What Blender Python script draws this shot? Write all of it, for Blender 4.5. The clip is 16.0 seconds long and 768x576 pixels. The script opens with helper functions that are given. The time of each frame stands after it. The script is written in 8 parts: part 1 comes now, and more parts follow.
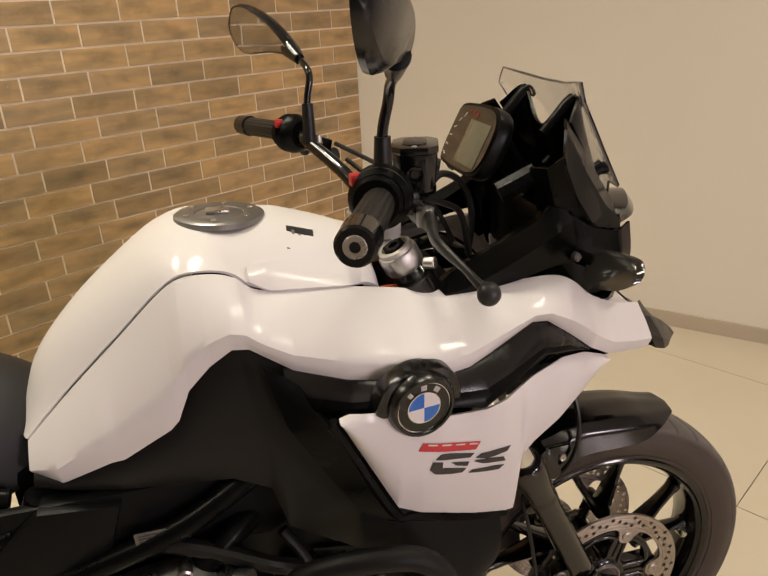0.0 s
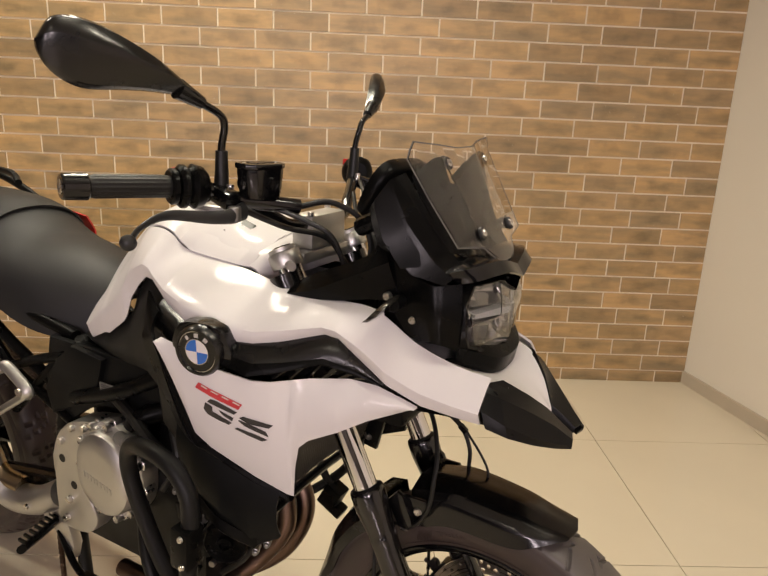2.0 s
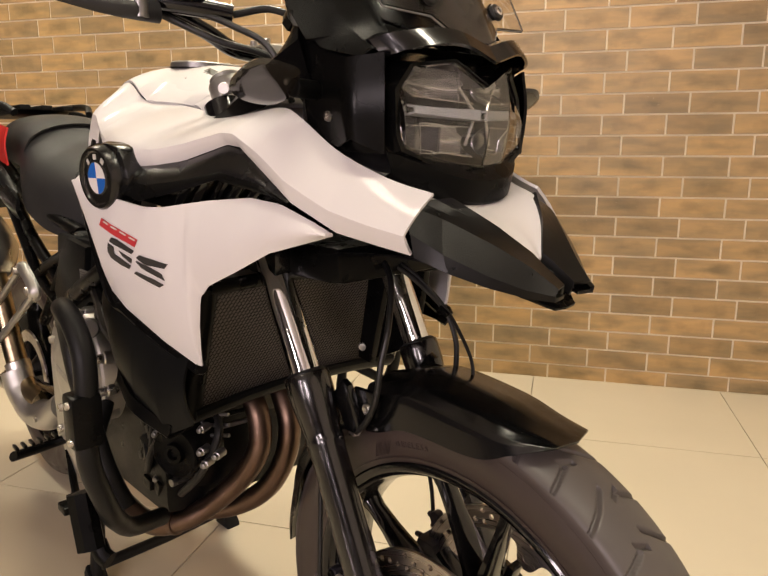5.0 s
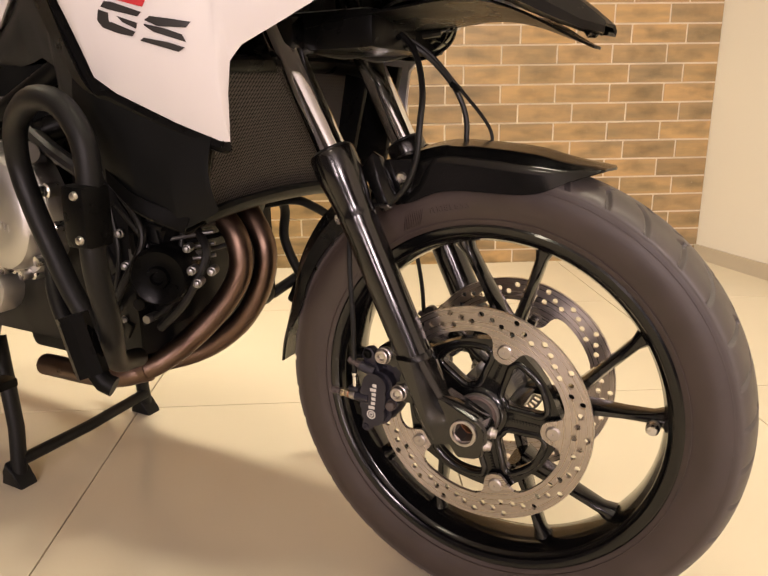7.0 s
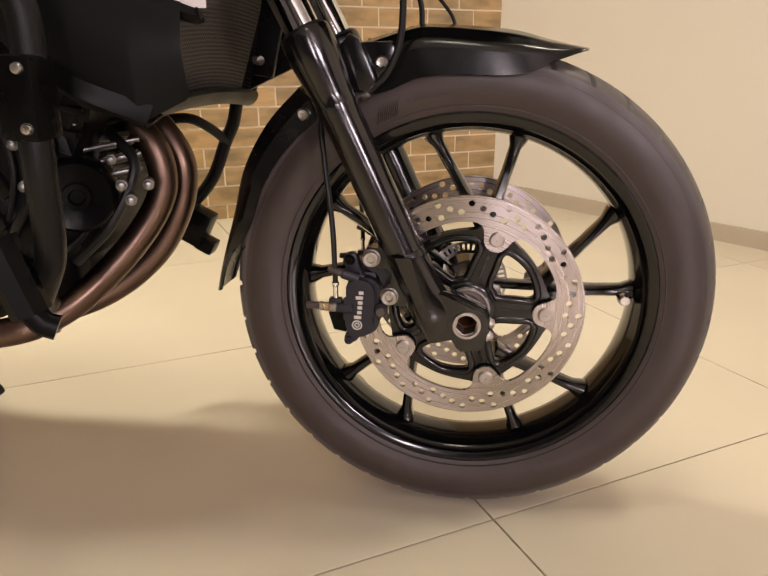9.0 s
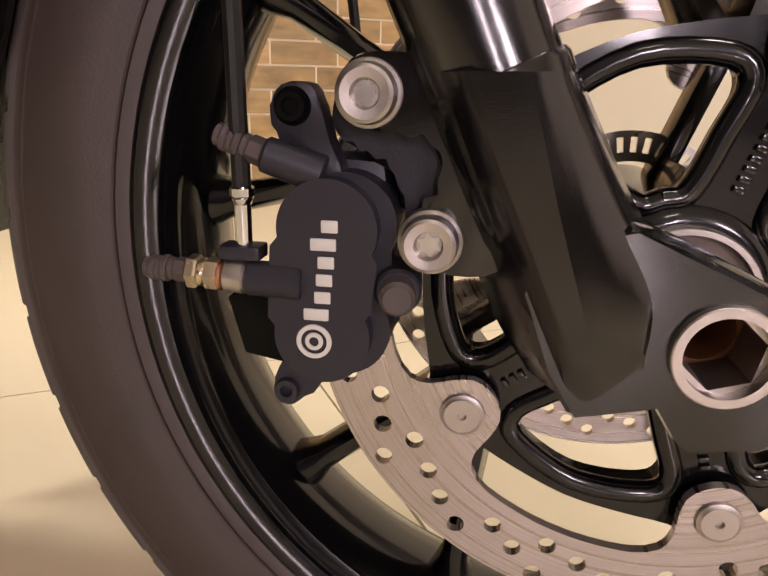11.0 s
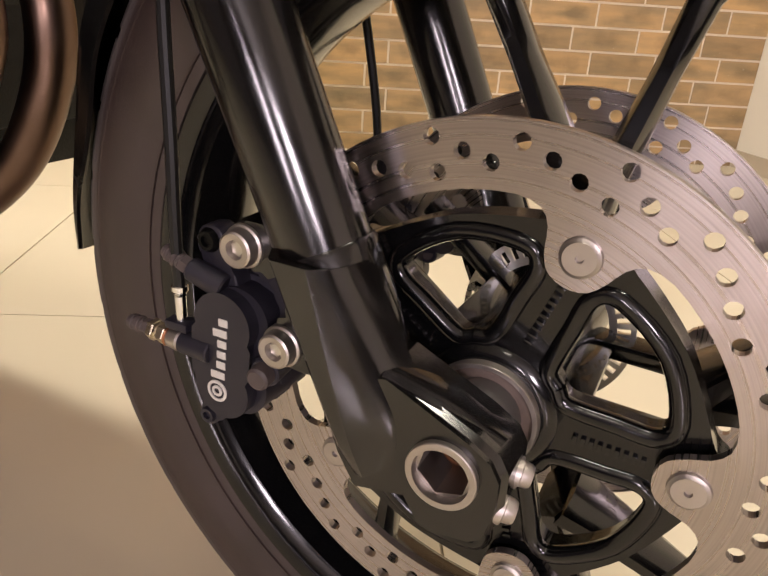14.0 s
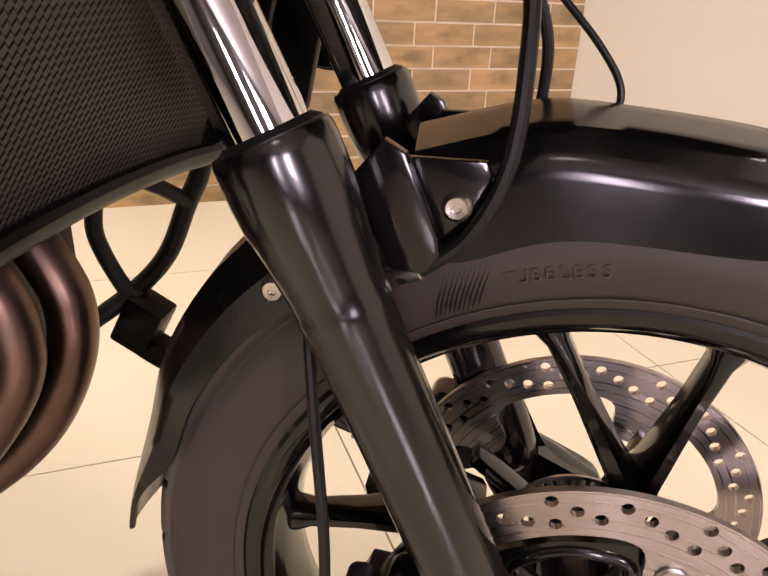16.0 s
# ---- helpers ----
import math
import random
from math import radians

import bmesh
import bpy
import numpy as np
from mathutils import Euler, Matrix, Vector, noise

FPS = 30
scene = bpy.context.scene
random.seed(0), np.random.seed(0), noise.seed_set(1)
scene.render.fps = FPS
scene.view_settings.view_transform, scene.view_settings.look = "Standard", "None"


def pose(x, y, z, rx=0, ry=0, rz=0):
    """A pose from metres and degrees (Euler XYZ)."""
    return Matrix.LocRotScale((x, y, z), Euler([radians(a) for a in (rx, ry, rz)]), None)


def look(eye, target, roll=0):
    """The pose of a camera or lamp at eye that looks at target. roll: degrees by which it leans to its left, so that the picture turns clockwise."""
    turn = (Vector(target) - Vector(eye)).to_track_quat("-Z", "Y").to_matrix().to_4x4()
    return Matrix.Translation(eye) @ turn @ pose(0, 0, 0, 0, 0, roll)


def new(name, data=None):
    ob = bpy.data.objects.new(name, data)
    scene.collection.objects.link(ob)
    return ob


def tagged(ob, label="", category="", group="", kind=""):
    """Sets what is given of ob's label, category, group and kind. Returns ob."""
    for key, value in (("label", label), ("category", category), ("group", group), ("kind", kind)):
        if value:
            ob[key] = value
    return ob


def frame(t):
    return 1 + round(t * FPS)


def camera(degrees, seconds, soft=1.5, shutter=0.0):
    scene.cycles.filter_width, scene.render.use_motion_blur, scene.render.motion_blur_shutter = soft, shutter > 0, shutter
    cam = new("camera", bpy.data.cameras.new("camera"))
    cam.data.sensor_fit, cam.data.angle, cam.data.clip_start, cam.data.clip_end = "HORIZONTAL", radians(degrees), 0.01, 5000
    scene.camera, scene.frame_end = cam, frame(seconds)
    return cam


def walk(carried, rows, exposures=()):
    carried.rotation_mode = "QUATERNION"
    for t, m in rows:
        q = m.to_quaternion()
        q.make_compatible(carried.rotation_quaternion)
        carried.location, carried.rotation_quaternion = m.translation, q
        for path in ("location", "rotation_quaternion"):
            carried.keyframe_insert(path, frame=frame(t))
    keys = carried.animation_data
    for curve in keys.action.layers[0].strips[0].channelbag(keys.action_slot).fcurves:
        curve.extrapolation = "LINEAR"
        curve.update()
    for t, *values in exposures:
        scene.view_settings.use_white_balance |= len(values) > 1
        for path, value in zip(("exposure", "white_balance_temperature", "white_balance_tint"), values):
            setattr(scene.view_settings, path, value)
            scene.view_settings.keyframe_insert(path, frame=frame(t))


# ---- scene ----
cam = camera(59.86, 16.0)
PATH = [
    (0, (-0.6183, -0.9200, 1.3745), (-0.1855, 0.8675, 0.5895), -2.70),
    (0.5, (-0.4050, -1.0153, 1.3808), (-0.3118, 0.8433, 0.6480), -0.56),
    (1, (-0.1417, -1.0247, 1.3638), (-0.4164, 0.8476, 0.7164), -0.04),
    (1.5, (0.1005, -1.0179, 1.3510), (-0.5180, 0.7909, 0.7629), 1.36),
    (2, (0.3067, -0.9953, 1.3248), (-0.6220, 0.6910, 0.7825), 2.48),
    (2.5, (0.5259, -0.9243, 1.3009), (-0.6353, 0.6241, 0.7968), 3.09),
    (3, (0.6516, -0.8700, 1.2629), (-0.6553, 0.5626, 0.7734), 3.19),
    (5.5, (0.4290, -0.6022, 0.8837), (-0.9781, 0.7658, 0.4982), -0.15),
    (6, (0.3899, -0.6625, 0.8157), (-0.8791, 0.8239, 0.3910), 0.38),
    (6.5, (0.3513, -0.7364, 0.7684), (-0.7616, 0.8509, 0.2764), -0.16),
    (7, (0.2750, -0.8582, 0.7427), (-0.6299, 0.8388, 0.1934), -0.80),
    (7.5, (0.1976, -0.9557, 0.7207), (-0.4591, 0.8367, 0.1239), -1.31),
    (8, (0.1059, -1.0507, 0.7097), (-0.2938, 0.8117, 0.1002), -1.86),
    (10.5, (-0.0626, -0.4714, 0.4636), (-0.2495, 1.4069, -0.1975), 0.20),
    (11, (-0.0817, -0.3491, 0.4113), (-0.3584, 1.5429, -0.1751), 1.16),
    (11.5, (-0.0933, -0.3114, 0.3926), (-0.4558, 1.5831, -0.1360), 2.18),
    (12, (-0.0587, -0.3279, 0.3957), (-0.5527, 1.5320, -0.1490), 2.88),
    (12.5, (0.0058, -0.3458, 0.4163), (-0.6304, 1.4501, -0.1921), 3.82),
    (13, (0.0661, -0.3521, 0.4422), (-0.6956, 1.3630, -0.2494), 4.37),
    (13.5, (0.0914, -0.3587, 0.4766), (-0.7303, 1.2992, -0.2825), 4.23),
    (14, (0.0787, -0.3683, 0.5278), (-0.7198, 1.2790, -0.2777), 3.72),
    (14.5, (0.0443, -0.3753, 0.5787), (-0.6808, 1.2987, -0.2409), 3.01),
    (15, (-0.0058, -0.3798, 0.6365), (-0.5971, 1.3414, -0.1929), 2.52),
    (15.5, (-0.0547, -0.3967, 0.6960), (-0.4836, 1.3698, -0.1379), 2.47),
    (16, (-0.0905, -0.4029, 0.7422), (-0.4096, 1.3902, -0.0843), 2.73),
]
walk(cam, [(t, look(eye, target, roll)) for t, eye, target, roll in PATH],
     [(0, -0.95, 6500, 9), (1.0, -0.88, 6500, 9), (2.5, -0.84, 6480, 9), (3.0, -0.84, 6480, 9), (5.5, -0.46, 6750, 9), (7.0, -0.22, 6850, 10), (8.0, -0.38, 6450, 8), (10.5, -0.5, 6400, 13),
      (11.5, -0.19, 6400, 14), (12.5, -0.17, 6350, 13), (13.5, -0.25, 6200, 12), (14.0, -0.33, 6250, 11), (14.5, -0.36, 6250, 11), (15.0, -0.16, 6300, 20), (15.5, -0.16, 6250, 22), (16.0, -0.26, 6150, 20)])

# ---- world and light ----
world = bpy.data.worlds.new("world")
scene.world = world
world.use_nodes = True
sky = world.node_tree.nodes.new("ShaderNodeTexSky")
sky.sky_type, sky.sun_disc = "NISHITA", False
sky.sun_elevation = radians(25)
world.node_tree.links.new(sky.outputs[0], world.node_tree.nodes["Background"].inputs[0])
world.node_tree.nodes["Background"].inputs[1].default_value = 0.05

TURN = 31.0                      # the room is turned against the motorcycle
ROOM = pose(0, 0, 0, 0, 0, TURN)
WALL_Y, CORNER_X, CEIL = 2.1, 1.413, 3.2


# ---- materials ----
def mat(name, color, rough=0.5, metal=0.0, spec=0.5, coat=0.0, bump=0.0, bscale=200.0, vary=0.0, vscale=8.0, rvary=0.0, stretch=None):
    """A principled material with two scales of variation: broad stains and fine grain."""
    m = bpy.data.materials.new(name)
    m.use_nodes = True
    nt = m.node_tree
    b = nt.nodes["Principled BSDF"]
    b.inputs["Base Color"].default_value = (*color, 1)
    b.inputs["Roughness"].default_value = rough
    b.inputs["Metallic"].default_value = metal
    b.inputs["Specular IOR Level"].default_value = spec
    b.inputs["Coat Weight"].default_value = coat
    b.inputs["Coat Roughness"].default_value = 0.07
    tc = nt.nodes.new("ShaderNodeTexCoord")
    src = tc.outputs["Object"]
    if stretch:
        mp = nt.nodes.new("ShaderNodeMapping")
        mp.inputs["Scale"].default_value = stretch
        nt.links.new(src, mp.inputs["Vector"])
        src = mp.outputs[0]
    if vary or rvary:
        n1 = nt.nodes.new("ShaderNodeTexNoise")
        n1.inputs["Scale"].default_value, n1.inputs["Detail"].default_value = vscale, 6
        nt.links.new(src, n1.inputs["Vector"])
        if vary:
            mx = nt.nodes.new("ShaderNodeMix")
            mx.data_type = "RGBA"
            mx.inputs[6].default_value = (*[max(0, c * (1 - vary)) for c in color], 1)
            mx.inputs[7].default_value = (*[min(1, c * (1 + vary)) for c in color], 1)
            nt.links.new(n1.outputs["Fac"], mx.inputs[0])
            nt.links.new(mx.outputs[2], b.inputs["Base Color"])
        if rvary:
            mr = nt.nodes.new("ShaderNodeMapRange")
            mr.inputs[1].default_value, mr.inputs[2].default_value = 0.3, 0.7
            mr.inputs[3].default_value, mr.inputs[4].default_value = max(0.02, rough - rvary), rough + rvary
            nt.links.new(n1.outputs["Fac"], mr.inputs[0])
            nt.links.new(mr.outputs[0], b.inputs["Roughness"])
    if bump:
        n2 = nt.nodes.new("ShaderNodeTexNoise")
        n2.inputs["Scale"].default_value, n2.inputs["Detail"].default_value = bscale, 4
        nt.links.new(src, n2.inputs["Vector"])
        bp = nt.nodes.new("ShaderNodeBump")
        bp.inputs["Strength"].default_value, bp.inputs["Distance"].default_value = bump, 0.001
        nt.links.new(n2.outputs["Fac"], bp.inputs["Height"])
        nt.links.new(bp.outputs[0], b.inputs["Normal"])
    return m


def brick_material():
    """Fired clay brick tiles, each with its own tone and streaks."""
    m = bpy.data.materials.new("brick_clay")
    m.use_nodes = True
    nt = m.node_tree
    b = nt.nodes["Principled BSDF"]
    info = nt.nodes.new("ShaderNodeObjectInfo")
    geo = nt.nodes.new("ShaderNodeNewGeometry")
    add = nt.nodes.new("ShaderNodeMath")
    nt.links.new(info.outputs["Random"], add.inputs[0])
    nt.links.new(geo.outputs["Random Per Island"], add.inputs[1])
    fr = nt.nodes.new("ShaderNodeMath")
    fr.operation = "FRACT"
    nt.links.new(add.outputs[0], fr.inputs[0])
    ramp = nt.nodes.new("ShaderNodeValToRGB")
    e = ramp.color_ramp.elements
    e[0].position, e[0].color = 0.0, (0.27, 0.19, 0.10, 1)
    e[1].position, e[1].color = 1.0, (0.42, 0.285, 0.14, 1)
    for p, c in ((0.3, (0.36, 0.25, 0.125, 1)), (0.55, (0.41, 0.28, 0.135, 1)), (0.78, (0.31, 0.225, 0.125, 1))):
        x = e.new(p)
        x.color = c
    nt.links.new(fr.outputs[0], ramp.inputs[0])
    tc = nt.nodes.new("ShaderNodeTexCoord")
    off = nt.nodes.new("ShaderNodeVectorMath")
    off.operation = "MULTIPLY_ADD"
    nt.links.new(fr.outputs[0], off.inputs[0])
    off.inputs[1].default_value = (37, 11, 53)
    nt.links.new(tc.outputs["Object"], off.inputs[2])
    mp = nt.nodes.new("ShaderNodeMapping")
    mp.inputs["Scale"].default_value = (6, 10, 30)
    nt.links.new(off.outputs[0], mp.inputs["Vector"])
    n1 = nt.nodes.new("ShaderNodeTexNoise")
    n1.inputs["Scale"].default_value, n1.inputs["Detail"].default_value = 1.0, 5
    nt.links.new(mp.outputs[0], n1.inputs["Vector"])
    r2 = nt.nodes.new("ShaderNodeValToRGB")
    r2.color_ramp.elements[0].position, r2.color_ramp.elements[0].color = 0.34, (0.72, 0.73, 0.72, 1)
    r2.color_ramp.elements[1].position, r2.color_ramp.elements[1].color = 0.64, (1.12, 1.04, 0.93, 1)
    nt.links.new(n1.outputs["Fac"], r2.inputs[0])
    mul = nt.nodes.new("ShaderNodeMix")
    mul.data_type, mul.blend_type = "RGBA", "MULTIPLY"
    mul.inputs[0].default_value = 1.0
    nt.links.new(ramp.outputs[0], mul.inputs[6])
    nt.links.new(r2.outputs[0], mul.inputs[7])
    # the printed olive smudge in the middle of every tile, with a ragged outline
    cen = nt.nodes.new("ShaderNodeVectorMath")
    cen.operation = "SUBTRACT"
    nt.links.new(tc.outputs["UV"], cen.inputs[0])
    cen.inputs[1].default_value = (0.5, 0.5, 0)
    ab = nt.nodes.new("ShaderNodeVectorMath")
    ab.operation = "ABSOLUTE"
    nt.links.new(cen.outputs[0], ab.inputs[0])
    sp = nt.nodes.new("ShaderNodeSeparateXYZ")
    nt.links.new(ab.outputs[0], sp.inputs[0])
    mx = nt.nodes.new("ShaderNodeMath")
    mx.operation = "MAXIMUM"
    nt.links.new(sp.outputs[0], mx.inputs[0])
    nt.links.new(sp.outputs[1], mx.inputs[1])
    n3 = nt.nodes.new("ShaderNodeTexNoise")
    n3.inputs["Scale"].default_value, n3.inputs["Detail"].default_value = 13, 6
    nt.links.new(off.outputs[0], n3.inputs["Vector"])
    far = nt.nodes.new("ShaderNodeMath")
    far.operation = "MULTIPLY_ADD"
    nt.links.new(n3.outputs["Fac"], far.inputs[0])
    far.inputs[1].default_value = 1.35
    nt.links.new(mx.outputs[0], far.inputs[2])
    r4 = nt.nodes.new("ShaderNodeValToRGB")
    r4.color_ramp.elements[0].position, r4.color_ramp.elements[0].color = 0.62, (0.80, 0.81, 0.80, 1)
    r4.color_ramp.elements[1].position, r4.color_ramp.elements[1].color = 1.24, (1.2, 1.2, 1.2, 1)
    nt.links.new(far.outputs[0], r4.inputs[0])
    smudge = nt.nodes.new("ShaderNodeMix")
    smudge.data_type, smudge.blend_type = "RGBA", "MULTIPLY"
    smudge.inputs[0].default_value = 1.0
    nt.links.new(mul.outputs[2], smudge.inputs[6])
    nt.links.new(r4.outputs[0], smudge.inputs[7])
    mul = smudge
    n2 = nt.nodes.new("ShaderNodeTexNoise")
    n2.inputs["Scale"].default_value, n2.inputs["Detail"].default_value = 90, 3
    nt.links.new(off.outputs[0], n2.inputs["Vector"])
    r3 = nt.nodes.new("ShaderNodeValToRGB")
    r3.color_ramp.elements[0].position, r3.color_ramp.elements[0].color = 0.72, (0, 0, 0, 1)
    r3.color_ramp.elements[1].position, r3.color_ramp.elements[1].color = 0.8, (1, 1, 1, 1)
    nt.links.new(n2.outputs["Fac"], r3.inputs[0])
    fleck = nt.nodes.new("ShaderNodeMix")
    fleck.data_type = "RGBA"
    nt.links.new(r3.outputs[0], fleck.inputs[0])
    nt.links.new(mul.outputs[2], fleck.inputs[6])
    fleck.inputs[7].default_value = (0.5, 0.42, 0.3, 1)
    nt.links.new(fleck.outputs[2], b.inputs["Base Color"])
    b.inputs["Roughness"].default_value = 0.42
    bp = nt.nodes.new("ShaderNodeBump")
    bp.inputs["Strength"].default_value, bp.inputs["Distance"].default_value = 0.35, 0.001
    nt.links.new(n2.outputs["Fac"], bp.inputs["Height"])
    nt.links.new(bp.outputs[0], b.inputs["Normal"])
    return m


M_BRICK = brick_material()
M_MORTAR = mat("mortar", (0.8, 0.71, 0.56), 0.8, bump=0.3, bscale=400, vary=0.15, vscale=12)
M_WALL = mat("wall_paint", (0.78, 0.73, 0.63), 0.55, bump=0.06, bscale=300, vary=0.02, vscale=2)
# near-black for the unseen walls: the room's dimness is put into their colour
M_DIM = mat("unseen_wall_dark", (0.09, 0.08, 0.072), 0.6, bump=0.06, bscale=300, vary=0.03, vscale=2)
M_TILE = mat("porcelain_tile", (0.66, 0.59, 0.46), 0.16, spec=0.5, vary=0.05, vscale=3, rvary=0.05)
M_GROUT = mat("grout", (0.3, 0.25, 0.18), 0.9, vary=0.2, vscale=20)
M_CEIL = mat("ceiling_paint", (0.45, 0.43, 0.4), 0.8, vary=0.02)
M_SKIRT = mat("skirting_stone", (0.5, 0.43, 0.33), 0.3, vary=0.06, vscale=10)
M_DECAL_DARK = mat("label_black", (0.02, 0.02, 0.02), 0.4)
M_WHITE = mat("white_lacquer", (0.74, 0.715, 0.72), 0.55, spec=0.2, coat=0.34, vary=0.015, vscale=4)
M_BLACK = mat("black_gloss", (0.003, 0.003, 0.0033), 0.2, spec=0.3, coat=0.55, rvary=0.06, vscale=30)
M_PLASTIC = mat("black_plastic", (0.003, 0.003, 0.003), 0.3, spec=0.1, bump=0.12, bscale=900, rvary=0.08, vscale=20)
M_COVER = mat("side_cover_grey", (0.014, 0.014, 0.0132), 0.42, spec=0.18, bump=0.15, bscale=1100, rvary=0.06, vscale=14)
M_GREY = mat("dark_grey_plastic", (0.006, 0.0063, 0.0063), 0.38, spec=0.1, bump=0.15, bscale=1100, rvary=0.06, vscale=14)
M_RUBBER = mat("black_rubber", (0.007, 0.0068, 0.0066), 0.42, spec=0.4, bump=0.1, bscale=900, vary=0.2, vscale=20, rvary=0.08)
M_TYRE = mat("tyre_rubber", (0.040, 0.0268, 0.0236), 0.46, spec=0.6, bump=0.12, bscale=700, vary=0.42, vscale=22, rvary=0.1)
M_FORK = mat("fork_black", (0.005, 0.0044, 0.0042), 0.17, spec=0.62, coat=0.3, bump=0.06, bscale=1300, rvary=0.08, vscale=25)
M_BOLT = mat("zinc_bolt", (0.5, 0.46, 0.43), 0.42, metal=1.0, bump=0.1, bscale=900, rvary=0.1, vscale=90)
M_CHROME = mat("hard_chrome", (0.78, 0.78, 0.78), 0.06, metal=1.0)
M_STEEL = mat("bright_steel", (0.62, 0.6, 0.57), 0.3, metal=1.0, rvary=0.08, vscale=60)
def disc_material():
    """Ground steel: worn rings round the axle and a sheen that fans out across them."""
    m = mat("brake_disc_steel", (0.5, 0.44, 0.42), 0.3, metal=1.0)
    nt = m.node_tree
    bs = nt.nodes["Principled BSDF"]
    tg = nt.nodes.new("ShaderNodeTangent")
    tg.direction_type, tg.axis = "RADIAL", "Y"
    nt.links.new(tg.outputs[0], bs.inputs["Tangent"])
    bs.inputs["Anisotropic"].default_value, bs.inputs["Anisotropic Rotation"].default_value = 0.75, 0.25
    tc = nt.nodes.new("ShaderNodeTexCoord")
    sx = nt.nodes.new("ShaderNodeSeparateXYZ")
    nt.links.new(tc.outputs["Object"], sx.inputs[0])
    up = nt.nodes.new("ShaderNodeMath")
    up.operation, up.inputs[1].default_value = "SUBTRACT", 0.33
    nt.links.new(sx.outputs[2], up.inputs[0])
    cb = nt.nodes.new("ShaderNodeCombineXYZ")
    nt.links.new(sx.outputs[0], cb.inputs[0])
    nt.links.new(up.outputs[0], cb.inputs[1])
    ln = nt.nodes.new("ShaderNodeVectorMath")
    ln.operation = "LENGTH"
    nt.links.new(cb.outputs[0], ln.inputs[0])
    for scale, target, lo, hi in ((420.0, "Roughness", 0.24, 0.36), (900.0, "Base Color", 0.43, 0.5)):
        sc = nt.nodes.new("ShaderNodeMath")
        sc.operation, sc.inputs[1].default_value = "MULTIPLY", scale
        nt.links.new(ln.outputs["Value"], sc.inputs[0])
        nz = nt.nodes.new("ShaderNodeTexNoise")
        nz.noise_dimensions = "1D"
        nz.inputs["Scale"].default_value, nz.inputs["Detail"].default_value = 1.0, 4
        nt.links.new(sc.outputs[0], nz.inputs["W"])
        if target == "Roughness":
            mr = nt.nodes.new("ShaderNodeMapRange")
            mr.inputs["From Min"].default_value, mr.inputs["From Max"].default_value = 0.3, 0.7
            mr.inputs["To Min"].default_value, mr.inputs["To Max"].default_value = lo, hi
            nt.links.new(nz.outputs["Fac"], mr.inputs["Value"])
            nt.links.new(mr.outputs[0], bs.inputs["Roughness"])
        else:
            rp = nt.nodes.new("ShaderNodeValToRGB")
            rp.color_ramp.elements[0].position, rp.color_ramp.elements[0].color = 0.3, (lo, lo * 0.89, lo * 0.85, 1)
            rp.color_ramp.elements[1].position, rp.color_ramp.elements[1].color = 0.65, (hi, hi * 0.90, hi * 0.86, 1)
            nt.links.new(nz.outputs["Fac"], rp.inputs[0])
            nt.links.new(rp.outputs[0], bs.inputs["Base Color"])
    return m


M_DISC = disc_material()
M_ALU = mat("cast_aluminium", (0.56, 0.55, 0.53), 0.42, metal=1.0, bump=0.25, bscale=500, rvary=0.08, vscale=20)
M_EXH = mat("heated_steel", (0.15, 0.1, 0.075), 0.36, metal=1.0, vary=0.45, vscale=14, rvary=0.1)
M_SATIN = mat("satin_black", (0.004, 0.004, 0.004), 0.24, spec=0.6, bump=0.04, bscale=700, rvary=0.06, vscale=25)
M_COWL = mat("cowl_black", (0.0022, 0.0022, 0.0022), 0.24, spec=0.14, bump=0.05, bscale=900, rvary=0.06, vscale=20)
M_BEAK = mat("grained_black", (0.0035, 0.0035, 0.0035), 0.32, spec=0.25, bump=0.25, bscale=700, rvary=0.06, vscale=25)
M_RED = mat("red_plastic", (0.5, 0.015, 0.015), 0.4)
M_SEAT = mat("seat_vinyl", (0.015, 0.015, 0.016), 0.55, spec=0.4, bump=0.35, bscale=700, rvary=0.06, vscale=9)


M_ENGINE = mat("engine_black", (0.004, 0.004, 0.0043), 0.36, metal=0.06, spec=0.22, bump=0.4, bscale=400, rvary=0.1, vscale=18)
M_BAR = mat("powder_coated_black", (0.007, 0.007, 0.007), 0.45, spec=0.22, bump=0.3, bscale=600, rvary=0.08, vscale=15)
M_FIN = mat("radiator_core", (0.15, 0.132, 0.118), 0.45, bump=0.8, bscale=160, stretch=(1, 1, 8))
M_MESH = mat("mesh_black", (0.006, 0.006, 0.006), 0.45, spec=0.3)
M_BRONZE = mat("bronze_tint_steel", (0.34, 0.27, 0.18), 0.3, metal=1.0, vary=0.3, vscale=10, rvary=0.06)
M_CAP = mat("grey_metal_cap", (0.27, 0.265, 0.26), 0.38, metal=0.9, rvary=0.06, vscale=40)
M_BLUE = mat("blue_enamel", (0.01, 0.13, 0.55), 0.25, coat=0.8)
M_ORANGE = mat("orange_tag", (0.7, 0.13, 0.02), 0.5)
M_SIGNAL = mat("smoked_lens", (0.02, 0.018, 0.016), 0.12, coat=0.8)
M_BOWL = mat("lamp_grey", (0.22, 0.22, 0.22), 0.4, metal=0.0, rvary=0.08, vscale=60)
M_DIAL = mat("dial_black", (0.015, 0.014, 0.013), 0.12, coat=0.5)
M_LCD = mat("display_green_grey", (0.13, 0.135, 0.1), 0.2, coat=0.5, vary=0.04)
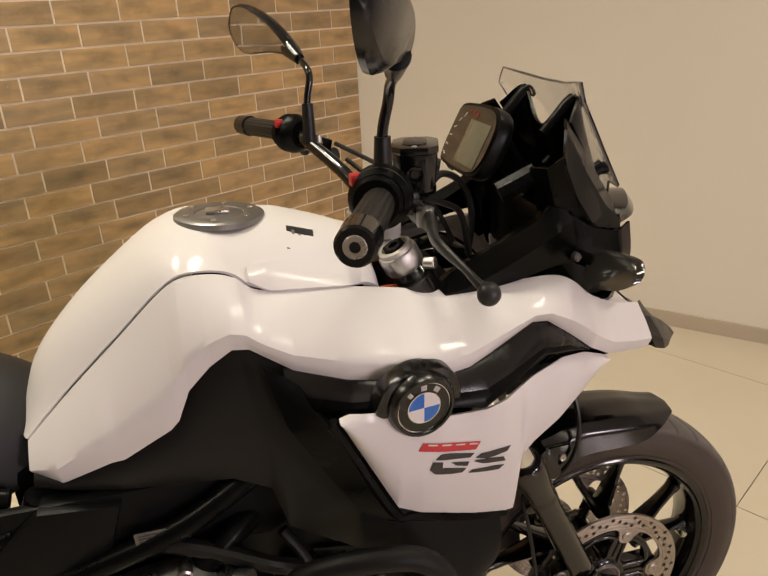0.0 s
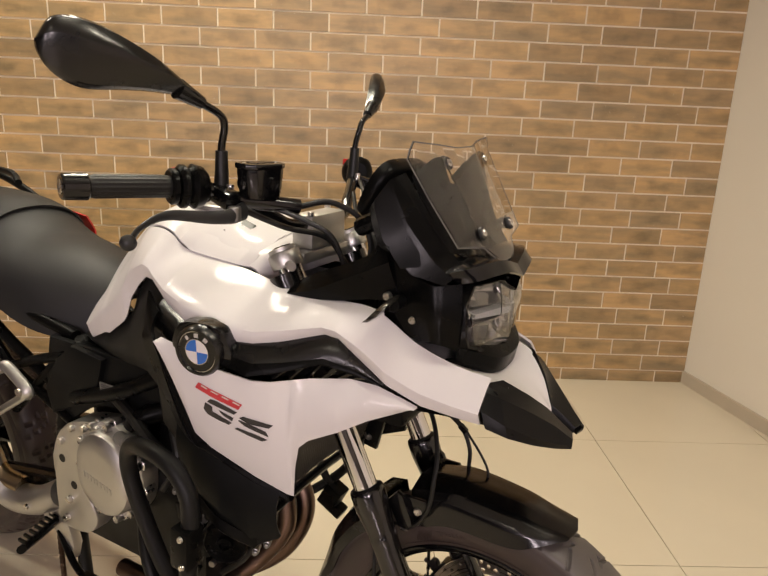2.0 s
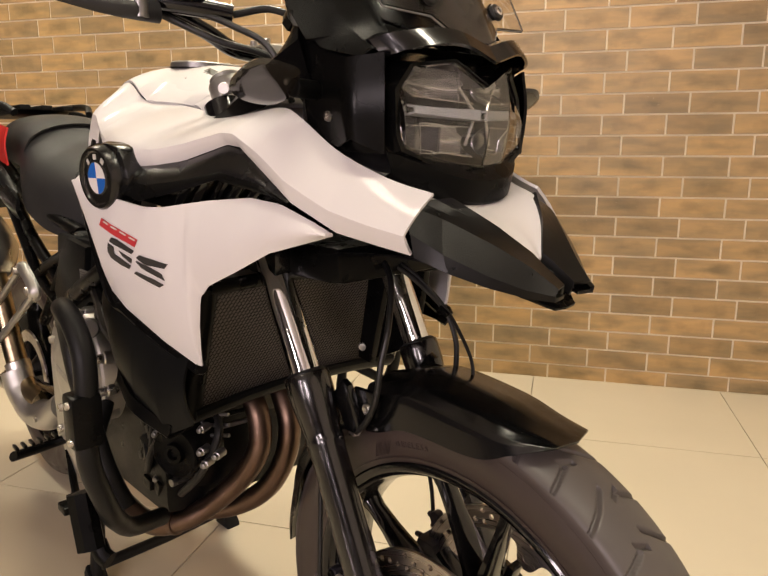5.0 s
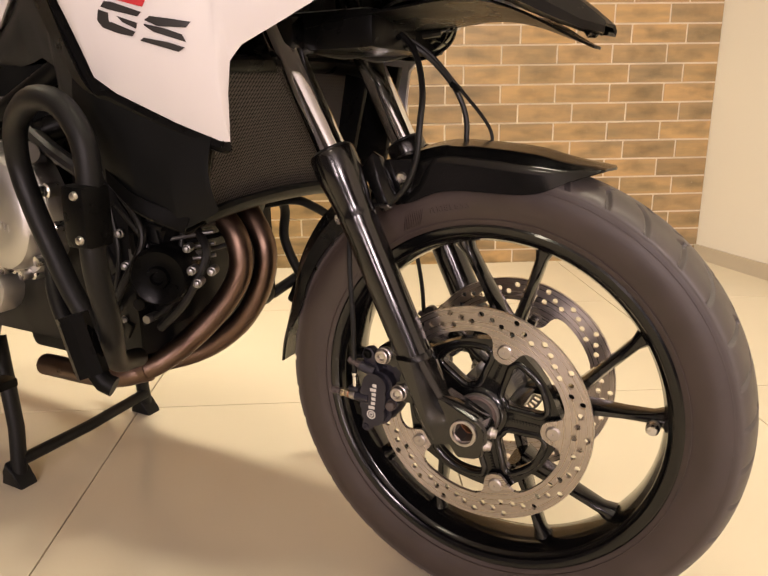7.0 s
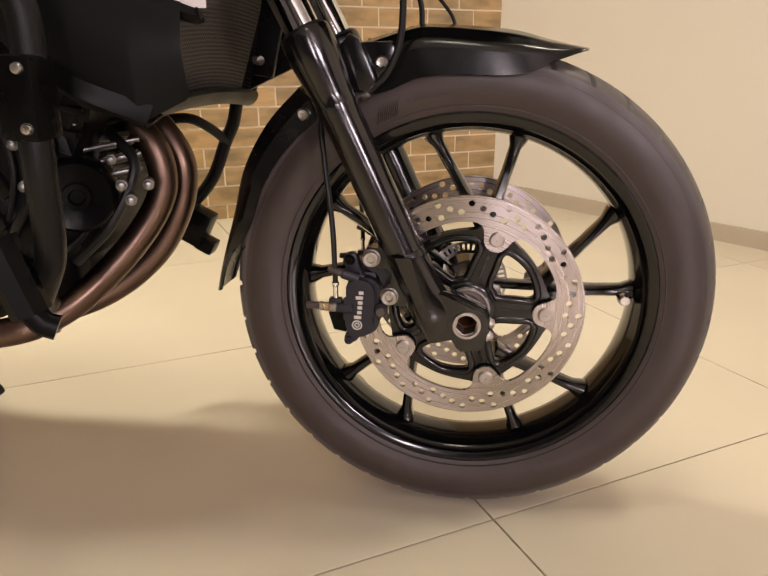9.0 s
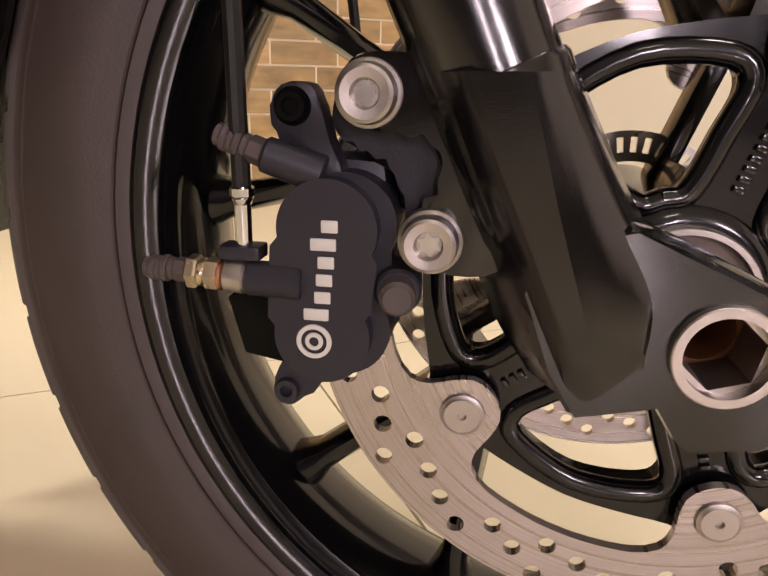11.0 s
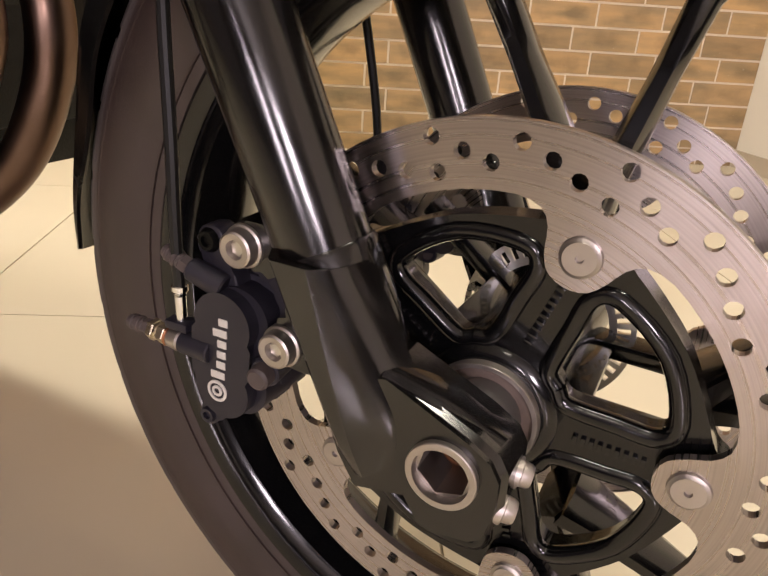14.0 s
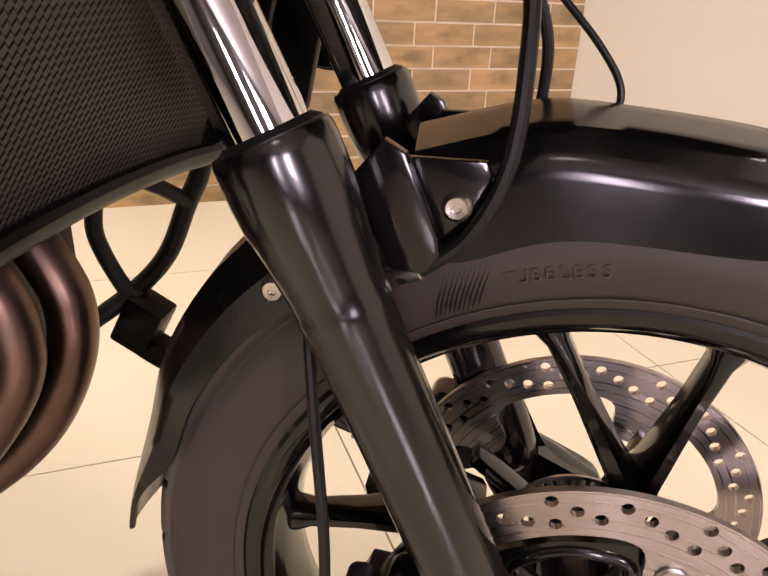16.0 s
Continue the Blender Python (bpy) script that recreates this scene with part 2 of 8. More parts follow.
M_LEVER = mat("anodised_grey", (0.022, 0.022, 0.023), 0.38, spec=0.4, bump=0.06, bscale=900, rvary=0.06, vscale=40)
M_GUARD = mat("mudguard_black", (0.004, 0.004, 0.004), 0.17, spec=0.6, bump=0.03, bscale=500, rvary=0.05, vscale=12)
M_MUFFLER = mat("brushed_steel", (0.6, 0.58, 0.54), 0.34, metal=1.0, bump=0.12, bscale=300, rvary=0.08, vscale=16, stretch=(1, 6, 1))
M_GRIP = mat("grip_rubber", (0.009, 0.009, 0.009), 0.42, spec=0.35, bump=0.6, bscale=260, stretch=(1, 1, 3))
M_MIRROR = mat("mirror_glass", (0.85, 0.85, 0.85), 0.015, metal=1.0)
M_TUB = mat("reflector_grey", (0.05, 0.05, 0.052), 0.35, metal=0.3)
M_REFL = mat("reflector_silver", (0.5, 0.5, 0.5), 0.22, metal=1.0, rvary=0.08, vscale=40)


def glass(name, color, rough=0.0, ior=1.45):
    m = bpy.data.materials.new(name)
    m.use_nodes = True
    b = m.node_tree.nodes["Principled BSDF"]
    b.inputs["Base Color"].default_value = (*color, 1)
    b.inputs["Roughness"].default_value = rough
    b.inputs["Transmission Weight"].default_value = 1.0
    b.inputs["IOR"].default_value = ior
    return m


M_EDGE = mat("polished_clear_edge", (0.13, 0.125, 0.12), 0.15, coat=0.5)
M_GLASS = glass("clear_polycarbonate", (0.95, 0.95, 0.95))
M_LAMP = bpy.data.materials.new("lamp_diffuser")
M_LAMP.use_nodes = True
M_LAMP.node_tree.nodes["Principled BSDF"].inputs["Emission Color"].default_value = (1, 0.91, 0.73, 1)
M_LAMP.node_tree.nodes["Principled BSDF"].inputs["Emission Strength"].default_value = 6


# ---- building helpers ----
def finish(bm, name, material, smooth=True, angle=35):
    me = bpy.data.meshes.new(name)
    bmesh.ops.recalc_face_normals(bm, faces=bm.faces)
    if smooth:
        for fc in bm.faces:
            fc.smooth = True
        for ed in bm.edges:
            if len(ed.link_faces) == 2 and ed.calc_face_angle(0) > radians(angle):
                ed.smooth = False
    bm.to_mesh(me)
    bm.free()
    me.materials.append(material)
    return me


def part(name, bm, material, parent=None, label="", smooth=True, angle=35):
    """Links a bmesh as one mesh object under a thing or a part."""
    ob = new(name, finish(bm, name, material, smooth, angle))
    ob.parent = parent
    return tagged(ob, label)


def thing(name, label, category, group="", kind=""):
    return tagged(new(name), label, category, group, kind)


def box(bm, lo, hi, bevel=0.0, m=None):
    lo, hi = Vector(lo), Vector(hi)
    r = bmesh.ops.create_cube(bm, size=1.0, matrix=(m or Matrix()) @ Matrix.Translation((lo + hi) / 2) @ Matrix.Diagonal((*(hi - lo), 1)))
    if bevel:
        es = list({e for v in r["verts"] for e in v.link_edges})
        bmesh.ops.bevel(bm, geom=es, offset=bevel, segments=2, affect="EDGES", profile=0.6)
    return bm


def catmull(pts, n=8, closed=False):
    """A smooth polyline through the points, n steps a span."""
    p = [Vector(q) for q in pts]
    if len(p) < 3 and not closed:
        return [p[0].lerp(p[-1], i / n) for i in range(n + 1)]
    out, c = [], len(p)
    spans = c if closed else c - 1
    for i in range(spans):
        a, b, d, e = (p[(i - 1) % c] if closed or i else p[0] * 2 - p[1]), p[i], p[(i + 1) % c], (p[(i + 2) % c] if closed or i + 2 < c else p[-1] * 2 - p[-2])
        for k in range(n):
            t = k / n
            out.append(0.5 * ((2 * b) + (d - a) * t + (2 * a - 5 * b + 4 * d - e) * t * t + (3 * b - 3 * d + e - a) * t ** 3))
    if not closed:
        out.append(p[-1])
    return out


def resample(pts, n):
    """n + 1 points at even steps along a polyline."""
    d = [0.0]
    for a, b in zip(pts, pts[1:]):
        d.append(d[-1] + (b - a).length)
    out, j = [], 0
    for i in range(n + 1):
        s = d[-1] * i / n
        while j < len(d) - 2 and d[j + 1] < s:
            j += 1
        w = (s - d[j]) / max(1e-9, d[j + 1] - d[j])
        out.append(pts[j].lerp(pts[j + 1], min(1, max(0, w))))
    return out


def sweep(bm, pts, radius, seg=12, flat=1.0, side=None, caps=True):
    """A tube along a polyline; radius is a number or a function of 0..1."""
    p = [Vector(q) for q in pts]
    rings, ref = [], Vector(side) if side else None
    for i, q in enumerate(p):
        t = (p[min(i + 1, len(p) - 1)] - p[max(i - 1, 0)]).normalized()
        if ref is None:
            ref = t.orthogonal()
        u = (ref - t * ref.dot(t)).normalized()
        ref = u
        w = t.cross(u)
        r = radius(i / max(1, len(p) - 1)) if callable(radius) else radius
        rings.append([bm.verts.new(q + u * (r * math.cos(2 * math.pi * k / seg)) + w * (r * flat * math.sin(2 * math.pi * k / seg))) for k in range(seg)])
    for a, b in zip(rings, rings[1:]):
        for k in range(seg):
            bm.faces.new((a[k], a[(k + 1) % seg], b[(k + 1) % seg], b[k]))
    if caps:
        bm.faces.new(rings[0][::-1])
        bm.faces.new(rings[-1])
    return bm


def lathe(bm, profile, seg=48, m=None, close=False):
    """Turns a profile of (radius, height) round the local y axis."""
    m = m or Matrix()
    rings = []
    for r, y in profile:
        if r < 1e-6:
            rings.append([bm.verts.new(m @ Vector((0, y, 0)))])
        else:
            rings.append([bm.verts.new(m @ Vector((r * math.cos(2 * math.pi * k / seg), y, r * math.sin(2 * math.pi * k / seg)))) for k in range(seg)])
    pairs = list(zip(rings, rings[1:])) + ([(rings[-1], rings[0])] if close else [])
    for a, b in pairs:
        for k in range(seg):
            k2 = (k + 1) % seg
            if len(a) == 1 and len(b) == 1:
                continue
            if len(a) == 1:
                bm.faces.new((a[0], b[k2], b[k]))
            elif len(b) == 1:
                bm.faces.new((a[k], a[k2], b[0]))
            else:
                bm.faces.new((a[k], a[k2], b[k2], b[k]))
    return bm


def cyl(bm, a, b, r, r2=None, seg=16, bevel=0.0):
    """A round bar from a to b with lightly broken edges."""
    a, b = Vector(a), Vector(b)
    ax = b - a
    ln = ax.length
    m = Matrix.Translation(a) @ Vector((0, 1, 0)).rotation_difference(ax).to_matrix().to_4x4()
    r2 = r if r2 is None else r2
    e = min(bevel or min(r, r2) * 0.12, ln / 3)
    return lathe(bm, [(0, 0), (r - e, 0), (r, e), (r2, ln - e), (r2 - e, ln), (0, ln)], seg, m)


def ring(bm, a, b, ro, ri, seg=32):
    """A short pipe from a to b."""
    a, b = Vector(a), Vector(b)
    ax = b - a
    m = Matrix.Translation(a) @ Vector((0, 1, 0)).rotation_difference(ax).to_matrix().to_4x4()
    e, ln = (ro - ri) * 0.15, ax.length
    return lathe(bm, [(ri, 0), (ro - e, 0), (ro, e), (ro, ln - e), (ro - e, ln), (ri, ln)], seg, m, close=True)


def plate(bm, outline, y0, y1, bevel=0.002, m=None, seg=2):
    """A flat plate: an outline in x, z, between two values of y."""
    m = m or Matrix()
    lo = [bm.verts.new(m @ Vector((x, y0, z))) for x, z in outline]
    hi = [bm.verts.new(m @ Vector((x, y1, z))) for x, z in outline]
    n = len(lo)
    fs = [bm.faces.new(lo), bm.faces.new(hi[::-1])] + [bm.faces.new((lo[i], hi[i], hi[(i + 1) % n], lo[(i + 1) % n])) for i in range(n)]
    if bevel:
        es = [e for f in fs[:2] for e in f.edges]
        bmesh.ops.bevel(bm, geom=es, offset=bevel, segments=seg, affect="EDGES", profile=0.6)
    return bm


def holed(bm, outer, holes, y0, y1, m=None):
    """A flat plate with holes: loops in x, z, between two values of y."""
    m = m or Matrix()
    es, rims = [], []
    for loop in (outer, *holes):
        vs = [bm.verts.new((x, y0, z)) for x, z in loop]
        rims.append(vs)
        es += [bm.edges.new((vs[i], vs[(i + 1) % len(vs)])) for i in range(len(vs))]
    fs = [g for g in bmesh.ops.triangle_fill(bm, use_beauty=True, edges=es)["geom"] if isinstance(g, bmesh.types.BMFace)]
    twin = {v: bm.verts.new((v.co.x, y1, v.co.z)) for vs in rims for v in vs}
    for f in fs:
        bm.faces.new([twin[v] for v in reversed(f.verts)])
    for vs in rims:
        for i in range(len(vs)):
            a, b = vs[i], vs[(i + 1) % len(vs)]
            bm.faces.new((a, b, twin[b], twin[a]))
    for vs in rims:
        for v in vs:
            v.co = m @ v.co
            twin[v].co = m @ twin[v].co
    return bm


def circle(cx, cz, r, n=14, start=0.0):
    return [(cx + r * math.cos(start + 2 * math.pi * k / n), cz + r * math.sin(start + 2 * math.pi * k / n)) for k in range(n)]


def polar(r, deg, cx=0.0, cz=0.0):
    return (cx + r * math.cos(radians(deg)), cz + r * math.sin(radians(deg)))


def smooth_loop(pts, n=4):
    return [(v.x, v.y) for v in catmull([(x, z, 0) for x, z in pts], n, True)]


def loft(bm, curves, nu=40, cross=4, smooth_cross=True, thick=0.0, sharp=False):
    """A skin through lengthwise curves, each a short run of points; thick: solid, grown inwards along the normals."""
    lines = [resample(catmull(c, 8) if not sharp else [Vector(q) for q in c], nu) for c in curves]
    grid = []
    for i in range(nu + 1):
        col = [l[i] for l in lines]
        grid.append(catmull(col, cross) if smooth_cross and len(col) > 2 else [a.lerp(b, k / cross) for a, b in zip(col, col[1:]) for k in range(cross)] + [col[-1]])
    return skin(bm, grid, thick)


def skin(bm, grid, thick=0.0):
    vs = [[bm.verts.new(p) for p in row] for row in grid]
    fs = []
    for a, b in zip(vs, vs[1:]):
        for k in range(len(a) - 1):
            quad = (a[k], a[k + 1], b[k + 1], b[k])
            if len({tuple(round(c, 5) for c in v.co) for v in quad}) >= 3:
                fs.append(bm.faces.new(quad))
    bmesh.ops.remove_doubles(bm, verts=bm.verts, dist=1e-5)
    if thick:
        bm.normal_update()
        bmesh.ops.recalc_face_normals(bm, faces=bm.faces)
        bmesh.ops.solidify(bm, geom=list(bm.faces), thickness=thick)
    return bm


def mirrored(bm):
    """The bmesh seen in the motorcycle's middle plane."""
    for v in bm.verts:
        v.co.y = -v.co.y
    bmesh.ops.reverse_faces(bm, faces=bm.faces)
    return bm


# ---- room ----
def room_part(name, bm, material, label, category, smooth=False):
    ob = part(name, bm, material, None, label, smooth)
    ob.matrix_basis = ROOM
    return tagged(ob, label, category, kind="structure")


LEFT, BACK = -5.5, -6.5
floor = room_part("floor", box(bmesh.new(), (LEFT - 0.2, BACK - 0.2, -0.2), (4.0, WALL_Y + 0.2, -0.006)), M_GROUT, "cream porcelain tile floor with thin dark joints", "floor")
room_part("ceiling", box(bmesh.new(), (LEFT - 0.2, BACK - 0.2, CEIL), (4.0, WALL_Y + 0.2, CEIL + 0.15)), M_CEIL, "plain painted ceiling above the showroom", "ceiling")
wall_brick = room_part("wall_north", box(bmesh.new(), (LEFT, WALL_Y, -0.006), (CORNER_X + 0.2, WALL_Y + 0.15, CEIL)), M_MORTAR, "wall clad with brown glazed brick tiles", "wall")
SLOPE = 0.22
bm = bmesh.new()
a, b = Vector((CORNER_X, WALL_Y, 0)), Vector((CORNER_X + SLOPE * (WALL_Y - BACK), BACK, 0))
vs = [bm.verts.new(v + Vector((dx, 0, z))) for z in (-0.006, CEIL) for v, dx in ((a, 0), (b, 0), (b, 0.15), (a, 0.15))]
for q in ((0, 1, 2, 3), (7, 6, 5, 4), (0, 4, 5, 1), (1, 5, 6, 2), (2, 6, 7, 3), (3, 7, 4, 0)):
    bm.faces.new([vs[i] for i in q])
room_part("wall_east", bm, M_WALL, "plain cream painted wall", "wall")
# unseen west and south walls, darkened so gloss black parts reflect little
room_part("wall_west", box(bmesh.new(), (LEFT - 0.15, BACK, -0.006), (LEFT, WALL_Y, CEIL)), M_DIM, "unseen plain wall, coloured near-black to keep reflections dark", "wall")
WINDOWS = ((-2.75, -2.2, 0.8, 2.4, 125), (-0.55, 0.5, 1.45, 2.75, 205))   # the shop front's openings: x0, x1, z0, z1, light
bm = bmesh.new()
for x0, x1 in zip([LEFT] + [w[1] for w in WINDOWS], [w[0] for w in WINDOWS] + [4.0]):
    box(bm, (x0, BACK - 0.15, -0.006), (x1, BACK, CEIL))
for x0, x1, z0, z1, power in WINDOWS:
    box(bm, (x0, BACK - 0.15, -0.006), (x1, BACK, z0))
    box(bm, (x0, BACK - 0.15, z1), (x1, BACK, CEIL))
room_part("wall_south", bm, M_DIM, "unseen wall with two shop windows, coloured near-black to keep reflections dark", "wall")
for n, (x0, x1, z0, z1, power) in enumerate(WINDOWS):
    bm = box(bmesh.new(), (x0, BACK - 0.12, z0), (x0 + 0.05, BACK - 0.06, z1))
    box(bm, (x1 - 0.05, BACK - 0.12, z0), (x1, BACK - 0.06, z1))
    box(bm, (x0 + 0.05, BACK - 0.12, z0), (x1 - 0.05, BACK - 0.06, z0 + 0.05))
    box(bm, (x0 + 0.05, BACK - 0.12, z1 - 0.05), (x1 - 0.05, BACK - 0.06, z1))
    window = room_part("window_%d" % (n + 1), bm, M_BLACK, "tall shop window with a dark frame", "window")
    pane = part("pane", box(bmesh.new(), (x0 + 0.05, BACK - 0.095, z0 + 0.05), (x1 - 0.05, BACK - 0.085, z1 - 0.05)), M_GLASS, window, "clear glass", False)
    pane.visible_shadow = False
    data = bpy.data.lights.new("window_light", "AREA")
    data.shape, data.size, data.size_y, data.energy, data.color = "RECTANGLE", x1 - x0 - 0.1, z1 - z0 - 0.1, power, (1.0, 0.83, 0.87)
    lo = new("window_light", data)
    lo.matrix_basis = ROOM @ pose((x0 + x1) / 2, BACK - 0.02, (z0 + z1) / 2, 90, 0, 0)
bm = bmesh.new()
d = 0.012
vs = [bm.verts.new(v + Vector((dx, 0, z))) for z in (0, 0.065) for v, dx in ((a, -d), (b, -d), (b, 0), (a, 0))]
for q in ((0, 1, 2, 3), (7, 6, 5, 4), (0, 4, 5, 1), (1, 5, 6, 2), (2, 6, 7, 3), (3, 7, 4, 0)):
    bm.faces.new([vs[i] for i in q])
room_part("baseboard", bm, M_SKIRT, "low beige stone skirting along the wall", "baseboard")

# flat ceiling lights
for n, (lx, ly, power) in enumerate(((-0.55, 1.1, 36), (-0.2, -0.5, 8), (1.0, -0.55, 18), (-1.2, -2.3, 8), (-2.5, 1.1, 31), (-1.2, 1.62, 22))):
    lamp = thing("ceiling_light", "flat oblong ceiling light panel with a glowing diffuser", "lamp", "ceiling lights")
    lamp.matrix_basis = ROOM @ pose(lx, ly, CEIL)
    bm = box(bmesh.new(), (-0.32, -0.12, -0.02), (0.32, 0.12, 0), 0.004)
    part("housing", bm, M_CEIL, lamp)
    part("diffuser", box(bmesh.new(), (-0.3, -0.1, -0.024), (0.3, 0.1, -0.0201)), M_LAMP, lamp, "glowing warm white diffuser", False)
    data = bpy.data.lights.new("ceiling_lamp", "AREA")
    data.shape, data.size, data.size_y, data.energy, data.color = "RECTANGLE", 0.6, 0.2, power, (1.0, 0.91, 0.73)
    data.spread = radians(130)
    lo = new("ceiling_lamp", data)
    lo.matrix_basis = ROOM @ pose(lx, ly, CEIL - 0.03)

# ---- motorcycle: front wheel ----
bike = thing("motorcycle", "white and black adventure motorcycle on its centre stand", "motorcycle")
AX = 0.33                                     # axle height
WHEEL = pose(0, 0, AX)
def worn_tread():
    """The tyre's rubber, scrubbed greyer where it meets the road."""
    m = M_TYRE.copy()
    nt = m.node_tree
    base = nt.nodes["Principled BSDF"].inputs["Base Color"]
    tc = nt.nodes.new("ShaderNodeTexCoord")
    d = nt.nodes.new("ShaderNodeVectorMath")
    d.operation = "SUBTRACT"
    nt.links.new(tc.outputs["Object"], d.inputs[0])
    d.inputs[1].default_value = (0, 0, AX)
    flat = nt.nodes.new("ShaderNodeVectorMath")
    flat.operation = "MULTIPLY"
    nt.links.new(d.outputs[0], flat.inputs[0])
    flat.inputs[1].default_value = (1, 0, 1)
    r = nt.nodes.new("ShaderNodeVectorMath")
    r.operation = "LENGTH"
    nt.links.new(flat.outputs[0], r.inputs[0])
    rng = nt.nodes.new("ShaderNodeMapRange")
    rng.inputs["From Min"].default_value, rng.inputs["From Max"].default_value = 0.309, 0.317
    nt.links.new(r.outputs["Value"], rng.inputs["Value"])
    mix = nt.nodes.new("ShaderNodeMix")
    mix.data_type = "RGBA"
    nt.links.new(rng.outputs["Result"], mix.inputs[0])
    if base.is_linked:
        nt.links.new(base.links[0].from_socket, mix.inputs[6])
    else:
        mix.inputs[6].default_value = base.default_value
    mix.inputs[7].default_value = (0.095, 0.083, 0.078, 1)
    nt.links.new(mix.outputs[2], base)
    return m


M_TREAD = worn_tread()
PHI = -1.9                                    # turn of the wheel

bm = lathe(bmesh.new(), [(0.2535, -0.0475), (0.2505, -0.0492), (0.2455, -0.0485), (0.2405, -0.0455), (0.2385, -0.041), (0.2335, -0.037), (0.2325, -0.033), (0.2285, -0.026), (0.226, -0.012),
    (0.2255, 0.0), (0.226, 0.012), (0.2285, 0.026), (0.2325, 0.033), (0.2335, 0.037), (0.2385, 0.041), (0.2405, 0.0455), (0.2455, 0.0485), (0.2505, 0.0492), (0.2535, 0.0475), (0.2415, 0.02), (0.2415, -0.02)], 120, WHEEL, True)
rim = part("front_rim", bm, M_BLACK, bike, "gloss black cast front wheel")


# tread grooves: start angle, inner and outer reach across the half width, and how each runs across it
GROOVES = [(6.5, 0.28, 0.985, lambda w: 2.4 * (1 - w) / 0.7), (15.8, 0.05, 0.985, lambda w: 4.8 * (1 - w) if w > 0.5 else 2.4 + 6.8 * (0.5 - w)), (10.4, 0.02, 0.40, lambda w: -4.6 * (0.43 - w))]


def tyre_mesh(radius, bead, half, seg, pitch):
    """A tyre with slanted tread grooves cut into the shoulders."""
    prof = [(bead, 0.92), (bead + 0.006, 0.97), (bead + 0.012, 0.99), (bead + 0.02, 1.06), (bead + 0.035, 1.1), (bead + 0.05, 1.08), (bead + 0.06, 1.0)]
    shoulder_r = bead + 0.06
    tread = [(shoulder_r + (radius - shoulder_r) * math.sin(math.pi / 2 * k / 56) ** 0.85, 1.0 * math.cos(math.pi / 2 * k / 56)) for k in range(1, 56)]
    right = [(r, -half * w) for r, w in prof] + [(r, -half * w) for r, w in tread]
    full = right + [(radius, 0.0)] + [(r, -y) for r, y in reversed(right)]
    bm = bmesh.new()
    rings = []
    for i, (r, y) in enumerate(full):
        row = []
        for k in range(seg):
            a = 360.0 * k / seg
            dr = 0.0
            w = abs(y) / half
            if r > shoulder_r + 0.0005 and w < 1.0:
                turned = a if y < 0 else a + pitch * 0.5
                for first, lo, hi, run in GROOVES:
                    if lo < w < hi:
                        g = (turned - first - run(w)) % pitch
                        g = min(g, pitch - g)
                        dr = min(dr, -0.0055 * max(0.0, min(1.0, (0.7 - g) / 0.42)))
            row.append(bm.verts.new(WHEEL @ Vector(((r + dr) * math.cos(radians(a)), y, (r + dr) * math.sin(radians(a))))))
        rings.append(row)
    for a, b in zip(rings, rings[1:]):
        for k in range(seg):
            bm.faces.new((a[k], a[(k + 1) % seg], b[(k + 1) % seg], b[k]))
    return bm


part("tyre", tyre_mesh(0.331, 0.2520, 0.0505, 1140, 360 / 19), M_TREAD, rim, "worn dark brown-black road tyre", angle=50)

# raised word on the sidewall
def letter(ch, size, depth, m):
    cu = bpy.data.curves.new("letter", "FONT")
    cu.body, cu.size, cu.extrude, cu.align_x = ch, size, depth, "CENTER"
    ob = bpy.data.objects.new("letter", cu)
    scene.collection.objects.link(ob)
    me = ob.evaluated_get(bpy.context.evaluated_depsgraph_get()).to_mesh()
    bm = bmesh.new()
    bm.from_mesh(me)
    bm.transform(m)
    bpy.data.objects.remove(ob)
    bpy.data.curves.remove(cu)
    return bm


for i, ch in enumerate("TUBELESS"):
    a = radians(107.2 - 1.54 * i)
    t, u = Vector((math.sin(a), 0, -math.cos(a))), Vector((math.cos(a), 0, math.sin(a)))
    o = Vector((0, -0.0553, AX)) + u * 0.2755
    m = Matrix(((t.x, u.x, 0, o.x), (t.y, u.y, -1, o.y), (t.z, u.z, 0, o.z), (0, 0, 0, 1)))
    part("letter", letter(ch, 0.0115, 0.0005, m), M_TREAD, rim, "", False)
def hatch(first, last, step, r0, r1, slant):
    """Fine raised ribs on the sidewall."""
    bm = bmesh.new()
    k = first
    while k < last:
        rows = [[WHEEL @ Vector((r * math.cos(radians(k + slant * g + w)), y, r * math.sin(radians(k + slant * g + w)))) for w, y in ((-0.11, -0.0545), (0.0, -0.0556), (0.11, -0.0545))] for g, r in ((0, r0), (0.5, (r0 + r1) / 2), (1, r1))]
        skin_rows = [[bm.verts.new(p) for p in row] for row in rows]
        for a, b in zip(skin_rows, skin_rows[1:]):
            for j in range(2):
                bm.faces.new((a[j], a[j + 1], b[j + 1], b[j]))
        k += step
    return bm


tagged(part("sidewall_hatch", hatch(111.5, 117.5, 0.62, 0.266, 0.290, -3), M_TREAD, rim), kind="stuff")
for r, y in ((0.2605, -0.0503), (0.3060, -0.0525)):
    bm = lathe(bmesh.new(), [(r - 0.0008, y + 0.002), (r - 0.0006, y - 0.0006), (r + 0.0006, y - 0.0006), (r + 0.0008, y + 0.002)], 120, WHEEL, True)
    part("sidewall_rib", bm, M_TREAD, rim)
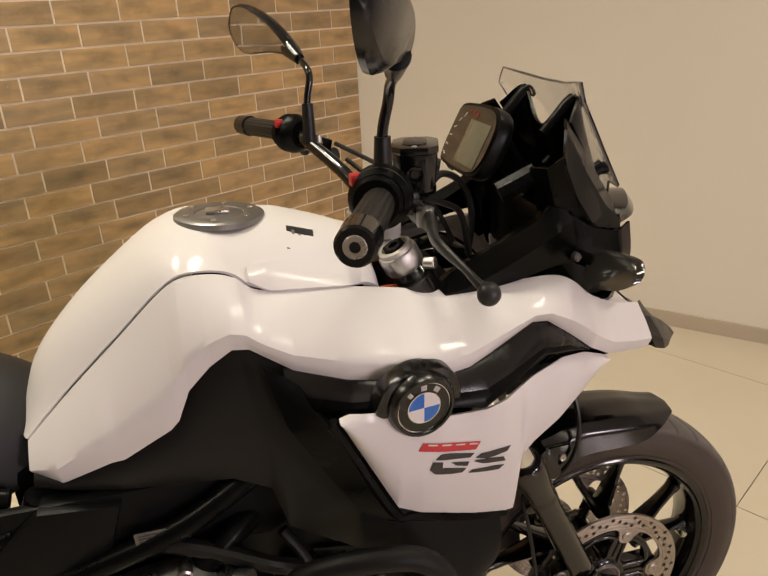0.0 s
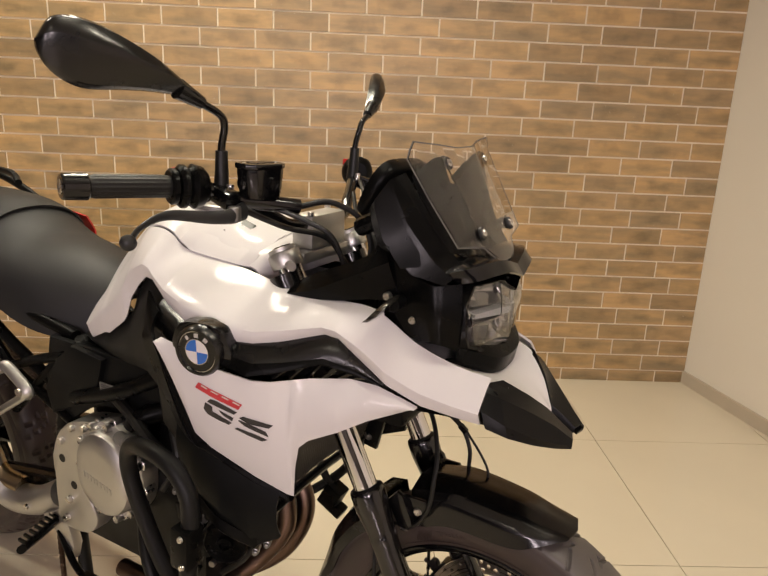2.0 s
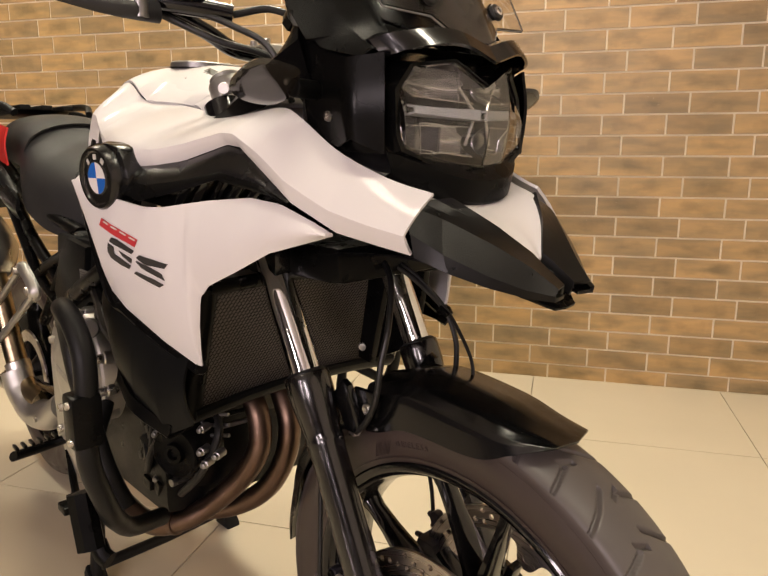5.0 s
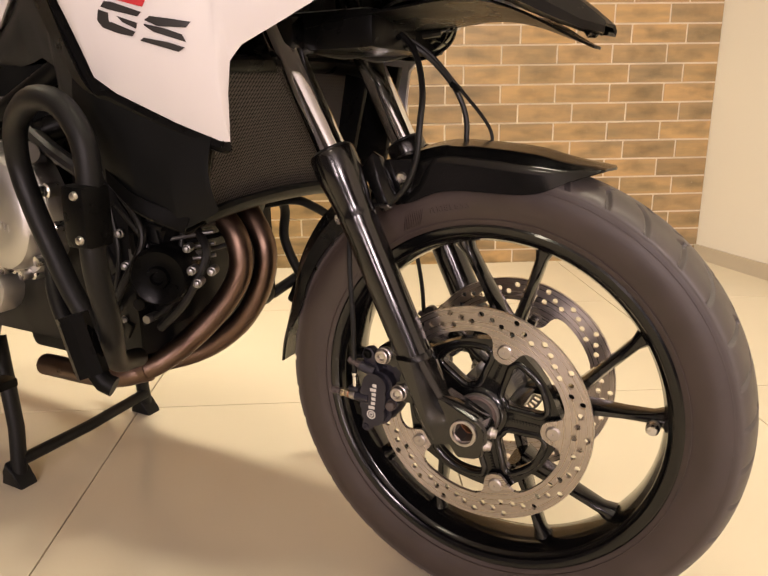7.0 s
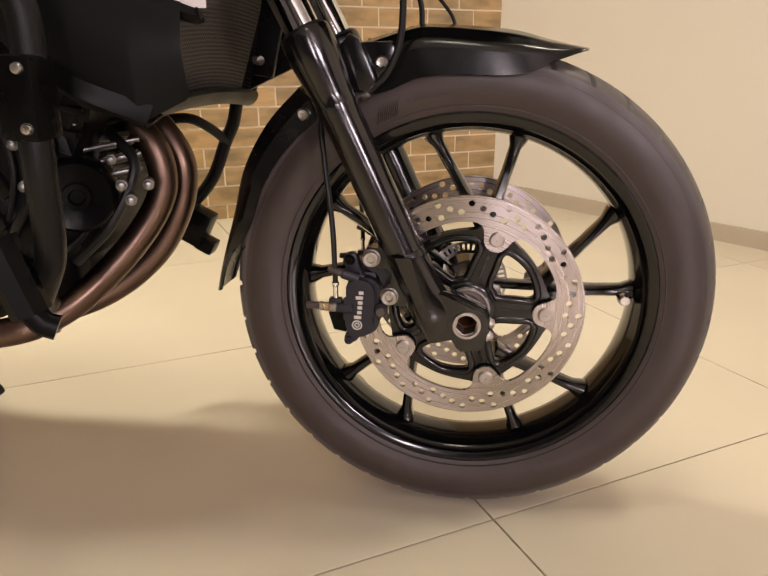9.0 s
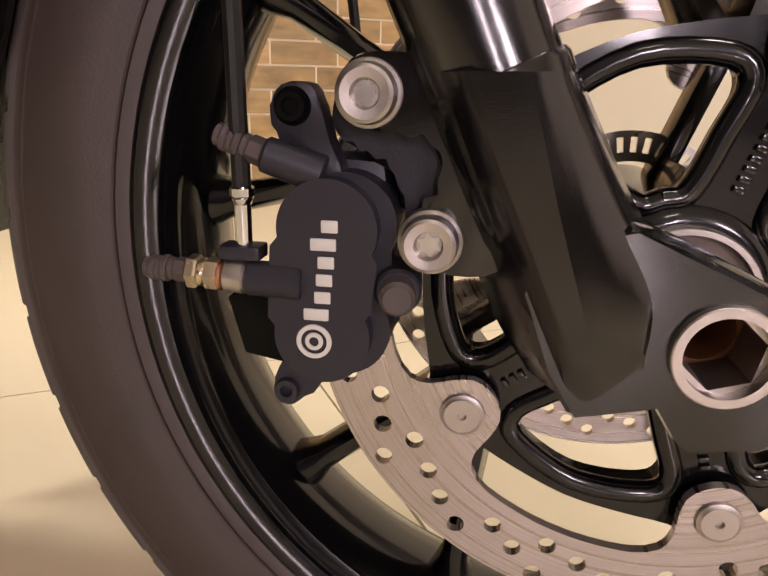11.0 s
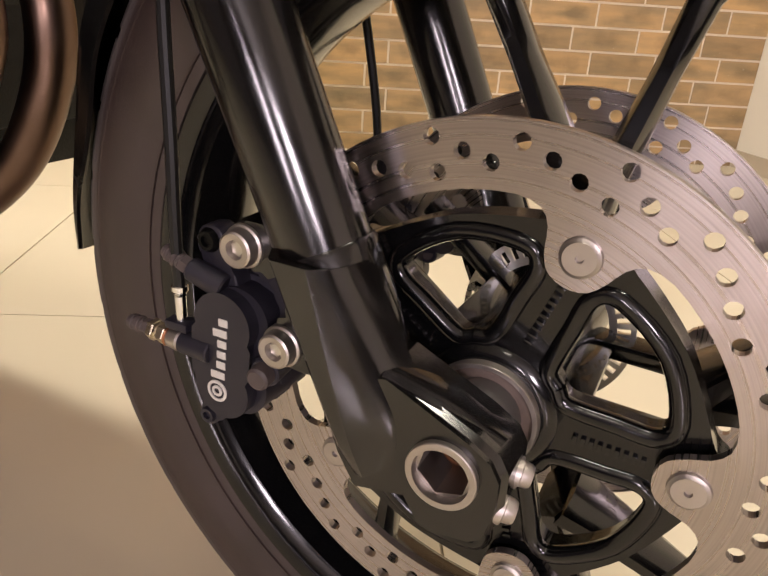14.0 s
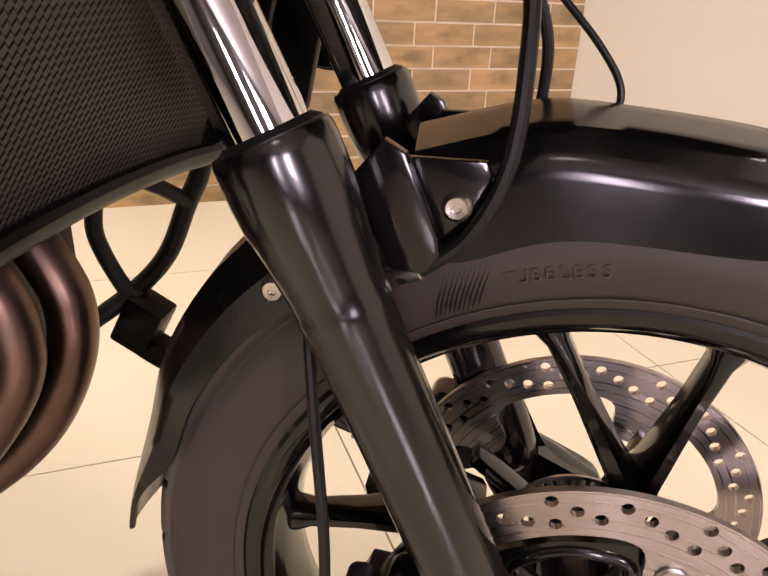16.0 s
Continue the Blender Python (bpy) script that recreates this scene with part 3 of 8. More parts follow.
# hub: a five-armed star with webs across to the far side
ARM = [PHI + 72 * k for k in range(5)]


def window_loop(a):
    return smooth_loop([polar(r, a + 36 + d) for r, d in ((0.042, 0), (0.044, -13), (0.066, -22), (0.084, -25), (0.0925, -19), (0.0955, 0), (0.0925, 19), (0.084, 25), (0.066, 22), (0.044, 13))], 4)


def star(y0, y1):
    outer = []
    for a in ARM:
        outer += [polar(r, a + d) for r, d in ((0.1055, -36), (0.106, -22), (0.110, -10), (0.117, -6), (0.1185, 0), (0.117, 6), (0.110, 10), (0.106, 22))]
    return holed(bmesh.new(), smooth_loop(outer, 3), [window_loop(a) for a in ARM] + [circle(0, 0, 0.022, 24)], y0, y1, WHEEL)


def window_frame(a, y):
    """The rounded rim of one window of the hub."""
    loop = [WHEEL @ Vector((x, y, z)) for x, z in window_loop(a)]
    c = sum(loop, Vector()) / len(loop)
    loop = [c + (p - c) * 1.07 for p in loop]
    return sweep(bmesh.new(), loop + [loop[0]], 0.0052, 12)


bm = star(-0.0715, -0.055)
hub = part("hub", bm, M_BLACK, rim)
for a in ARM:
    part("window_rim", window_frame(a, -0.0695), M_BLACK, rim)
bm = bmesh.new()
lathe(bm, [(0.02, -0.0745), (0.031, -0.0765), (0.0345, -0.0758), (0.0378, -0.0725), (0.036, -0.05), (0.032, 0), (0.036, 0.05), (0.0378, 0.0725), (0.0345, 0.0758), (0.02, 0.0745)], 40, WHEEL, True)
for a in ARM:
    m = WHEEL @ pose(0, 0, 0, 0, -a, 0)
    box(bm, (0.03, -0.056, -0.006), (0.112, -0.034, 0.006), 0.003, m)
    box(bm, (0.03, 0.034, -0.006), (0.112, 0.056, 0.006), 0.003, m)
    box(bm, (0.03, -0.035, -0.004), (0.048, 0.035, 0.004), 0.002, m)
part("hub_barrel", bm, M_BLACK, rim)
for a in ARM:
    # raised letters on each arm stay as small bars
    bm = bmesh.new()
    m = WHEEL @ pose(0, 0, 0, 0, -a, 0)
    for k in range(9):
        box(bm, (0.046 + 0.0042 * k, -0.0735, -0.0022), (0.0485 + 0.0042 * k, -0.0714, 0.0022), 0.0004, m)
    part("raised_mark", bm, M_BLACK, rim)


def spoke(a0, r0, a1, r1):
    """A tapered spoke with a raised rib along its face."""
    p, q = Vector((*polar(r0, a0), 0)), Vector((*polar(r1, a1), 0))
    d = (q - p).normalized()
    n = Vector((-d.y, d.x, 0))
    bm = bmesh.new()
    rows = []
    for t, w, h in ((0, 0.011, 0.03), (0.15, 0.0085, 0.024), (0.6, 0.0068, 0.016), (0.88, 0.0075, 0.014), (1.0, 0.0135, 0.015)):
        c = p.lerp(q, t)
        rows.append([bm.verts.new(WHEEL @ Vector((c.x + n.x * s, y, c.y + n.y * s))) for s, y in ((-w, -h * 0.55), (-w * 0.45, -h), (w * 0.45, -h), (w, -h * 0.55), (w, h * 0.55), (w * 0.45, h), (-w * 0.45, h), (-w, h * 0.55))])
    for A, B in zip(rows, rows[1:]):
        for k in range(8):
            bm.faces.new((A[k], A[(k + 1) % 8], B[(k + 1) % 8], B[k]))
    bm.faces.new(rows[0])
    bm.faces.new(rows[-1][::-1])
    return bm


for k in range(5):
    f0 = 75.0 + 72 * k
    part("spoke", spoke(f0 + 0.5, 0.098, f0 - 0.5, 0.2275), M_BLACK, rim, angle=50)
    part("spoke", spoke(f0 + 4.5, 0.100, f0 + 28.5, 0.2275), M_BLACK, rim, angle=50)
bm = lathe(bmesh.new(), [(0, -0.012), (0.006, -0.012), (0.0085, -0.008), (0.009, 0), (0.0085, 0.008), (0.006, 0.012), (0, 0.012)], 20, WHEEL @ pose(0.214, -0.017, 0.002))
part("valve_nut", bm, M_STEEL, rim, "bright metal valve nut on a spoke end")

# toothed speed ring on the far side
slots = []
for k in range(44):
    a = 360 / 44 * k
    slots.append([polar(0.047, a - 2.2), polar(0.047, a + 2.2), polar(0.0555, a + 2.0), polar(0.0555, a - 2.0)])
part("speed_ring", holed(bmesh.new(), circle(0, 0, 0.059, 88), slots + [circle(0, 0, 0.042, 44)], 0.049, 0.0515, WHEEL), M_STEEL, rim, "slotted bright metal speed sensor ring", angle=20)


# ---- brake discs ----
def disc_mesh(y0, y1):
    inner = []
    for a in ARM:
        inner += [polar(r, a + d) for r, d in ((0.1195, -36), (0.1195, -28), (0.1195, -19), (0.1165, -13), (0.109, -10.2), (0.0995, -9.2), (0.0905, -7), (0.0865, -2.5), (0.0865, 2.5), (0.0905, 7), (0.0995, 9.2), (0.109, 10.2), (0.1165, 13), (0.1195, 19), (0.1195, 28))]
    holes = []
    for k in range(10):
        b = 70.6 - 36 * k
        for r, d in ((0.1452, 0), (0.1283, 0), (0.1372, -5.8), (0.132, -11.6), (0.1428, -17.2), (0.1374, -23.2), (0.1322, -29)):
            holes.append(circle(*polar(r, b + d), 0.0042, 12))
    for a in ARM:
        holes.append(circle(*polar(0.1025, a), 0.006, 12))
    return holed(bmesh.new(), circle(0, 0, 0.1525, 144), [smooth_loop(inner, 2)] + holes, y0, y1, WHEEL)


for s in (-1, 1):
    disc = part("brake_disc", disc_mesh(min(s * 0.076, s * 0.081), max(s * 0.076, s * 0.081)), M_DISC, bike, "drilled steel brake disc with worn rings", angle=25)
    for a in ARM:
        x, z = polar(0.1025, a)
        m = WHEEL @ pose(x, s * 0.081, z) @ (Matrix() if s < 0 else pose(0, 0, 0, 0, 0, 180))
        bm = lathe(bmesh.new(), [(0, -0.0012), (0.0016, -0.0012), (0.002, -0.003), (0.0078, -0.003), (0.0084, -0.0024), (0.0096, -0.0018), (0.0101, 0.0), (0.0101, 0.004), (0, 0.004)], 28, m)
        part("disc_bolt", bm, M_BOLT, disc)

# ---- fork ----
FORK_Y = 0.108


def fork_at(z):
    return -0.068 - (z - 0.414) * 0.504


def fork_leg(s):
    y = s * FORK_Y
    P = lambda z: Vector((fork_at(z), y, z))
    ax = (P(1.0) - P(0.4)).normalized()
    low = Vector((-0.456, 0, 1)).normalized()
    m2 = Matrix.Translation((-0.0743, y, 0.40)) @ Vector((0, 1, 0)).rotation_difference(low).to_matrix().to_4x4()
    m = Matrix.Translation(P(0.40)) @ Vector((0, 1, 0)).rotation_difference(ax).to_matrix().to_4x4()
    h = lambda z: (z - 0.40) / ax.z
    bm = lathe(bmesh.new(), [(0, h(0.375)), (0.0243, h(0.376)), (0.0243, h(0.45)), (0.0243, h(0.52)), (0.0243, h(0.572)), (0.0249, h(0.58)), (0.0256, h(0.588)), (0.0256, h(0.592)), (0.0251, h(0.594)),
        (0.0256, h(0.602)), (0.0285, h(0.626)), (0.0302, h(0.638)), (0.0308, h(0.648)), (0.0308, h(0.663)), (0.0303, h(0.668)), (0.029, h(0.6705)), (0.0225, h(0.6712)), (0, h(0.6712))], 56, m2)
    leg = part("fork_leg", bm, M_FORK, bike, "black cast lower fork leg")
    bm = lathe(bmesh.new(), [(0.0216, h(0.668)), (0.0268, h(0.671)), (0.0272, h(0.676)), (0.0225, h(0.679)), (0.0216, h(0.679))], 32, m, True)
    part("dust_seal", bm, M_RUBBER, leg)
    bm = lathe(bmesh.new(), [(0, h(0.645)), (0.0213, h(0.645)), (0.0213, h(0.86)), (0, h(0.86))], 40, m)
    part("fork_tube", bm, M_CHROME, leg, "polished chrome upper fork tube")
    bm = lathe(bmesh.new(), [(0, h(0.84)), (0.027, h(0.84)), (0.027, h(1.03)), (0, h(1.03))], 32, m)
    part("fork_sleeve", bm, M_BLACK, leg)
    # foot: a flat outer panel with a sharp edge, the round leg that ends above the axle, and the axle block with its ridge
    hole = [circle(0, AX - 0.002, 0.0172, 36)]
    mf = Matrix.Translation((-0.0735, y, 0.40)) @ Vector((0, 1, 0)).rotation_difference(low).to_matrix().to_4x4()
    foot = lathe(bmesh.new(), [(0, h(0.341)), (0.008, h(0.3425)), (0.016, h(0.348)), (0.0222, h(0.357)), (0.0252, h(0.368)), (0.0257, h(0.38)), (0.0257, h(0.4125)), (0.0246, h(0.4145)), (0, h(0.4145))], 48, mf)
    rows = [[(-0.113, -0.100, 0.4145), (-0.0925, -0.1380, 0.4151), (-0.0897, -0.1405, 0.4152), (-0.0703, -0.1414, 0.4155), (-0.0680, -0.1404, 0.4155), (-0.0612, -0.1352, 0.4157), (-0.0565, -0.1270, 0.4159), (-0.0530, -0.112, 0.416)],
        [(-0.0935, -0.100, 0.369), (-0.0743, -0.1380, 0.3737), (-0.0715, -0.1405, 0.3745), (-0.0585, -0.1414, 0.3750), (-0.0562, -0.1404, 0.3755), (-0.0465, -0.1352, 0.3775), (-0.0390, -0.1270, 0.3795), (-0.0345, -0.112, 0.381)],
        [(-0.0745, -0.100, 0.326), (-0.0558, -0.1375, 0.3320), (-0.0530, -0.1400, 0.3330), (-0.0455, -0.1408, 0.3345), (-0.0432, -0.1398, 0.3355), (-0.0330, -0.1360, 0.3405), (-0.0240, -0.1300, 0.3470), (-0.0190, -0.114, 0.353)],
        [(-0.0600, -0.100, 0.304), (-0.0480, -0.1285, 0.3050), (-0.0450, -0.1310, 0.3065), (-0.0400, -0.1338, 0.3095), (-0.0380, -0.1335, 0.3105), (-0.0315, -0.1325, 0.3165), (-0.0235, -0.1305, 0.3230), (-0.0205, -0.114, 0.330)]]
    cross = [[Vector(r[0]), Vector(r[1]), Vector(r[2]), Vector(r[2]).lerp(Vector(r[3]), 0.5), Vector(r[3])] + catmull(r[4:], 4) for r in rows]
    flank = skin(bmesh.new(), [list(q) for q in zip(*[catmull(c, 7) for c in zip(*cross)])], 0.004)
    face = [(-0.066, 0.345), (-0.052, 0.3625), (-0.032, 0.3675), (-0.012, 0.3585), (0.010, 0.3485), (0.0215, 0.3415), (0.0265, 0.333), (0.0265, 0.318), (0.0222, 0.2990), (0.016, 0.2945), (-0.006, 0.2915), (-0.0105, 0.2945), (-0.0185, 0.3070), (-0.038, 0.3025), (-0.0455, 0.3010), (-0.056, 0.318)]
    block = holed(bmesh.new(), face, hole, -0.1318, -0.1285)
    cx, cz = -0.015, 0.327
    back = [(cx + (x - cx) * 1.06, cz + (z - cz) * 1.06) for x, z in face]
    holed(block, back, hole, -0.1245, -0.095)
    va, vb = [block.verts.new((x, -0.1285, z)) for x, z in face], [block.verts.new((x, -0.1245, z)) for x, z in back]
    for k in range(len(face)):
        block.faces.new((va[k], va[(k + 1) % len(face)], vb[(k + 1) % len(face)], vb[k]))
    # flange that runs from the ridge back to the hub side, open at the top
    ridge = loft(bmesh.new(), [[(-0.034, -0.1315, 0.3685), (-0.010, -0.127, 0.3590), (0.0215, -0.121, 0.3425)], [(-0.036, -0.121, 0.371), (-0.011, -0.117, 0.362), (0.0235, -0.113, 0.345)], [(-0.036, -0.097, 0.366), (-0.010, -0.097, 0.358), (0.025, -0.097, 0.342)]], 12, 4, True, 0.003)
    lug = plate(bmesh.new(), smooth_loop([(-0.121, 0.4215), (-0.1, 0.42), (-0.08, 0.41), (-0.07, 0.375), (-0.069, 0.352), (-0.08, 0.346), (-0.096, 0.3465), (-0.1085, 0.353), (-0.109, 0.363), (-0.1, 0.371), (-0.0935, 0.382), (-0.0955, 0.392), (-0.108, 0.3962), (-0.121, 0.3952), (-0.1325, 0.401), (-0.1335, 0.411), (-0.129, 0.419)], 3), -0.1172, -0.092, 0.003)
    part("caliper_lug", mirrored(lug) if s > 0 else lug, M_FORK, leg)
    for name, bm in (("axle_block", block), ("foot_panel", flank), ("foot_ridge", ridge)):
        part(name, mirrored(bm) if s > 0 else bm, M_FORK, leg, angle=26 if name == "foot_panel" else 30)
    part("fork_foot", foot, M_FORK, leg, angle=40)
    bm = ring(bmesh.new(), (0, s * 0.085, AX - 0.002), (0, s * 0.1355, AX - 0.002), 0.0178, 0.0142, 40)
    part("axle_end", bm, M_BOLT, leg, "bright threaded hollow wheel axle end")
    hexa = holed(bmesh.new(), circle(0, AX - 0.002, 0.0144, 36), [circle(0, AX - 0.002, 0.0139, 6, 0.3)], min(s * 0.108, s * 0.130), max(s * 0.108, s * 0.130))
    part("axle_hexagon", hexa, M_BOLT, leg)
    part("axle_bore", ring(bmesh.new(), (0, s * 0.02, AX - 0.002), (0, s * 0.106, AX - 0.002), 0.0144, 0.012, 24), M_RUST, leg, "rusty inside of the hollow axle")
    for x, dy, z in ((0.0265, 0.119, 0.3105), (0.0285, 0.104, 0.3215)):
        mp = Matrix.Translation((x, s * dy, z)) @ Vector((0, 1, 0)).rotation_difference(Vector((0.94, -s * 0.2, -0.2))).to_matrix().to_4x4()
        part("pinch_bolt", lathe(bmesh.new(), [(0, 0.004), (0.0026, 0.004), (0.003, 0.0066), (0.0052, 0.0068), (0.0062, 0.0052), (0.0066, 0.0015), (0.0082, 0.0008), (0.0082, -0.004), (0, -0.004)], 20, mp), M_BOLT, leg, "bright pinch bolt")
    part("spacer", ring(bmesh.new(), (0, s * 0.072, AX), (0, s * 0.1, AX), 0.0205, 0.016, 36), M_CAP, leg)
    part("dust_cover", lathe(bmesh.new(), [(0.018, s * 0.0775), (0.0275, s * 0.0775), (0.0275, s * 0.070), (0.018, s * 0.070)], 40, WHEEL, True), M_DUST, leg, "dusty brown-grey wheel seal")
    part("seal_ring", lathe(bmesh.new(), [(0.0275, s * 0.0815), (0.0298, s * 0.0815), (0.0304, s * 0.0805), (0.0304, s * 0.070), (0.0275, s * 0.070)], 48, WHEEL, True), M_BOLT, leg, "thin bright ring round the wheel seal")
    return leg


M_DUST = mat("dusty_seal", (0.16, 0.12, 0.1), 0.6, vary=0.35, vscale=90, bump=0.2, bscale=500)
M_RUST = mat("rusty_steel", (0.22, 0.09, 0.035), 0.7, metal=0.3, vary=0.5, vscale=60, bump=0.4, bscale=300)
for side in (-1, 1):
    fork_leg(side)

# ---- brake calipers ----
M_BOOT = mat("aged_boot_rubber", (0.075, 0.058, 0.056), 0.5, bump=0.1, bscale=700, vary=0.2, vscale=60)
M_COPPER = mat("copper_washer", (0.6, 0.3, 0.17), 0.35, metal=1.0)
M_CAL = mat("caliper_anodised", (0.026, 0.024, 0.034), 0.4, metal=0.3, bump=0.1, bscale=900, rvary=0.06, vscale=40)
M_BRASS = mat("brass_fitting", (0.66, 0.58, 0.42), 0.3, metal=1.0, rvary=0.1, vscale=80)
M_PRINT = mat("printed_silver", (0.62, 0.6, 0.56), 0.5)


def caliper(s):
    def out(bm):
        return mirrored(bm) if s > 0 else bm
    two = [polar(0.0186, a, -0.1365, 0.3605) for a in range(-35, 200, 9)] + [polar(0.0183, a, -0.1385, 0.3195) for a in range(160, 395, 9)]
    bm = plate(bmesh.new(), two, -0.1207, -0.095, 0.0035, seg=3)
    body = part("brake_caliper", out(bm), M_CAL, bike, "black two-piston brake caliper with printed maker's mark", angle=30)
    two = [polar(0.0196, a, -0.1315, 0.3610) for a in range(-35, 200, 9)] + [polar(0.0188, a, -0.1325, 0.3205) for a in range(160, 395, 9)]
    part("rear_half", out(plate(bmesh.new(), two, -0.1125, -0.088, 0.002, seg=2)), M_CAL, body)
    # carrier behind the pistons, bolted to the fork
    bm = plate(bmesh.new(), smooth_loop([(-0.138, 0.396), (-0.137, 0.406), (-0.130, 0.416), (-0.11, 0.421), (-0.098, 0.41), (-0.100, 0.395), (-0.092, 0.372), (-0.086, 0.352), (-0.096, 0.344), (-0.108, 0.350), (-0.110, 0.366), (-0.1125, 0.380), (-0.121, 0.3865), (-0.131, 0.389)], 3), -0.104, -0.09, 0.002)
    part("carrier", out(bm), M_CAL, body)
    part("carrier_web", out(plate(bmesh.new(), smooth_loop([(-0.128, 0.396), (-0.112, 0.394), (-0.1015, 0.383), (-0.1015, 0.368), (-0.112, 0.366), (-0.114, 0.38), (-0.125, 0.384)], 3), -0.100, -0.088, 0.001)), M_PLASTIC, body)
    bm = plate(bmesh.new(), [(-0.15, 0.386), (-0.118, 0.384), (-0.112, 0.32), (-0.12, 0.305), (-0.15, 0.3), (-0.160, 0.318), (-0.160, 0.36)], -0.1, -0.058, 0.006)
    part("bridge", out(bm), M_CAL, body)
    part("pad_cover", out(plate(bmesh.new(), [(-0.183, 0.326), (-0.1765, 0.302), (-0.160, 0.299), (-0.150, 0.312), (-0.150, 0.338), (-0.166, 0.336)], -0.101, -0.066, 0.002)), M_PLASTIC, body)
    bm = plate(bmesh.new(), smooth_loop([(-0.1595, 0.3965), (-0.1585, 0.4065), (-0.1545, 0.4105), (-0.1485, 0.4115), (-0.1425, 0.4085), (-0.1375, 0.391), (-0.1325, 0.379), (-0.142, 0.376), (-0.1545, 0.3915)], 3), -0.1105, -0.097, 0.0018)
    part("ear", out(bm), M_CAL, body)
    bm = plate(bmesh.new(), smooth_loop([(-0.1592, 0.2985), (-0.1592, 0.289), (-0.152, 0.2868), (-0.1445, 0.2945), (-0.134, 0.305), (-0.15, 0.313)], 3), -0.1145, -0.1, 0.0018)
    part("lug", out(bm), M_CAL, body)
    bm = lathe(bmesh.new(), [(0, -0.0012), (0.0028, -0.0012), (0.0032, -0.0032), (0.0052, -0.0032), (0.0066, -0.0012), (0.007, 0)], 22, pose(-0.151, -0.1105, 0.403))
    part("ear_pin", out(bm), M_PLASTIC, body)
    bm = lathe(bmesh.new(), [(0.0026, 0.004), (0.0026, -0.0025), (0.0046, -0.0025), (0.0052, 0.0), (0.0052, 0.004)], 18, pose(-0.154, -0.1145, 0.294), True)
    part("eyelet", out(bm), M_CAL, body)
    for x, z in ((-0.1222, 0.408), (-0.0993, 0.3578)):
        bm = lathe(bmesh.new(), [(0.0, -0.0052), (0.0044, -0.0052), (0.0052, -0.0088), (0.0084, -0.0092), (0.0096, -0.0084), (0.0102, -0.0045), (0.0104, -0.0028), (0.0116, -0.002), (0.0119, 0.0), (0.0119, 0.004), (0, 0.004)], 32, pose(x, -0.1168, z))
        bolt = part("caliper_bolt", out(bm), M_BOLT, body, "bright flanged caliper bolt with a star recess")
        lobes = [polar(0.0046 if k % 2 else 0.0030, 30 * k + 8, x, z) for k in range(12)]
        part("star_recess", out(plate(bmesh.new(), smooth_loop(lobes, 3), -0.1226, -0.1216, 0.0)), M_STEEL, bolt)
    bm = cyl(bmesh.new(), (-0.1095, -0.127, 0.338), (-0.112, -0.1, 0.339), 0.0066, 0.0072, seg=24, bevel=0.0015)
    part("slide_pin", out(bm), M_BOOT, body, "brown-grey rubber pin boot")
    part("pin_collar", out(cyl(bmesh.new(), (-0.1103, -0.1185, 0.3384), (-0.112, -0.1, 0.339), 0.0088, seg=24)), M_CAL, body)
    bm = cyl(bmesh.new(), (-0.139, -0.113, 0.3790), (-0.1605, -0.116, 0.3866), 0.0074, 0.0066, 22, 0.001)
    part("bleed_boss", out(bm), M_CAL, body)
    d = Vector((-0.0165, 0.0005, 0.0062)).normalized()
    q = Vector((-0.160, -0.116, 0.3864))
    part("bleed_nut", out(cyl(bmesh.new(), q, q + d * 0.006, 0.0052, seg=6)), M_BOOT, body)
    bm = bmesh.new()
    for k, r in enumerate((0.0046, 0.0054, 0.0048, 0.0052, 0.0042)):
        cyl(bm, q + d * (0.006 + 0.0026 * k), q + d * (0.0087 + 0.0026 * k), r, seg=18)
    part("bleed_cap", out(bm), M_BOOT, body, "brown-grey rubber bleed cap")
    bm = cyl(bmesh.new(), (-0.169, -0.116, 0.3735), (-0.169, -0.116, 0.352), 0.0032, seg=18)
    cyl(bm, (-0.169, -0.116, 0.3745), (-0.169, -0.116, 0.3705), 0.0047, seg=18)
    cyl(bm, (-0.169, -0.116, 0.3705), (-0.169, -0.116, 0.3675), 0.0042, 0.0032, seg=18)
    part("hose_ferrule", out(bm), M_CHROME, body, "bright hose ferrule")
    bm = box(bmesh.new(), (-0.1775, -0.1215, 0.3475), (-0.1615, -0.110, 0.3530), 0.0014)
    part("hose_clip", out(bm), M_CAL, body)
    bm = cyl(bmesh.new(), (-0.146, -0.118, 0.3398), (-0.1672, -0.118, 0.3406), 0.0068, seg=24, bevel=0.0008)
    part("inlet", out(bm), M_CAL, body)
    part("inlet_collar", out(cyl(bmesh.new(), (-0.1672, -0.118, 0.3406), (-0.1765, -0.118, 0.3411), 0.0066, 0.0062, seg=24, bevel=0.0012)), M_BOLT, body)
    bm = ring(bmesh.new(), (-0.1765, -0.118, 0.3411), (-0.1782, -0.118, 0.3412), 0.0063, 0.002, 24)
    part("copper_washer", out(bm), M_COPPER, body, "copper washer")
    bm = cyl(bmesh.new(), (-0.1782, -0.118, 0.3412), (-0.1838, -0.118, 0.3415), 0.0062, seg=6)
    cyl(bm, (-0.1838, -0.118, 0.3415), (-0.1862, -0.118, 0.3417), 0.0056, seg=24)
    cyl(bm, (-0.1862, -0.118, 0.3417), (-0.1908, -0.118, 0.3420), 0.0066, seg=6)
    part("nipple", out(bm), M_BRASS, body, "pale brass bleed nipple")
    bm = cyl(bmesh.new(), (-0.1908, -0.118, 0.3420), (-0.1958, -0.118, 0.3423), 0.0048, seg=6)
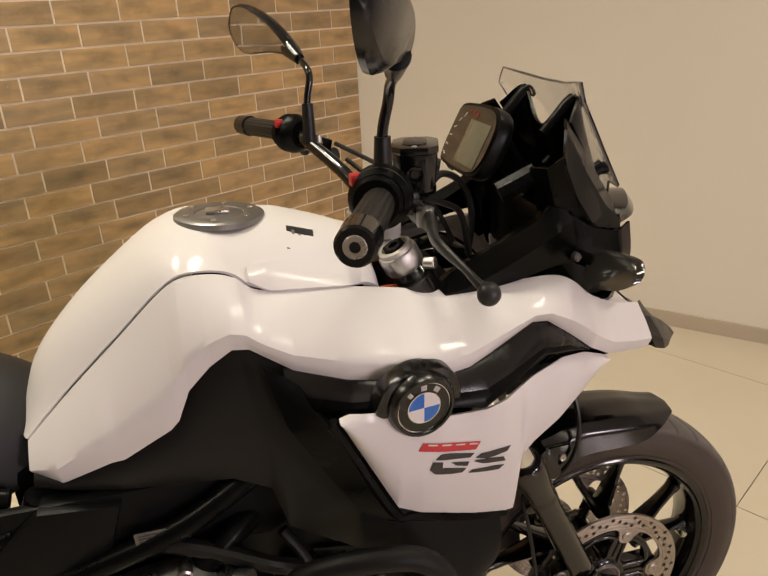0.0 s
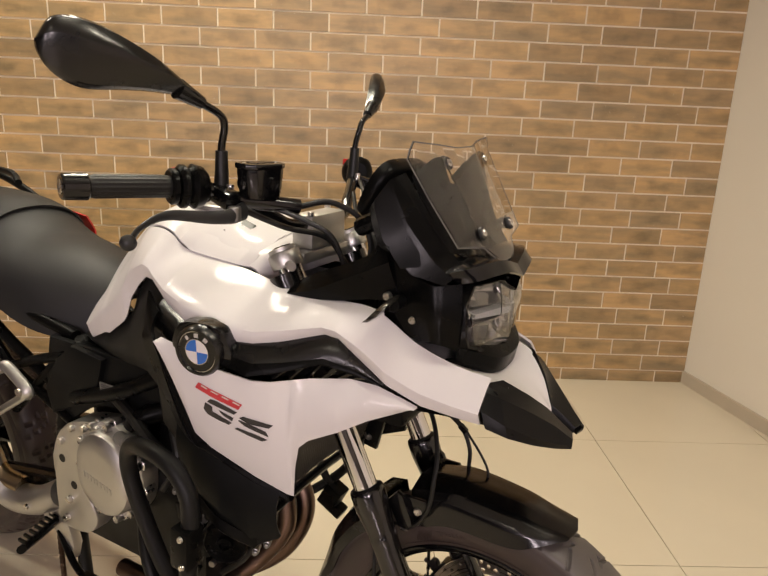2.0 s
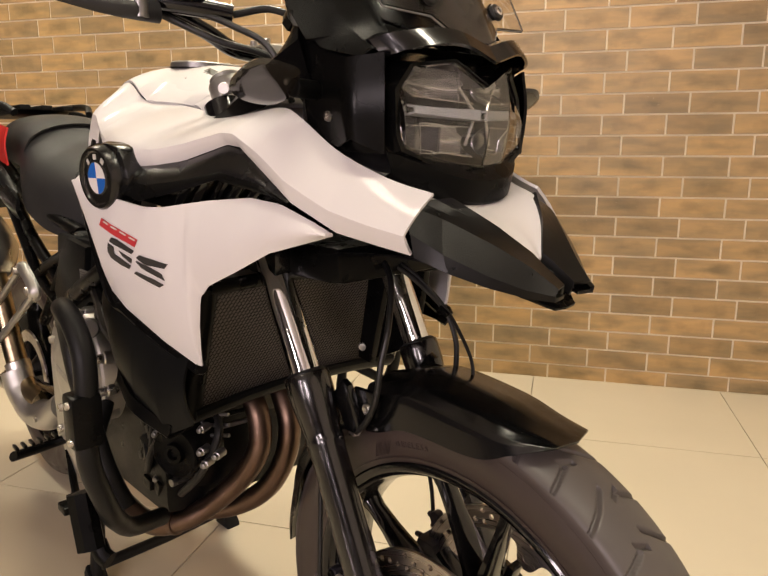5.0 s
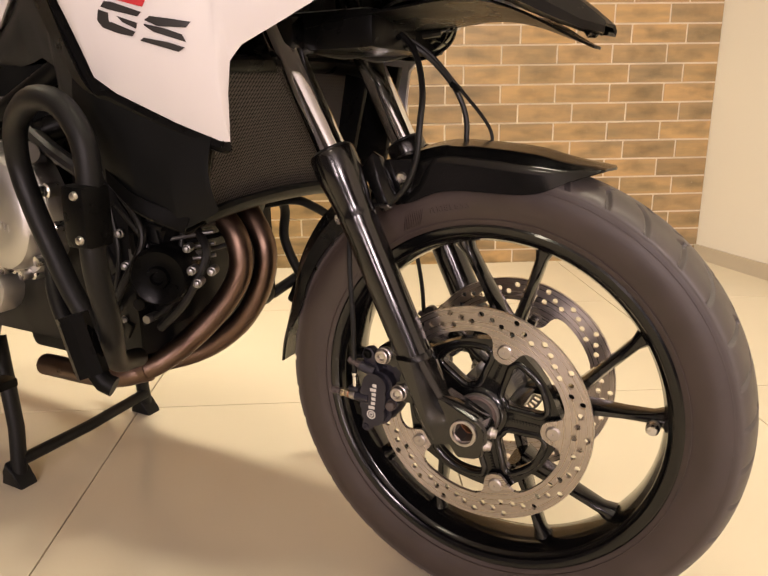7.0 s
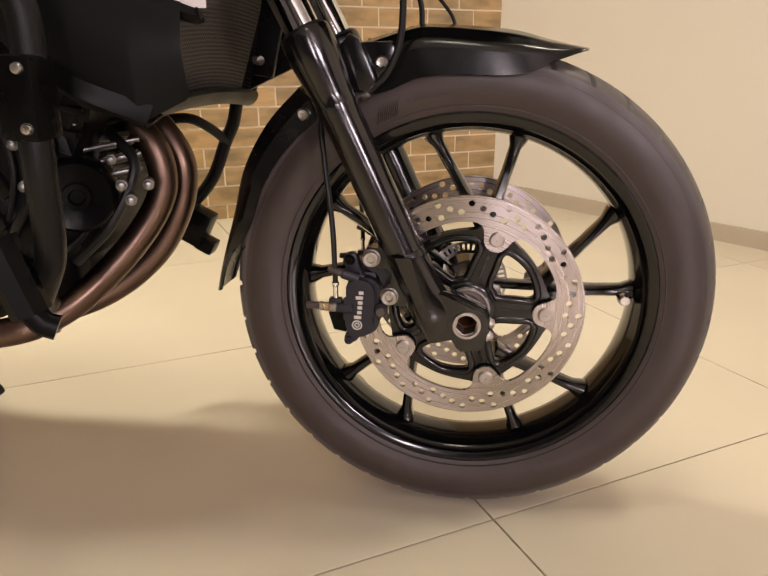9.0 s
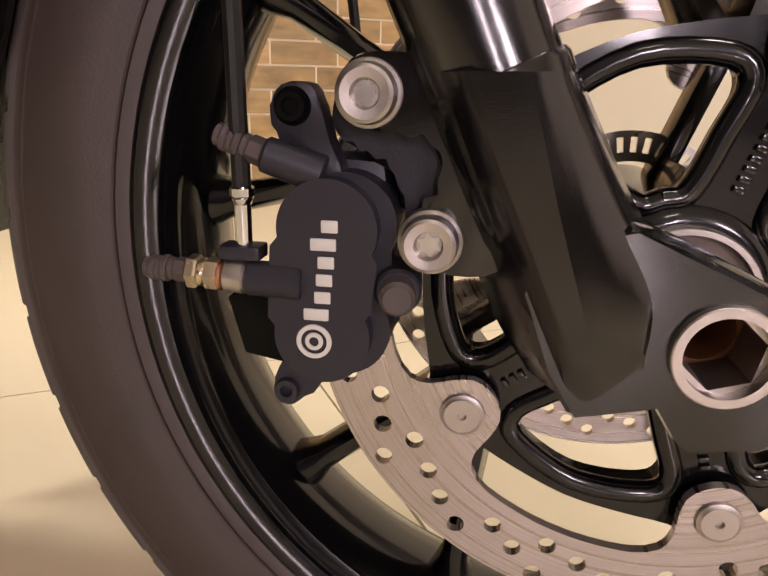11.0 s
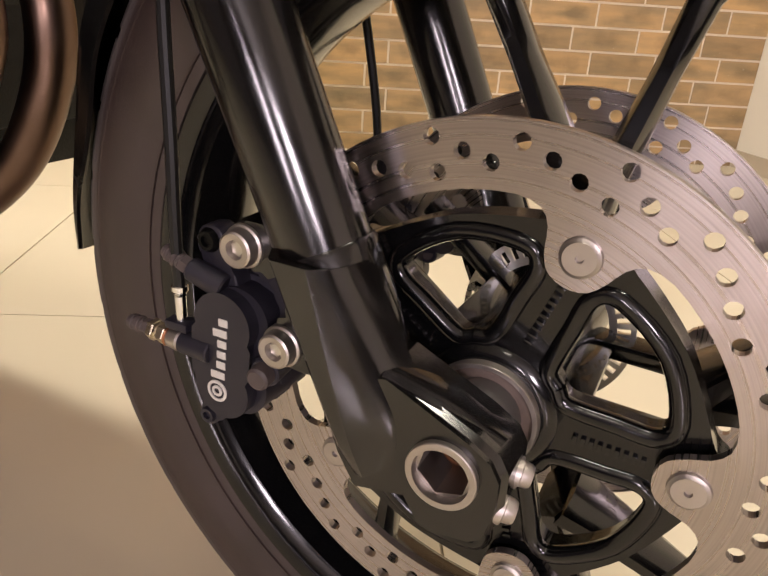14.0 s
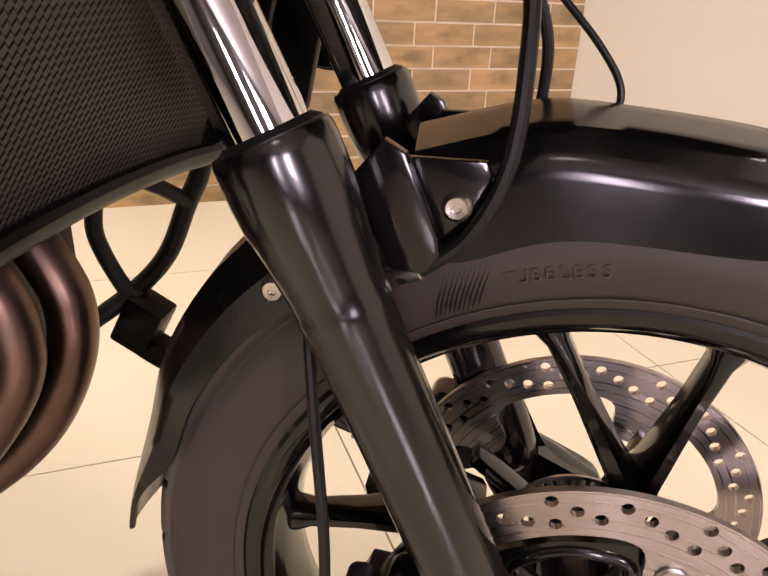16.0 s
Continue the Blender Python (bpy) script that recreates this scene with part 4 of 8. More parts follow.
    for k, r in enumerate((0.0044, 0.0052, 0.0046, 0.0049, 0.0040)):
        cyl(bm, (-0.1958 - 0.0024 * k, -0.118, 0.3423), (-0.1983 - 0.0024 * k, -0.118, 0.3424), r, seg=18)
    part("nipple_cap", out(bm), M_BOOT, body, "brown-grey rubber nipple cap")
    # maker's mark as rings and six plain bars
    part("mark_ring", out(ring(bmesh.new(), (-0.1413, -0.1215, 0.3178), (-0.1413, -0.1204, 0.3178), 0.0068, 0.0050, 32)), M_PRINT, body, "pale printed ring")
    part("mark_dot", out(ring(bmesh.new(), (-0.1413, -0.1215, 0.3178), (-0.1413, -0.1204, 0.3178), 0.0035, 0.0019, 24)), M_PRINT, body)
    for k in range(6):
        z = 0.3262 + 0.0067 * k
        x = -0.1418 + 0.0007 * k
        tall = 0.0034 if k in (0, 4) else 0.0
        bm = box(bmesh.new(), (x - tall, -0.1213, z), (x + 0.0062, -0.1204, z + 0.0046), 0.0006)
        part("mark_bar", out(bm), M_PRINT, body, "plain pale printed bar")
    hose = catmull([(-0.169, -0.116, 0.372), (-0.1695, -0.116, 0.40), (-0.172, -0.112, 0.45), (-0.182, -0.1, 0.53), (-0.187, -0.085, 0.575), (-0.17, -0.08, 0.60), (-0.135, -0.078, 0.607)], 8)
    part("brake_hose", out(sweep(bmesh.new(), hose, 0.0035, 10)), M_RUBBER, body)
    return body


caliper(-1)
caliper(1)


# ---- front mudguard ----
def both(c):
    return [(x, -y, z) for x, y, z in c]


low = [(-0.128, -0.066, 0.604), (-0.105, -0.067, 0.609), (-0.052, -0.068, 0.627), (0.05, -0.066, 0.627), (0.095, -0.058, 0.643), (0.133, -0.036, 0.656)]
fold = [(-0.135, -0.063, 0.645), (-0.087, -0.064, 0.662), (-0.057, -0.064, 0.667), (0.034, -0.062, 0.66), (0.09, -0.054, 0.655), (0.134, -0.034, 0.657)]
edge = [(-0.14, -0.05, 0.662), (-0.09, -0.05, 0.677), (-0.05, -0.05, 0.682), (0.04, -0.046, 0.674), (0.09, -0.04, 0.664), (0.136, -0.026, 0.6575)]
top = [(-0.145, 0, 0.668), (-0.09, 0, 0.684), (-0.05, 0, 0.688), (0.04, 0, 0.681), (0.09, 0, 0.669), (0.142, 0, 0.657)]
bm = loft(bmesh.new(), [low, fold, edge, top, both(edge), both(fold), both(low)], 36, 4, False, 0.003)
guard = part("front_mudguard", bm, M_GUARD, bike, "satin black front mudguard", angle=40)
rin = [(-0.198, -0.066, 0.572), (-0.24, -0.067, 0.535), (-0.274, -0.066, 0.487), (-0.298, -0.06, 0.43), (-0.338, -0.042, 0.374), (-0.356, -0.032, 0.328)]
rmid = [(-0.205, -0.066, 0.6), (-0.25, -0.064, 0.556), (-0.288, -0.062, 0.5), (-0.312, -0.055, 0.44), (-0.345, -0.040, 0.372), (-0.360, -0.030, 0.326)]
rout = [(-0.225, -0.04, 0.612), (-0.27, -0.04, 0.566), (-0.305, -0.04, 0.508), (-0.325, -0.036, 0.445), (-0.350, -0.032, 0.37), (-0.364, -0.024, 0.325)]
rtop = [(-0.228, 0, 0.615), (-0.274, 0, 0.568), (-0.309, 0, 0.51), (-0.328, 0, 0.447), (-0.352, 0, 0.369), (-0.366, 0, 0.324)]
bm = loft(bmesh.new(), [rin, rmid, rout, rtop, both(rout), both(rmid), both(rin)], 30, 3, False, 0.003)
part("rear_mudguard_flap", bm, M_SATIN, guard, "satin black splash flap behind the fork")
for s in (-1, 1):
    bm = plate(bmesh.new(), [(-0.168, 0.653), (-0.15, 0.675), (-0.139, 0.669), (-0.120, 0.628), (-0.118, 0.616), (-0.128, 0.607), (-0.144, 0.608)], -0.089, -0.078, 0.003)
    plate(bm, [(-0.14, 0.665), (-0.1, 0.666), (-0.094, 0.652), (-0.1, 0.632), (-0.122, 0.622)], -0.078, -0.07, 0.003)
    part("fork_brace", mirrored(bm) if s > 0 else bm, M_BLACK, guard)
    for x, y, z in ((-0.113, -0.077, 0.642), (-0.214, -0.07, 0.58)):
        bm = lathe(bmesh.new(), [(0, -0.003), (0.0025, -0.003), (0.0028, -0.0045), (0.0055, -0.0048), (0.0075, -0.003), (0.0082, 0), (0.0082, 0.003), (0, 0.003)], 22, pose(x, y, z))
        part("guard_bolt", mirrored(bm) if s > 0 else bm, M_STEEL, guard)
    bm = cyl(bmesh.new(), (-0.128, -0.082, 0.607), (-0.141, -0.08, 0.6015), 0.0052, seg=12)
    part("hose_fitting", mirrored(bm) if s > 0 else bm, M_STEEL, guard)
bm = bmesh.new()
sweep(bm, catmull([(-0.128, -0.084, 0.608), (-0.105, -0.086, 0.63), (-0.09, -0.084, 0.665), (-0.087, -0.078, 0.71), (-0.092, -0.06, 0.755), (-0.12, -0.03, 0.805), (-0.17, -0.01, 0.84)], 10), 0.0042, 10)
part("brake_line", bm, M_RUBBER, guard)
for pts, r in (([(-0.155, 0.0, 0.822), (-0.12, 0.018, 0.796), (-0.092, 0.045, 0.756), (-0.075, 0.05, 0.715), (-0.074, 0.05, 0.672)], 0.0038), ([(-0.15, 0.008, 0.824), (-0.115, 0.024, 0.796), (-0.086, 0.043, 0.757), (-0.045, 0.036, 0.715), (-0.029, 0.030, 0.69), (-0.033, 0.030, 0.668)], 0.0024)):
    part("cable", sweep(bmesh.new(), catmull(pts, 10), r, 10), M_RUBBER, guard)
bm = box(bmesh.new(), (-0.0085, -0.006, -0.004), (0.0085, 0.006, 0.004), 0.0015, pose(-0.0885, 0.044, 0.7555, 0, 40, 0))
part("cable_clip", bm, M_PLASTIC, guard)

# ---- motorcycle: bodywork ----
BM = 0.02                                     # middle plane of the body


def flip(bm):
    for v in bm.verts:
        v.co.y = 2 * BM - v.co.y
    bmesh.ops.reverse_faces(bm, faces=bm.faces)
    return bm


STEER = Matrix.Translation((-0.392, BM, 1.105)) @ pose(0, 0, 0, -3.6, 0, 5.4) @ Matrix.Translation((0.392, -BM, -1.105))


def steered(bm):
    """The twin of a part on the handlebar's left half, which stands turned back a little."""
    flip(bm).transform(STEER)
    return bm


def pair(name, make, material, parent, label="", angle=35):
    """A right-hand part and its twin on the left."""
    r = part(name, make(), material, parent, label, angle=angle)
    twin = steered if parent.name == "handlebar" else flip
    return r, part(name, twin(make()), material, parent, label, angle=angle)


def at_x(pts, x):
    for a, b in zip(pts, pts[1:]):
        if a[0] <= x <= b[0]:
            w = (x - a[0]) / max(1e-9, b[0] - a[0])
            return Vector(a).lerp(Vector(b), w)
    return Vector(pts[0] if x < pts[0][0] else pts[-1])


def soft(pts, n=6):
    return [tuple(v) for v in catmull(pts, n)]


def panel(bottom, top, x0, x1, nx=60, nz=10, power=2.0, bulge=0.0, thick=0.004, push=0.0, crease=0.0):
    """A skin between a lower and an upper edge, both given by x; power bends the face outwards near the lower edge."""
    xs = sorted({round(x0 + (x1 - x0) * i / nx, 5) for i in range(nx + 1)} | {round(p[0], 5) for p in bottom if x0 < p[0] < x1})
    grid = []
    for x in xs:
        b, t = at_x(bottom, x), at_x(top, x)
        row = []
        for k in range(nz + 1):
            f = k / nz
            out = bulge * 4 * f * (1 - f) if not crease else bulge * (f / crease if f < crease else (1 - f) / (1 - crease))
            row.append(Vector((x, b.y + (t.y - b.y) * f ** power - out + push, b.z + (t.z - b.z) * f)))
        grid.append(row)
    return skin(bmesh.new(), grid, thick)


def dome(outline, axis, depth, back=0.0, rings=5, flat=0.0):
    """A cushion-shaped body over a closed outline, bulging along the axis."""
    bm = bmesh.new()
    pts = [Vector(p) for p in outline]
    c = sum(pts, Vector()) / len(pts)
    ax = Vector(axis).normalized()
    loops = []
    for k in range(rings + 1):
        t = math.pi / 2 * k / rings
        s = flat + (1 - flat) * math.cos(t) if k < rings else flat
        loops.append([bm.verts.new(c + (p - c) * max(s, 0.02) + ax * depth * math.sin(t)) for p in pts])
    base = [bm.verts.new(c + (p - c) * 0.97 - ax * back) for p in pts]
    loops.insert(0, base)
    n = len(pts)
    for A, B in zip(loops, loops[1:]):
        for k in range(n):
            bm.faces.new((A[k], A[(k + 1) % n], B[(k + 1) % n], B[k]))
    bm.faces.new(loops[-1])
    bm.faces.new(base[::-1])
    return bm


side_low = [(-0.91, -0.098, 0.818), (-0.87, -0.128, 0.815), (-0.80, -0.15, 0.848), (-0.785, -0.152, 0.85), (-0.72, -0.168, 0.892), (-0.708, -0.17, 0.905), (-0.69, -0.172, 0.946), (-0.66, -0.178, 0.978),
    (-0.632, -0.185, 0.999), (-0.612, -0.188, 0.998), (-0.561, -0.205, 0.968), (-0.5, -0.226, 0.955), (-0.43, -0.238, 0.949), (-0.38, -0.238, 0.946), (-0.345, -0.23, 0.945), (-0.30, -0.21, 0.955),
    (-0.239, -0.188, 0.973), (-0.215, -0.186, 0.97), (-0.175, -0.18, 0.94), (-0.136, -0.172, 0.908), (-0.088, -0.146, 0.876), (-0.04, -0.13, 0.865), (0.0, -0.115, 0.856)]
side_top = soft([(-0.912, -0.088, 0.862), (-0.847, -0.092, 0.927), (-0.77, -0.105, 1.0), (-0.70, -0.118, 1.066), (-0.66, -0.125, 1.078), (-0.62, -0.13, 1.072), (-0.585, -0.125, 1.046), (-0.475, -0.122, 1.034), (-0.40, -0.125, 1.022),
    (-0.348, -0.13, 1.013), (-0.26, -0.136, 1.014), (-0.19, -0.14, 1.016), (-0.155, -0.14, 1.003), (-0.11, -0.122, 0.965), (-0.05, -0.1, 0.935), (0.0, -0.08, 0.92)], 4)
pair("side_panel", lambda: panel(side_low, side_top, -0.91, -0.002, 90, 12, 1.9, 0.016, crease=0.34), M_WHITE, bike, "gloss white upper side panel", 40)

# tank cover with a flat top and a falling rear
crest = soft([(-0.935, BM, 0.85), (-0.922, BM, 0.897), (-0.897, BM, 0.95), (-0.832, BM, 1.02), (-0.754, BM, 1.082), (-0.713, BM, 1.106), (-0.675, BM, 1.115), (-0.566, BM, 1.110), (-0.522, BM, 1.098), (-0.455, BM, 1.074)], 4)
seam = soft([(-0.912, -0.086, 0.866), (-0.847, -0.089, 0.931), (-0.77, -0.102, 1.004), (-0.70, -0.115, 1.07), (-0.66, -0.122, 1.082), (-0.62, -0.127, 1.076), (-0.585, -0.123, 1.050), (-0.475, -0.119, 1.038), (-0.44, -0.1, 1.03)], 4)
grid = []
for i in range(61):
    f = i / 60
    a, c = resample([Vector(p) for p in seam], 60)[i], resample([Vector(p) for p in crest], 60)[i]
    row = []
    for k in range(25):
        g = k / 12 - 1
        u = abs(g)
        rise = (1 - u ** 2.3) if u < 1 else 0
        row.append(Vector((a.x + (c.x - a.x) * rise, BM + (a.y - BM) * u * (1 if g < 0 else -1), a.z + (c.z - a.z) * rise)))
    grid.append(row)
tank = part("tank_cover", skin(bmesh.new(), grid, 0.004), M_WHITE, bike, "gloss white tank cover", angle=40)
# raised trim strip beside the tank top
strip_low = [(-0.60, -0.130, 1.062), (-0.575, -0.129, 1.046), (-0.47, -0.124, 1.036), (-0.45, -0.110, 1.031)]
strip_top = [(-0.60, -0.110, 1.076), (-0.56, -0.094, 1.073), (-0.47, -0.090, 1.056), (-0.45, -0.086, 1.050)]
pair("tank_trim", lambda: panel(strip_low, strip_top, -0.6, -0.45, 20, 4, 1.0, 0.0025, 0.006), M_WHITE, tank)
def tank_nose():
    prof = lambda y, z: [(-0.475, y, z + 0.001), (-0.445, y, z - 0.002), (-0.430, y, z - 0.012), (-0.427, y, z - 0.03), (-0.432, y, 1.0)]
    return loft(bmesh.new(), [prof(-0.112, 1.034), prof(-0.085, 1.050), prof(-0.04, 1.065), prof(BM, 1.072)], 16, 4, True, 0.006)
pair("tank_nose", tank_nose, M_WHITE, tank)
lm = pose(-0.523, -0.055, 1.0835, 24, 17, 0)
label = part("tank_label", box(bmesh.new(), (-0.019, -0.024, -0.006), (0.019, 0.024, 0.0016), 0.0005, lm), M_DECAL_DARK, tank, "small dark printed label")
for k in range(3):
    part("label_line", box(bmesh.new(), (-0.012 + 0.009 * k, -0.019, 0.0014), (-0.008 + 0.009 * k, 0.016 - 0.006 * k, 0.0021), 0, lm), M_CAP, label)
# filler cap
cm = pose(-0.625, BM - 0.01, 1.1125, -1, 3, 0)
bm = lathe(bmesh.new(), [(0, 0.004), (0.03, 0.004), (0.033, 0.0025), (0.034, 0.004), (0.058, 0.0045), (0.062, 0.002), (0.062, -0.006)], 48, cm @ pose(0, 0, 0, 90, 0, 0))
cap = part("filler_cap", bm, M_CAP, tank, "grey metal fuel filler cap with a key flap")
part("key_flap", box(bmesh.new(), (-0.018, -0.012, 0.004), (0.014, 0.012, 0.009), 0.002, cm), M_STEEL, cap)
for k in range(6):
    x, y = polar(0.047, 60 * k + 20)
    part("cap_bolt", cyl(bmesh.new(), cm @ Vector((x, y, 0.003)), cm @ Vector((x, y, 0.0065)), 0.004, seg=12), M_STEEL, cap)

# lower side panel
low_bot = [(-0.522, -0.262, 0.925), (-0.452, -0.256, 0.772), (-0.42, -0.252, 0.752), (-0.34, -0.236, 0.716), (-0.283, -0.222, 0.694), (-0.272, -0.22, 0.694), (-0.268, -0.222, 0.75), (-0.262, -0.222, 0.786), (-0.245, -0.22, 0.803), (-0.20, -0.208, 0.825), (-0.156, -0.19, 0.85), (-0.092, -0.146, 0.872)]
low_top = [(-0.522, -0.262, 0.927), (-0.51, -0.266, 0.934), (-0.46, -0.27, 0.926), (-0.40, -0.268, 0.906), (-0.33, -0.256, 0.897), (-0.30, -0.246, 0.898), (-0.247, -0.215, 0.907), (-0.19, -0.19, 0.912), (-0.15, -0.176, 0.906), (-0.11, -0.158, 0.886), (-0.092, -0.148, 0.8745)]
pair("lower_panel", lambda: panel(low_bot, low_top, -0.521, -0.093, 70, 12, 1.0, 0.012), M_WHITE, bike, "gloss white radiator side panel", 40)
# dark edge strip behind the panel
pair("panel_edge", lambda: sweep(bmesh.new(), catmull([(x - 0.008, y + 0.004, z - 0.005) for x, y, z in low_bot[:6]], 6), 0.0085, 8), M_PLASTIC, bike)

# vent strip between the two panels
vent_low = [(-0.575, -0.235, 0.925), (-0.50, -0.246, 0.915), (-0.40, -0.252, 0.9), (-0.33, -0.244, 0.892), (-0.247, -0.205, 0.9), (-0.19, -0.182, 0.905), (-0.14, -0.168, 0.9)]
vent_mid = [(-0.575, -0.222, 0.946), (-0.50, -0.247, 0.936), (-0.40, -0.256, 0.930), (-0.33, -0.252, 0.924), (-0.285, -0.232, 0.930), (-0.23, -0.206, 0.941), (-0.18, -0.190, 0.929), (-0.14, -0.174, 0.907)]
vent_top = [(-0.575, -0.2, 0.972), (-0.50, -0.22, 0.96), (-0.43, -0.232, 0.953), (-0.345, -0.230, 0.949), (-0.30, -0.205, 0.957), (-0.239, -0.184, 0.976), (-0.21, -0.182, 0.967), (-0.175, -0.176, 0.942), (-0.14, -0.168, 0.909)]
lip_low = [(-0.575, -0.226, 0.926), (-0.50, -0.251, 0.920), (-0.383, -0.264, 0.915), (-0.335, -0.262, 0.9045), (-0.30, -0.246, 0.912), (-0.23, -0.210, 0.932), (-0.16, -0.184, 0.915), (-0.14, -0.174, 0.905)]
pair("vent_blade", lambda: panel(vent_mid, vent_top, -0.575, -0.14, 50, 6, 1.0, 0.004, 0.006), M_SATIN, bike, "satin black air vent blade")
pair("vent_lip", lambda: panel(lip_low, vent_mid, -0.575, -0.145, 50, 3, 1.0, 0.002, 0.004), M_PLASTIC, bike, "", 25)
pair("vent_base", lambda: panel(vent_low, vent_mid, -0.575, -0.14, 40, 4, 1.0, 0.0, 0.004, 0.026), M_BLACK, bike)
for k in range(6):
    x = -0.312 + 0.024 * k

    def fin(x=x):
        a, b = at_x(vent_low, x), at_x(lip_low, x + 0.034)
        return sweep(bmesh.new(), [a + Vector((0, 0.014, 0.0)), (a + b) / 2 + Vector((0, 0.012, 0.002)), b + Vector((0, 0.012, 0.004))], 0.0024, 8, 2.2)
    pair("vent_fin", fin, M_BLACK, bike)

# round badge
em = pose(-0.421, -0.272, 0.931, 0, 0, 8) @ pose(0, 0, 0, 3, 0, 0)
def badge():
    bm = lathe(bmesh.new(), [(0, -0.004), (0.034, -0.004), (0.0355, -0.0075), (0.039, -0.0075), (0.0415, -0.004), (0.0435, 0.004), (0.047, 0.02), (0.045, 0.035), (0, 0.035)], 56, em)
    plate(bm, smooth_loop([(-0.05, 0.02), (-0.03, 0.042), (0.03, 0.042), (0.05, 0.02), (0.048, -0.015), (-0.048, -0.01)], 4), 0.006, 0.03, 0.003, em)
    return bm
bdg, bdg_l = pair("badge", badge, M_SATIN, bike, "round badge with blue and white quarters")
for who, fn in ((bdg, lambda b: b), (bdg_l, flip)):
    for k in range(4):
        bm = bmesh.new()
        ol = [(0, 0)] + [polar(0.0205, 90 * k + 90 / 8 * j) for j in range(9)]
        plate(bm, ol, -0.0052, -0.0038, 0.0, em)
        part("badge_quarter", fn(bm), M_BLUE if k % 2 == 1 else M_WHITE, who, "blue quarter" if k % 2 else "white quarter")
    part("badge_ring", fn(lathe(bmesh.new(), [(0.0335, -0.0040), (0.0335, -0.0048), (0.0345, -0.0048), (0.0345, -0.0040)], 48, em, True)), M_CHROME, who)
    for k, n in ((128, 3), (90, 4), (52, 4)):
        for j in range(n):
            x, z = polar(0.0275, k + 6 - 4 * j)
            part("badge_bar", fn(box(bmesh.new(), (-0.0007, -0.0046, -0.0034), (0.0007, -0.0038, 0.0034), 0, em @ pose(x, 0, z, 0, 90 - k, 0))), M_PRINT, who)
    part("inner_ring", fn(lathe(bmesh.new(), [(0.0205, -0.0040), (0.0205, -0.0053), (0.0217, -0.0053), (0.0217, -0.0040)], 48, em, True)), M_CHROME, who)

# model lettering as plain slanted bars on the lower panel
def on_panel(x, z):
    t, b = at_x(low_top, x), at_x(low_bot, x)
    f = (z - b.z) / max(1e-6, t.z - b.z)
    return Vector((x, b.y + (t.y - b.y) * f - 0.012 * 4 * f * (1 - f) - 0.0016, z))


M_DECAL = mat("decal_black", (0.03, 0.028, 0.028), 0.4)
M_DECALR = mat("decal_red", (0.55, 0.04, 0.05), 0.4)
def strip(lower, upper):
    """A flat printed shape on the panel between a lower and an upper edge."""
    a, b = resample([Vector((x, 0, z)) for x, z in lower], 12), resample([Vector((x, 0, z)) for x, z in upper], 12)
    return skin(bmesh.new(), [[on_panel(*(p.lerp(q, g / 3).xz)) for g in range(4)] for p, q in zip(a, b)], 0.0008)


BARS = [([(-0.4049, 0.8487), (-0.395, 0.8452), (-0.3567, 0.8357)], [(-0.3983, 0.8542), (-0.388, 0.8528), (-0.351, 0.8402)]),
    ([(-0.4089, 0.8459), (-0.4132, 0.8343), (-0.4067, 0.826)], [(-0.3958, 0.8417), (-0.3965, 0.833), (-0.3925, 0.8275)]),
    ([(-0.4067, 0.826), (-0.385, 0.8185), (-0.3675, 0.8148)], [(-0.3935, 0.8315), (-0.378, 0.8255), (-0.3621, 0.8195)]),
    ([(-0.3775, 0.8304), (-0.3607, 0.8229)], [(-0.384, 0.8375), (-0.3581, 0.8289)]),
    ([(-0.3477, 0.8315), (-0.331, 0.8240), (-0.2981, 0.8218)], [(-0.3402, 0.8354), (-0.318, 0.8322), (-0.2926, 0.8276)]),
    ([(-0.3494, 0.8261), (-0.3384, 0.8188), (-0.2999, 0.8063)], [(-0.3485, 0.8275), (-0.325, 0.8222), (-0.304, 0.8147)]),
    ([(-0.3575, 0.8097), (-0.325, 0.8005), (-0.3109, 0.7961)], [(-0.3524, 0.8129), (-0.322, 0.8070), (-0.3022, 0.8004)])]
for lower, upper in BARS:
    pair("model_bar", lambda lower=lower, upper=upper: strip(lower, upper), M_DECAL, bike, "dark printed bar")
pair("model_plate", lambda: strip([(-0.4282, 0.8685), (-0.388, 0.8562), (-0.3486, 0.8455)], [(-0.4215, 0.8782), (-0.381, 0.8665), (-0.3418, 0.8553)]), M_DECALR, bike, "red printed plate")
for k in range(4):
    x = -0.4215 + 0.0192 * k

    def mark(x=x, k=k):
        z = 0.8692 - (x + 0.4215) * 0.292
        bm = strip([(x + 0.0052, z + 0.0043), (x + 0.0175, z + 0.0007)], [(x + 0.0066, z + 0.0059), (x + 0.0189, z + 0.0023)])
        for v in bm.verts:
            v.co.y -= 0.0007
        return bm
    pair("pale_bar", mark, M_PRINT, bike, "pale printed bar")

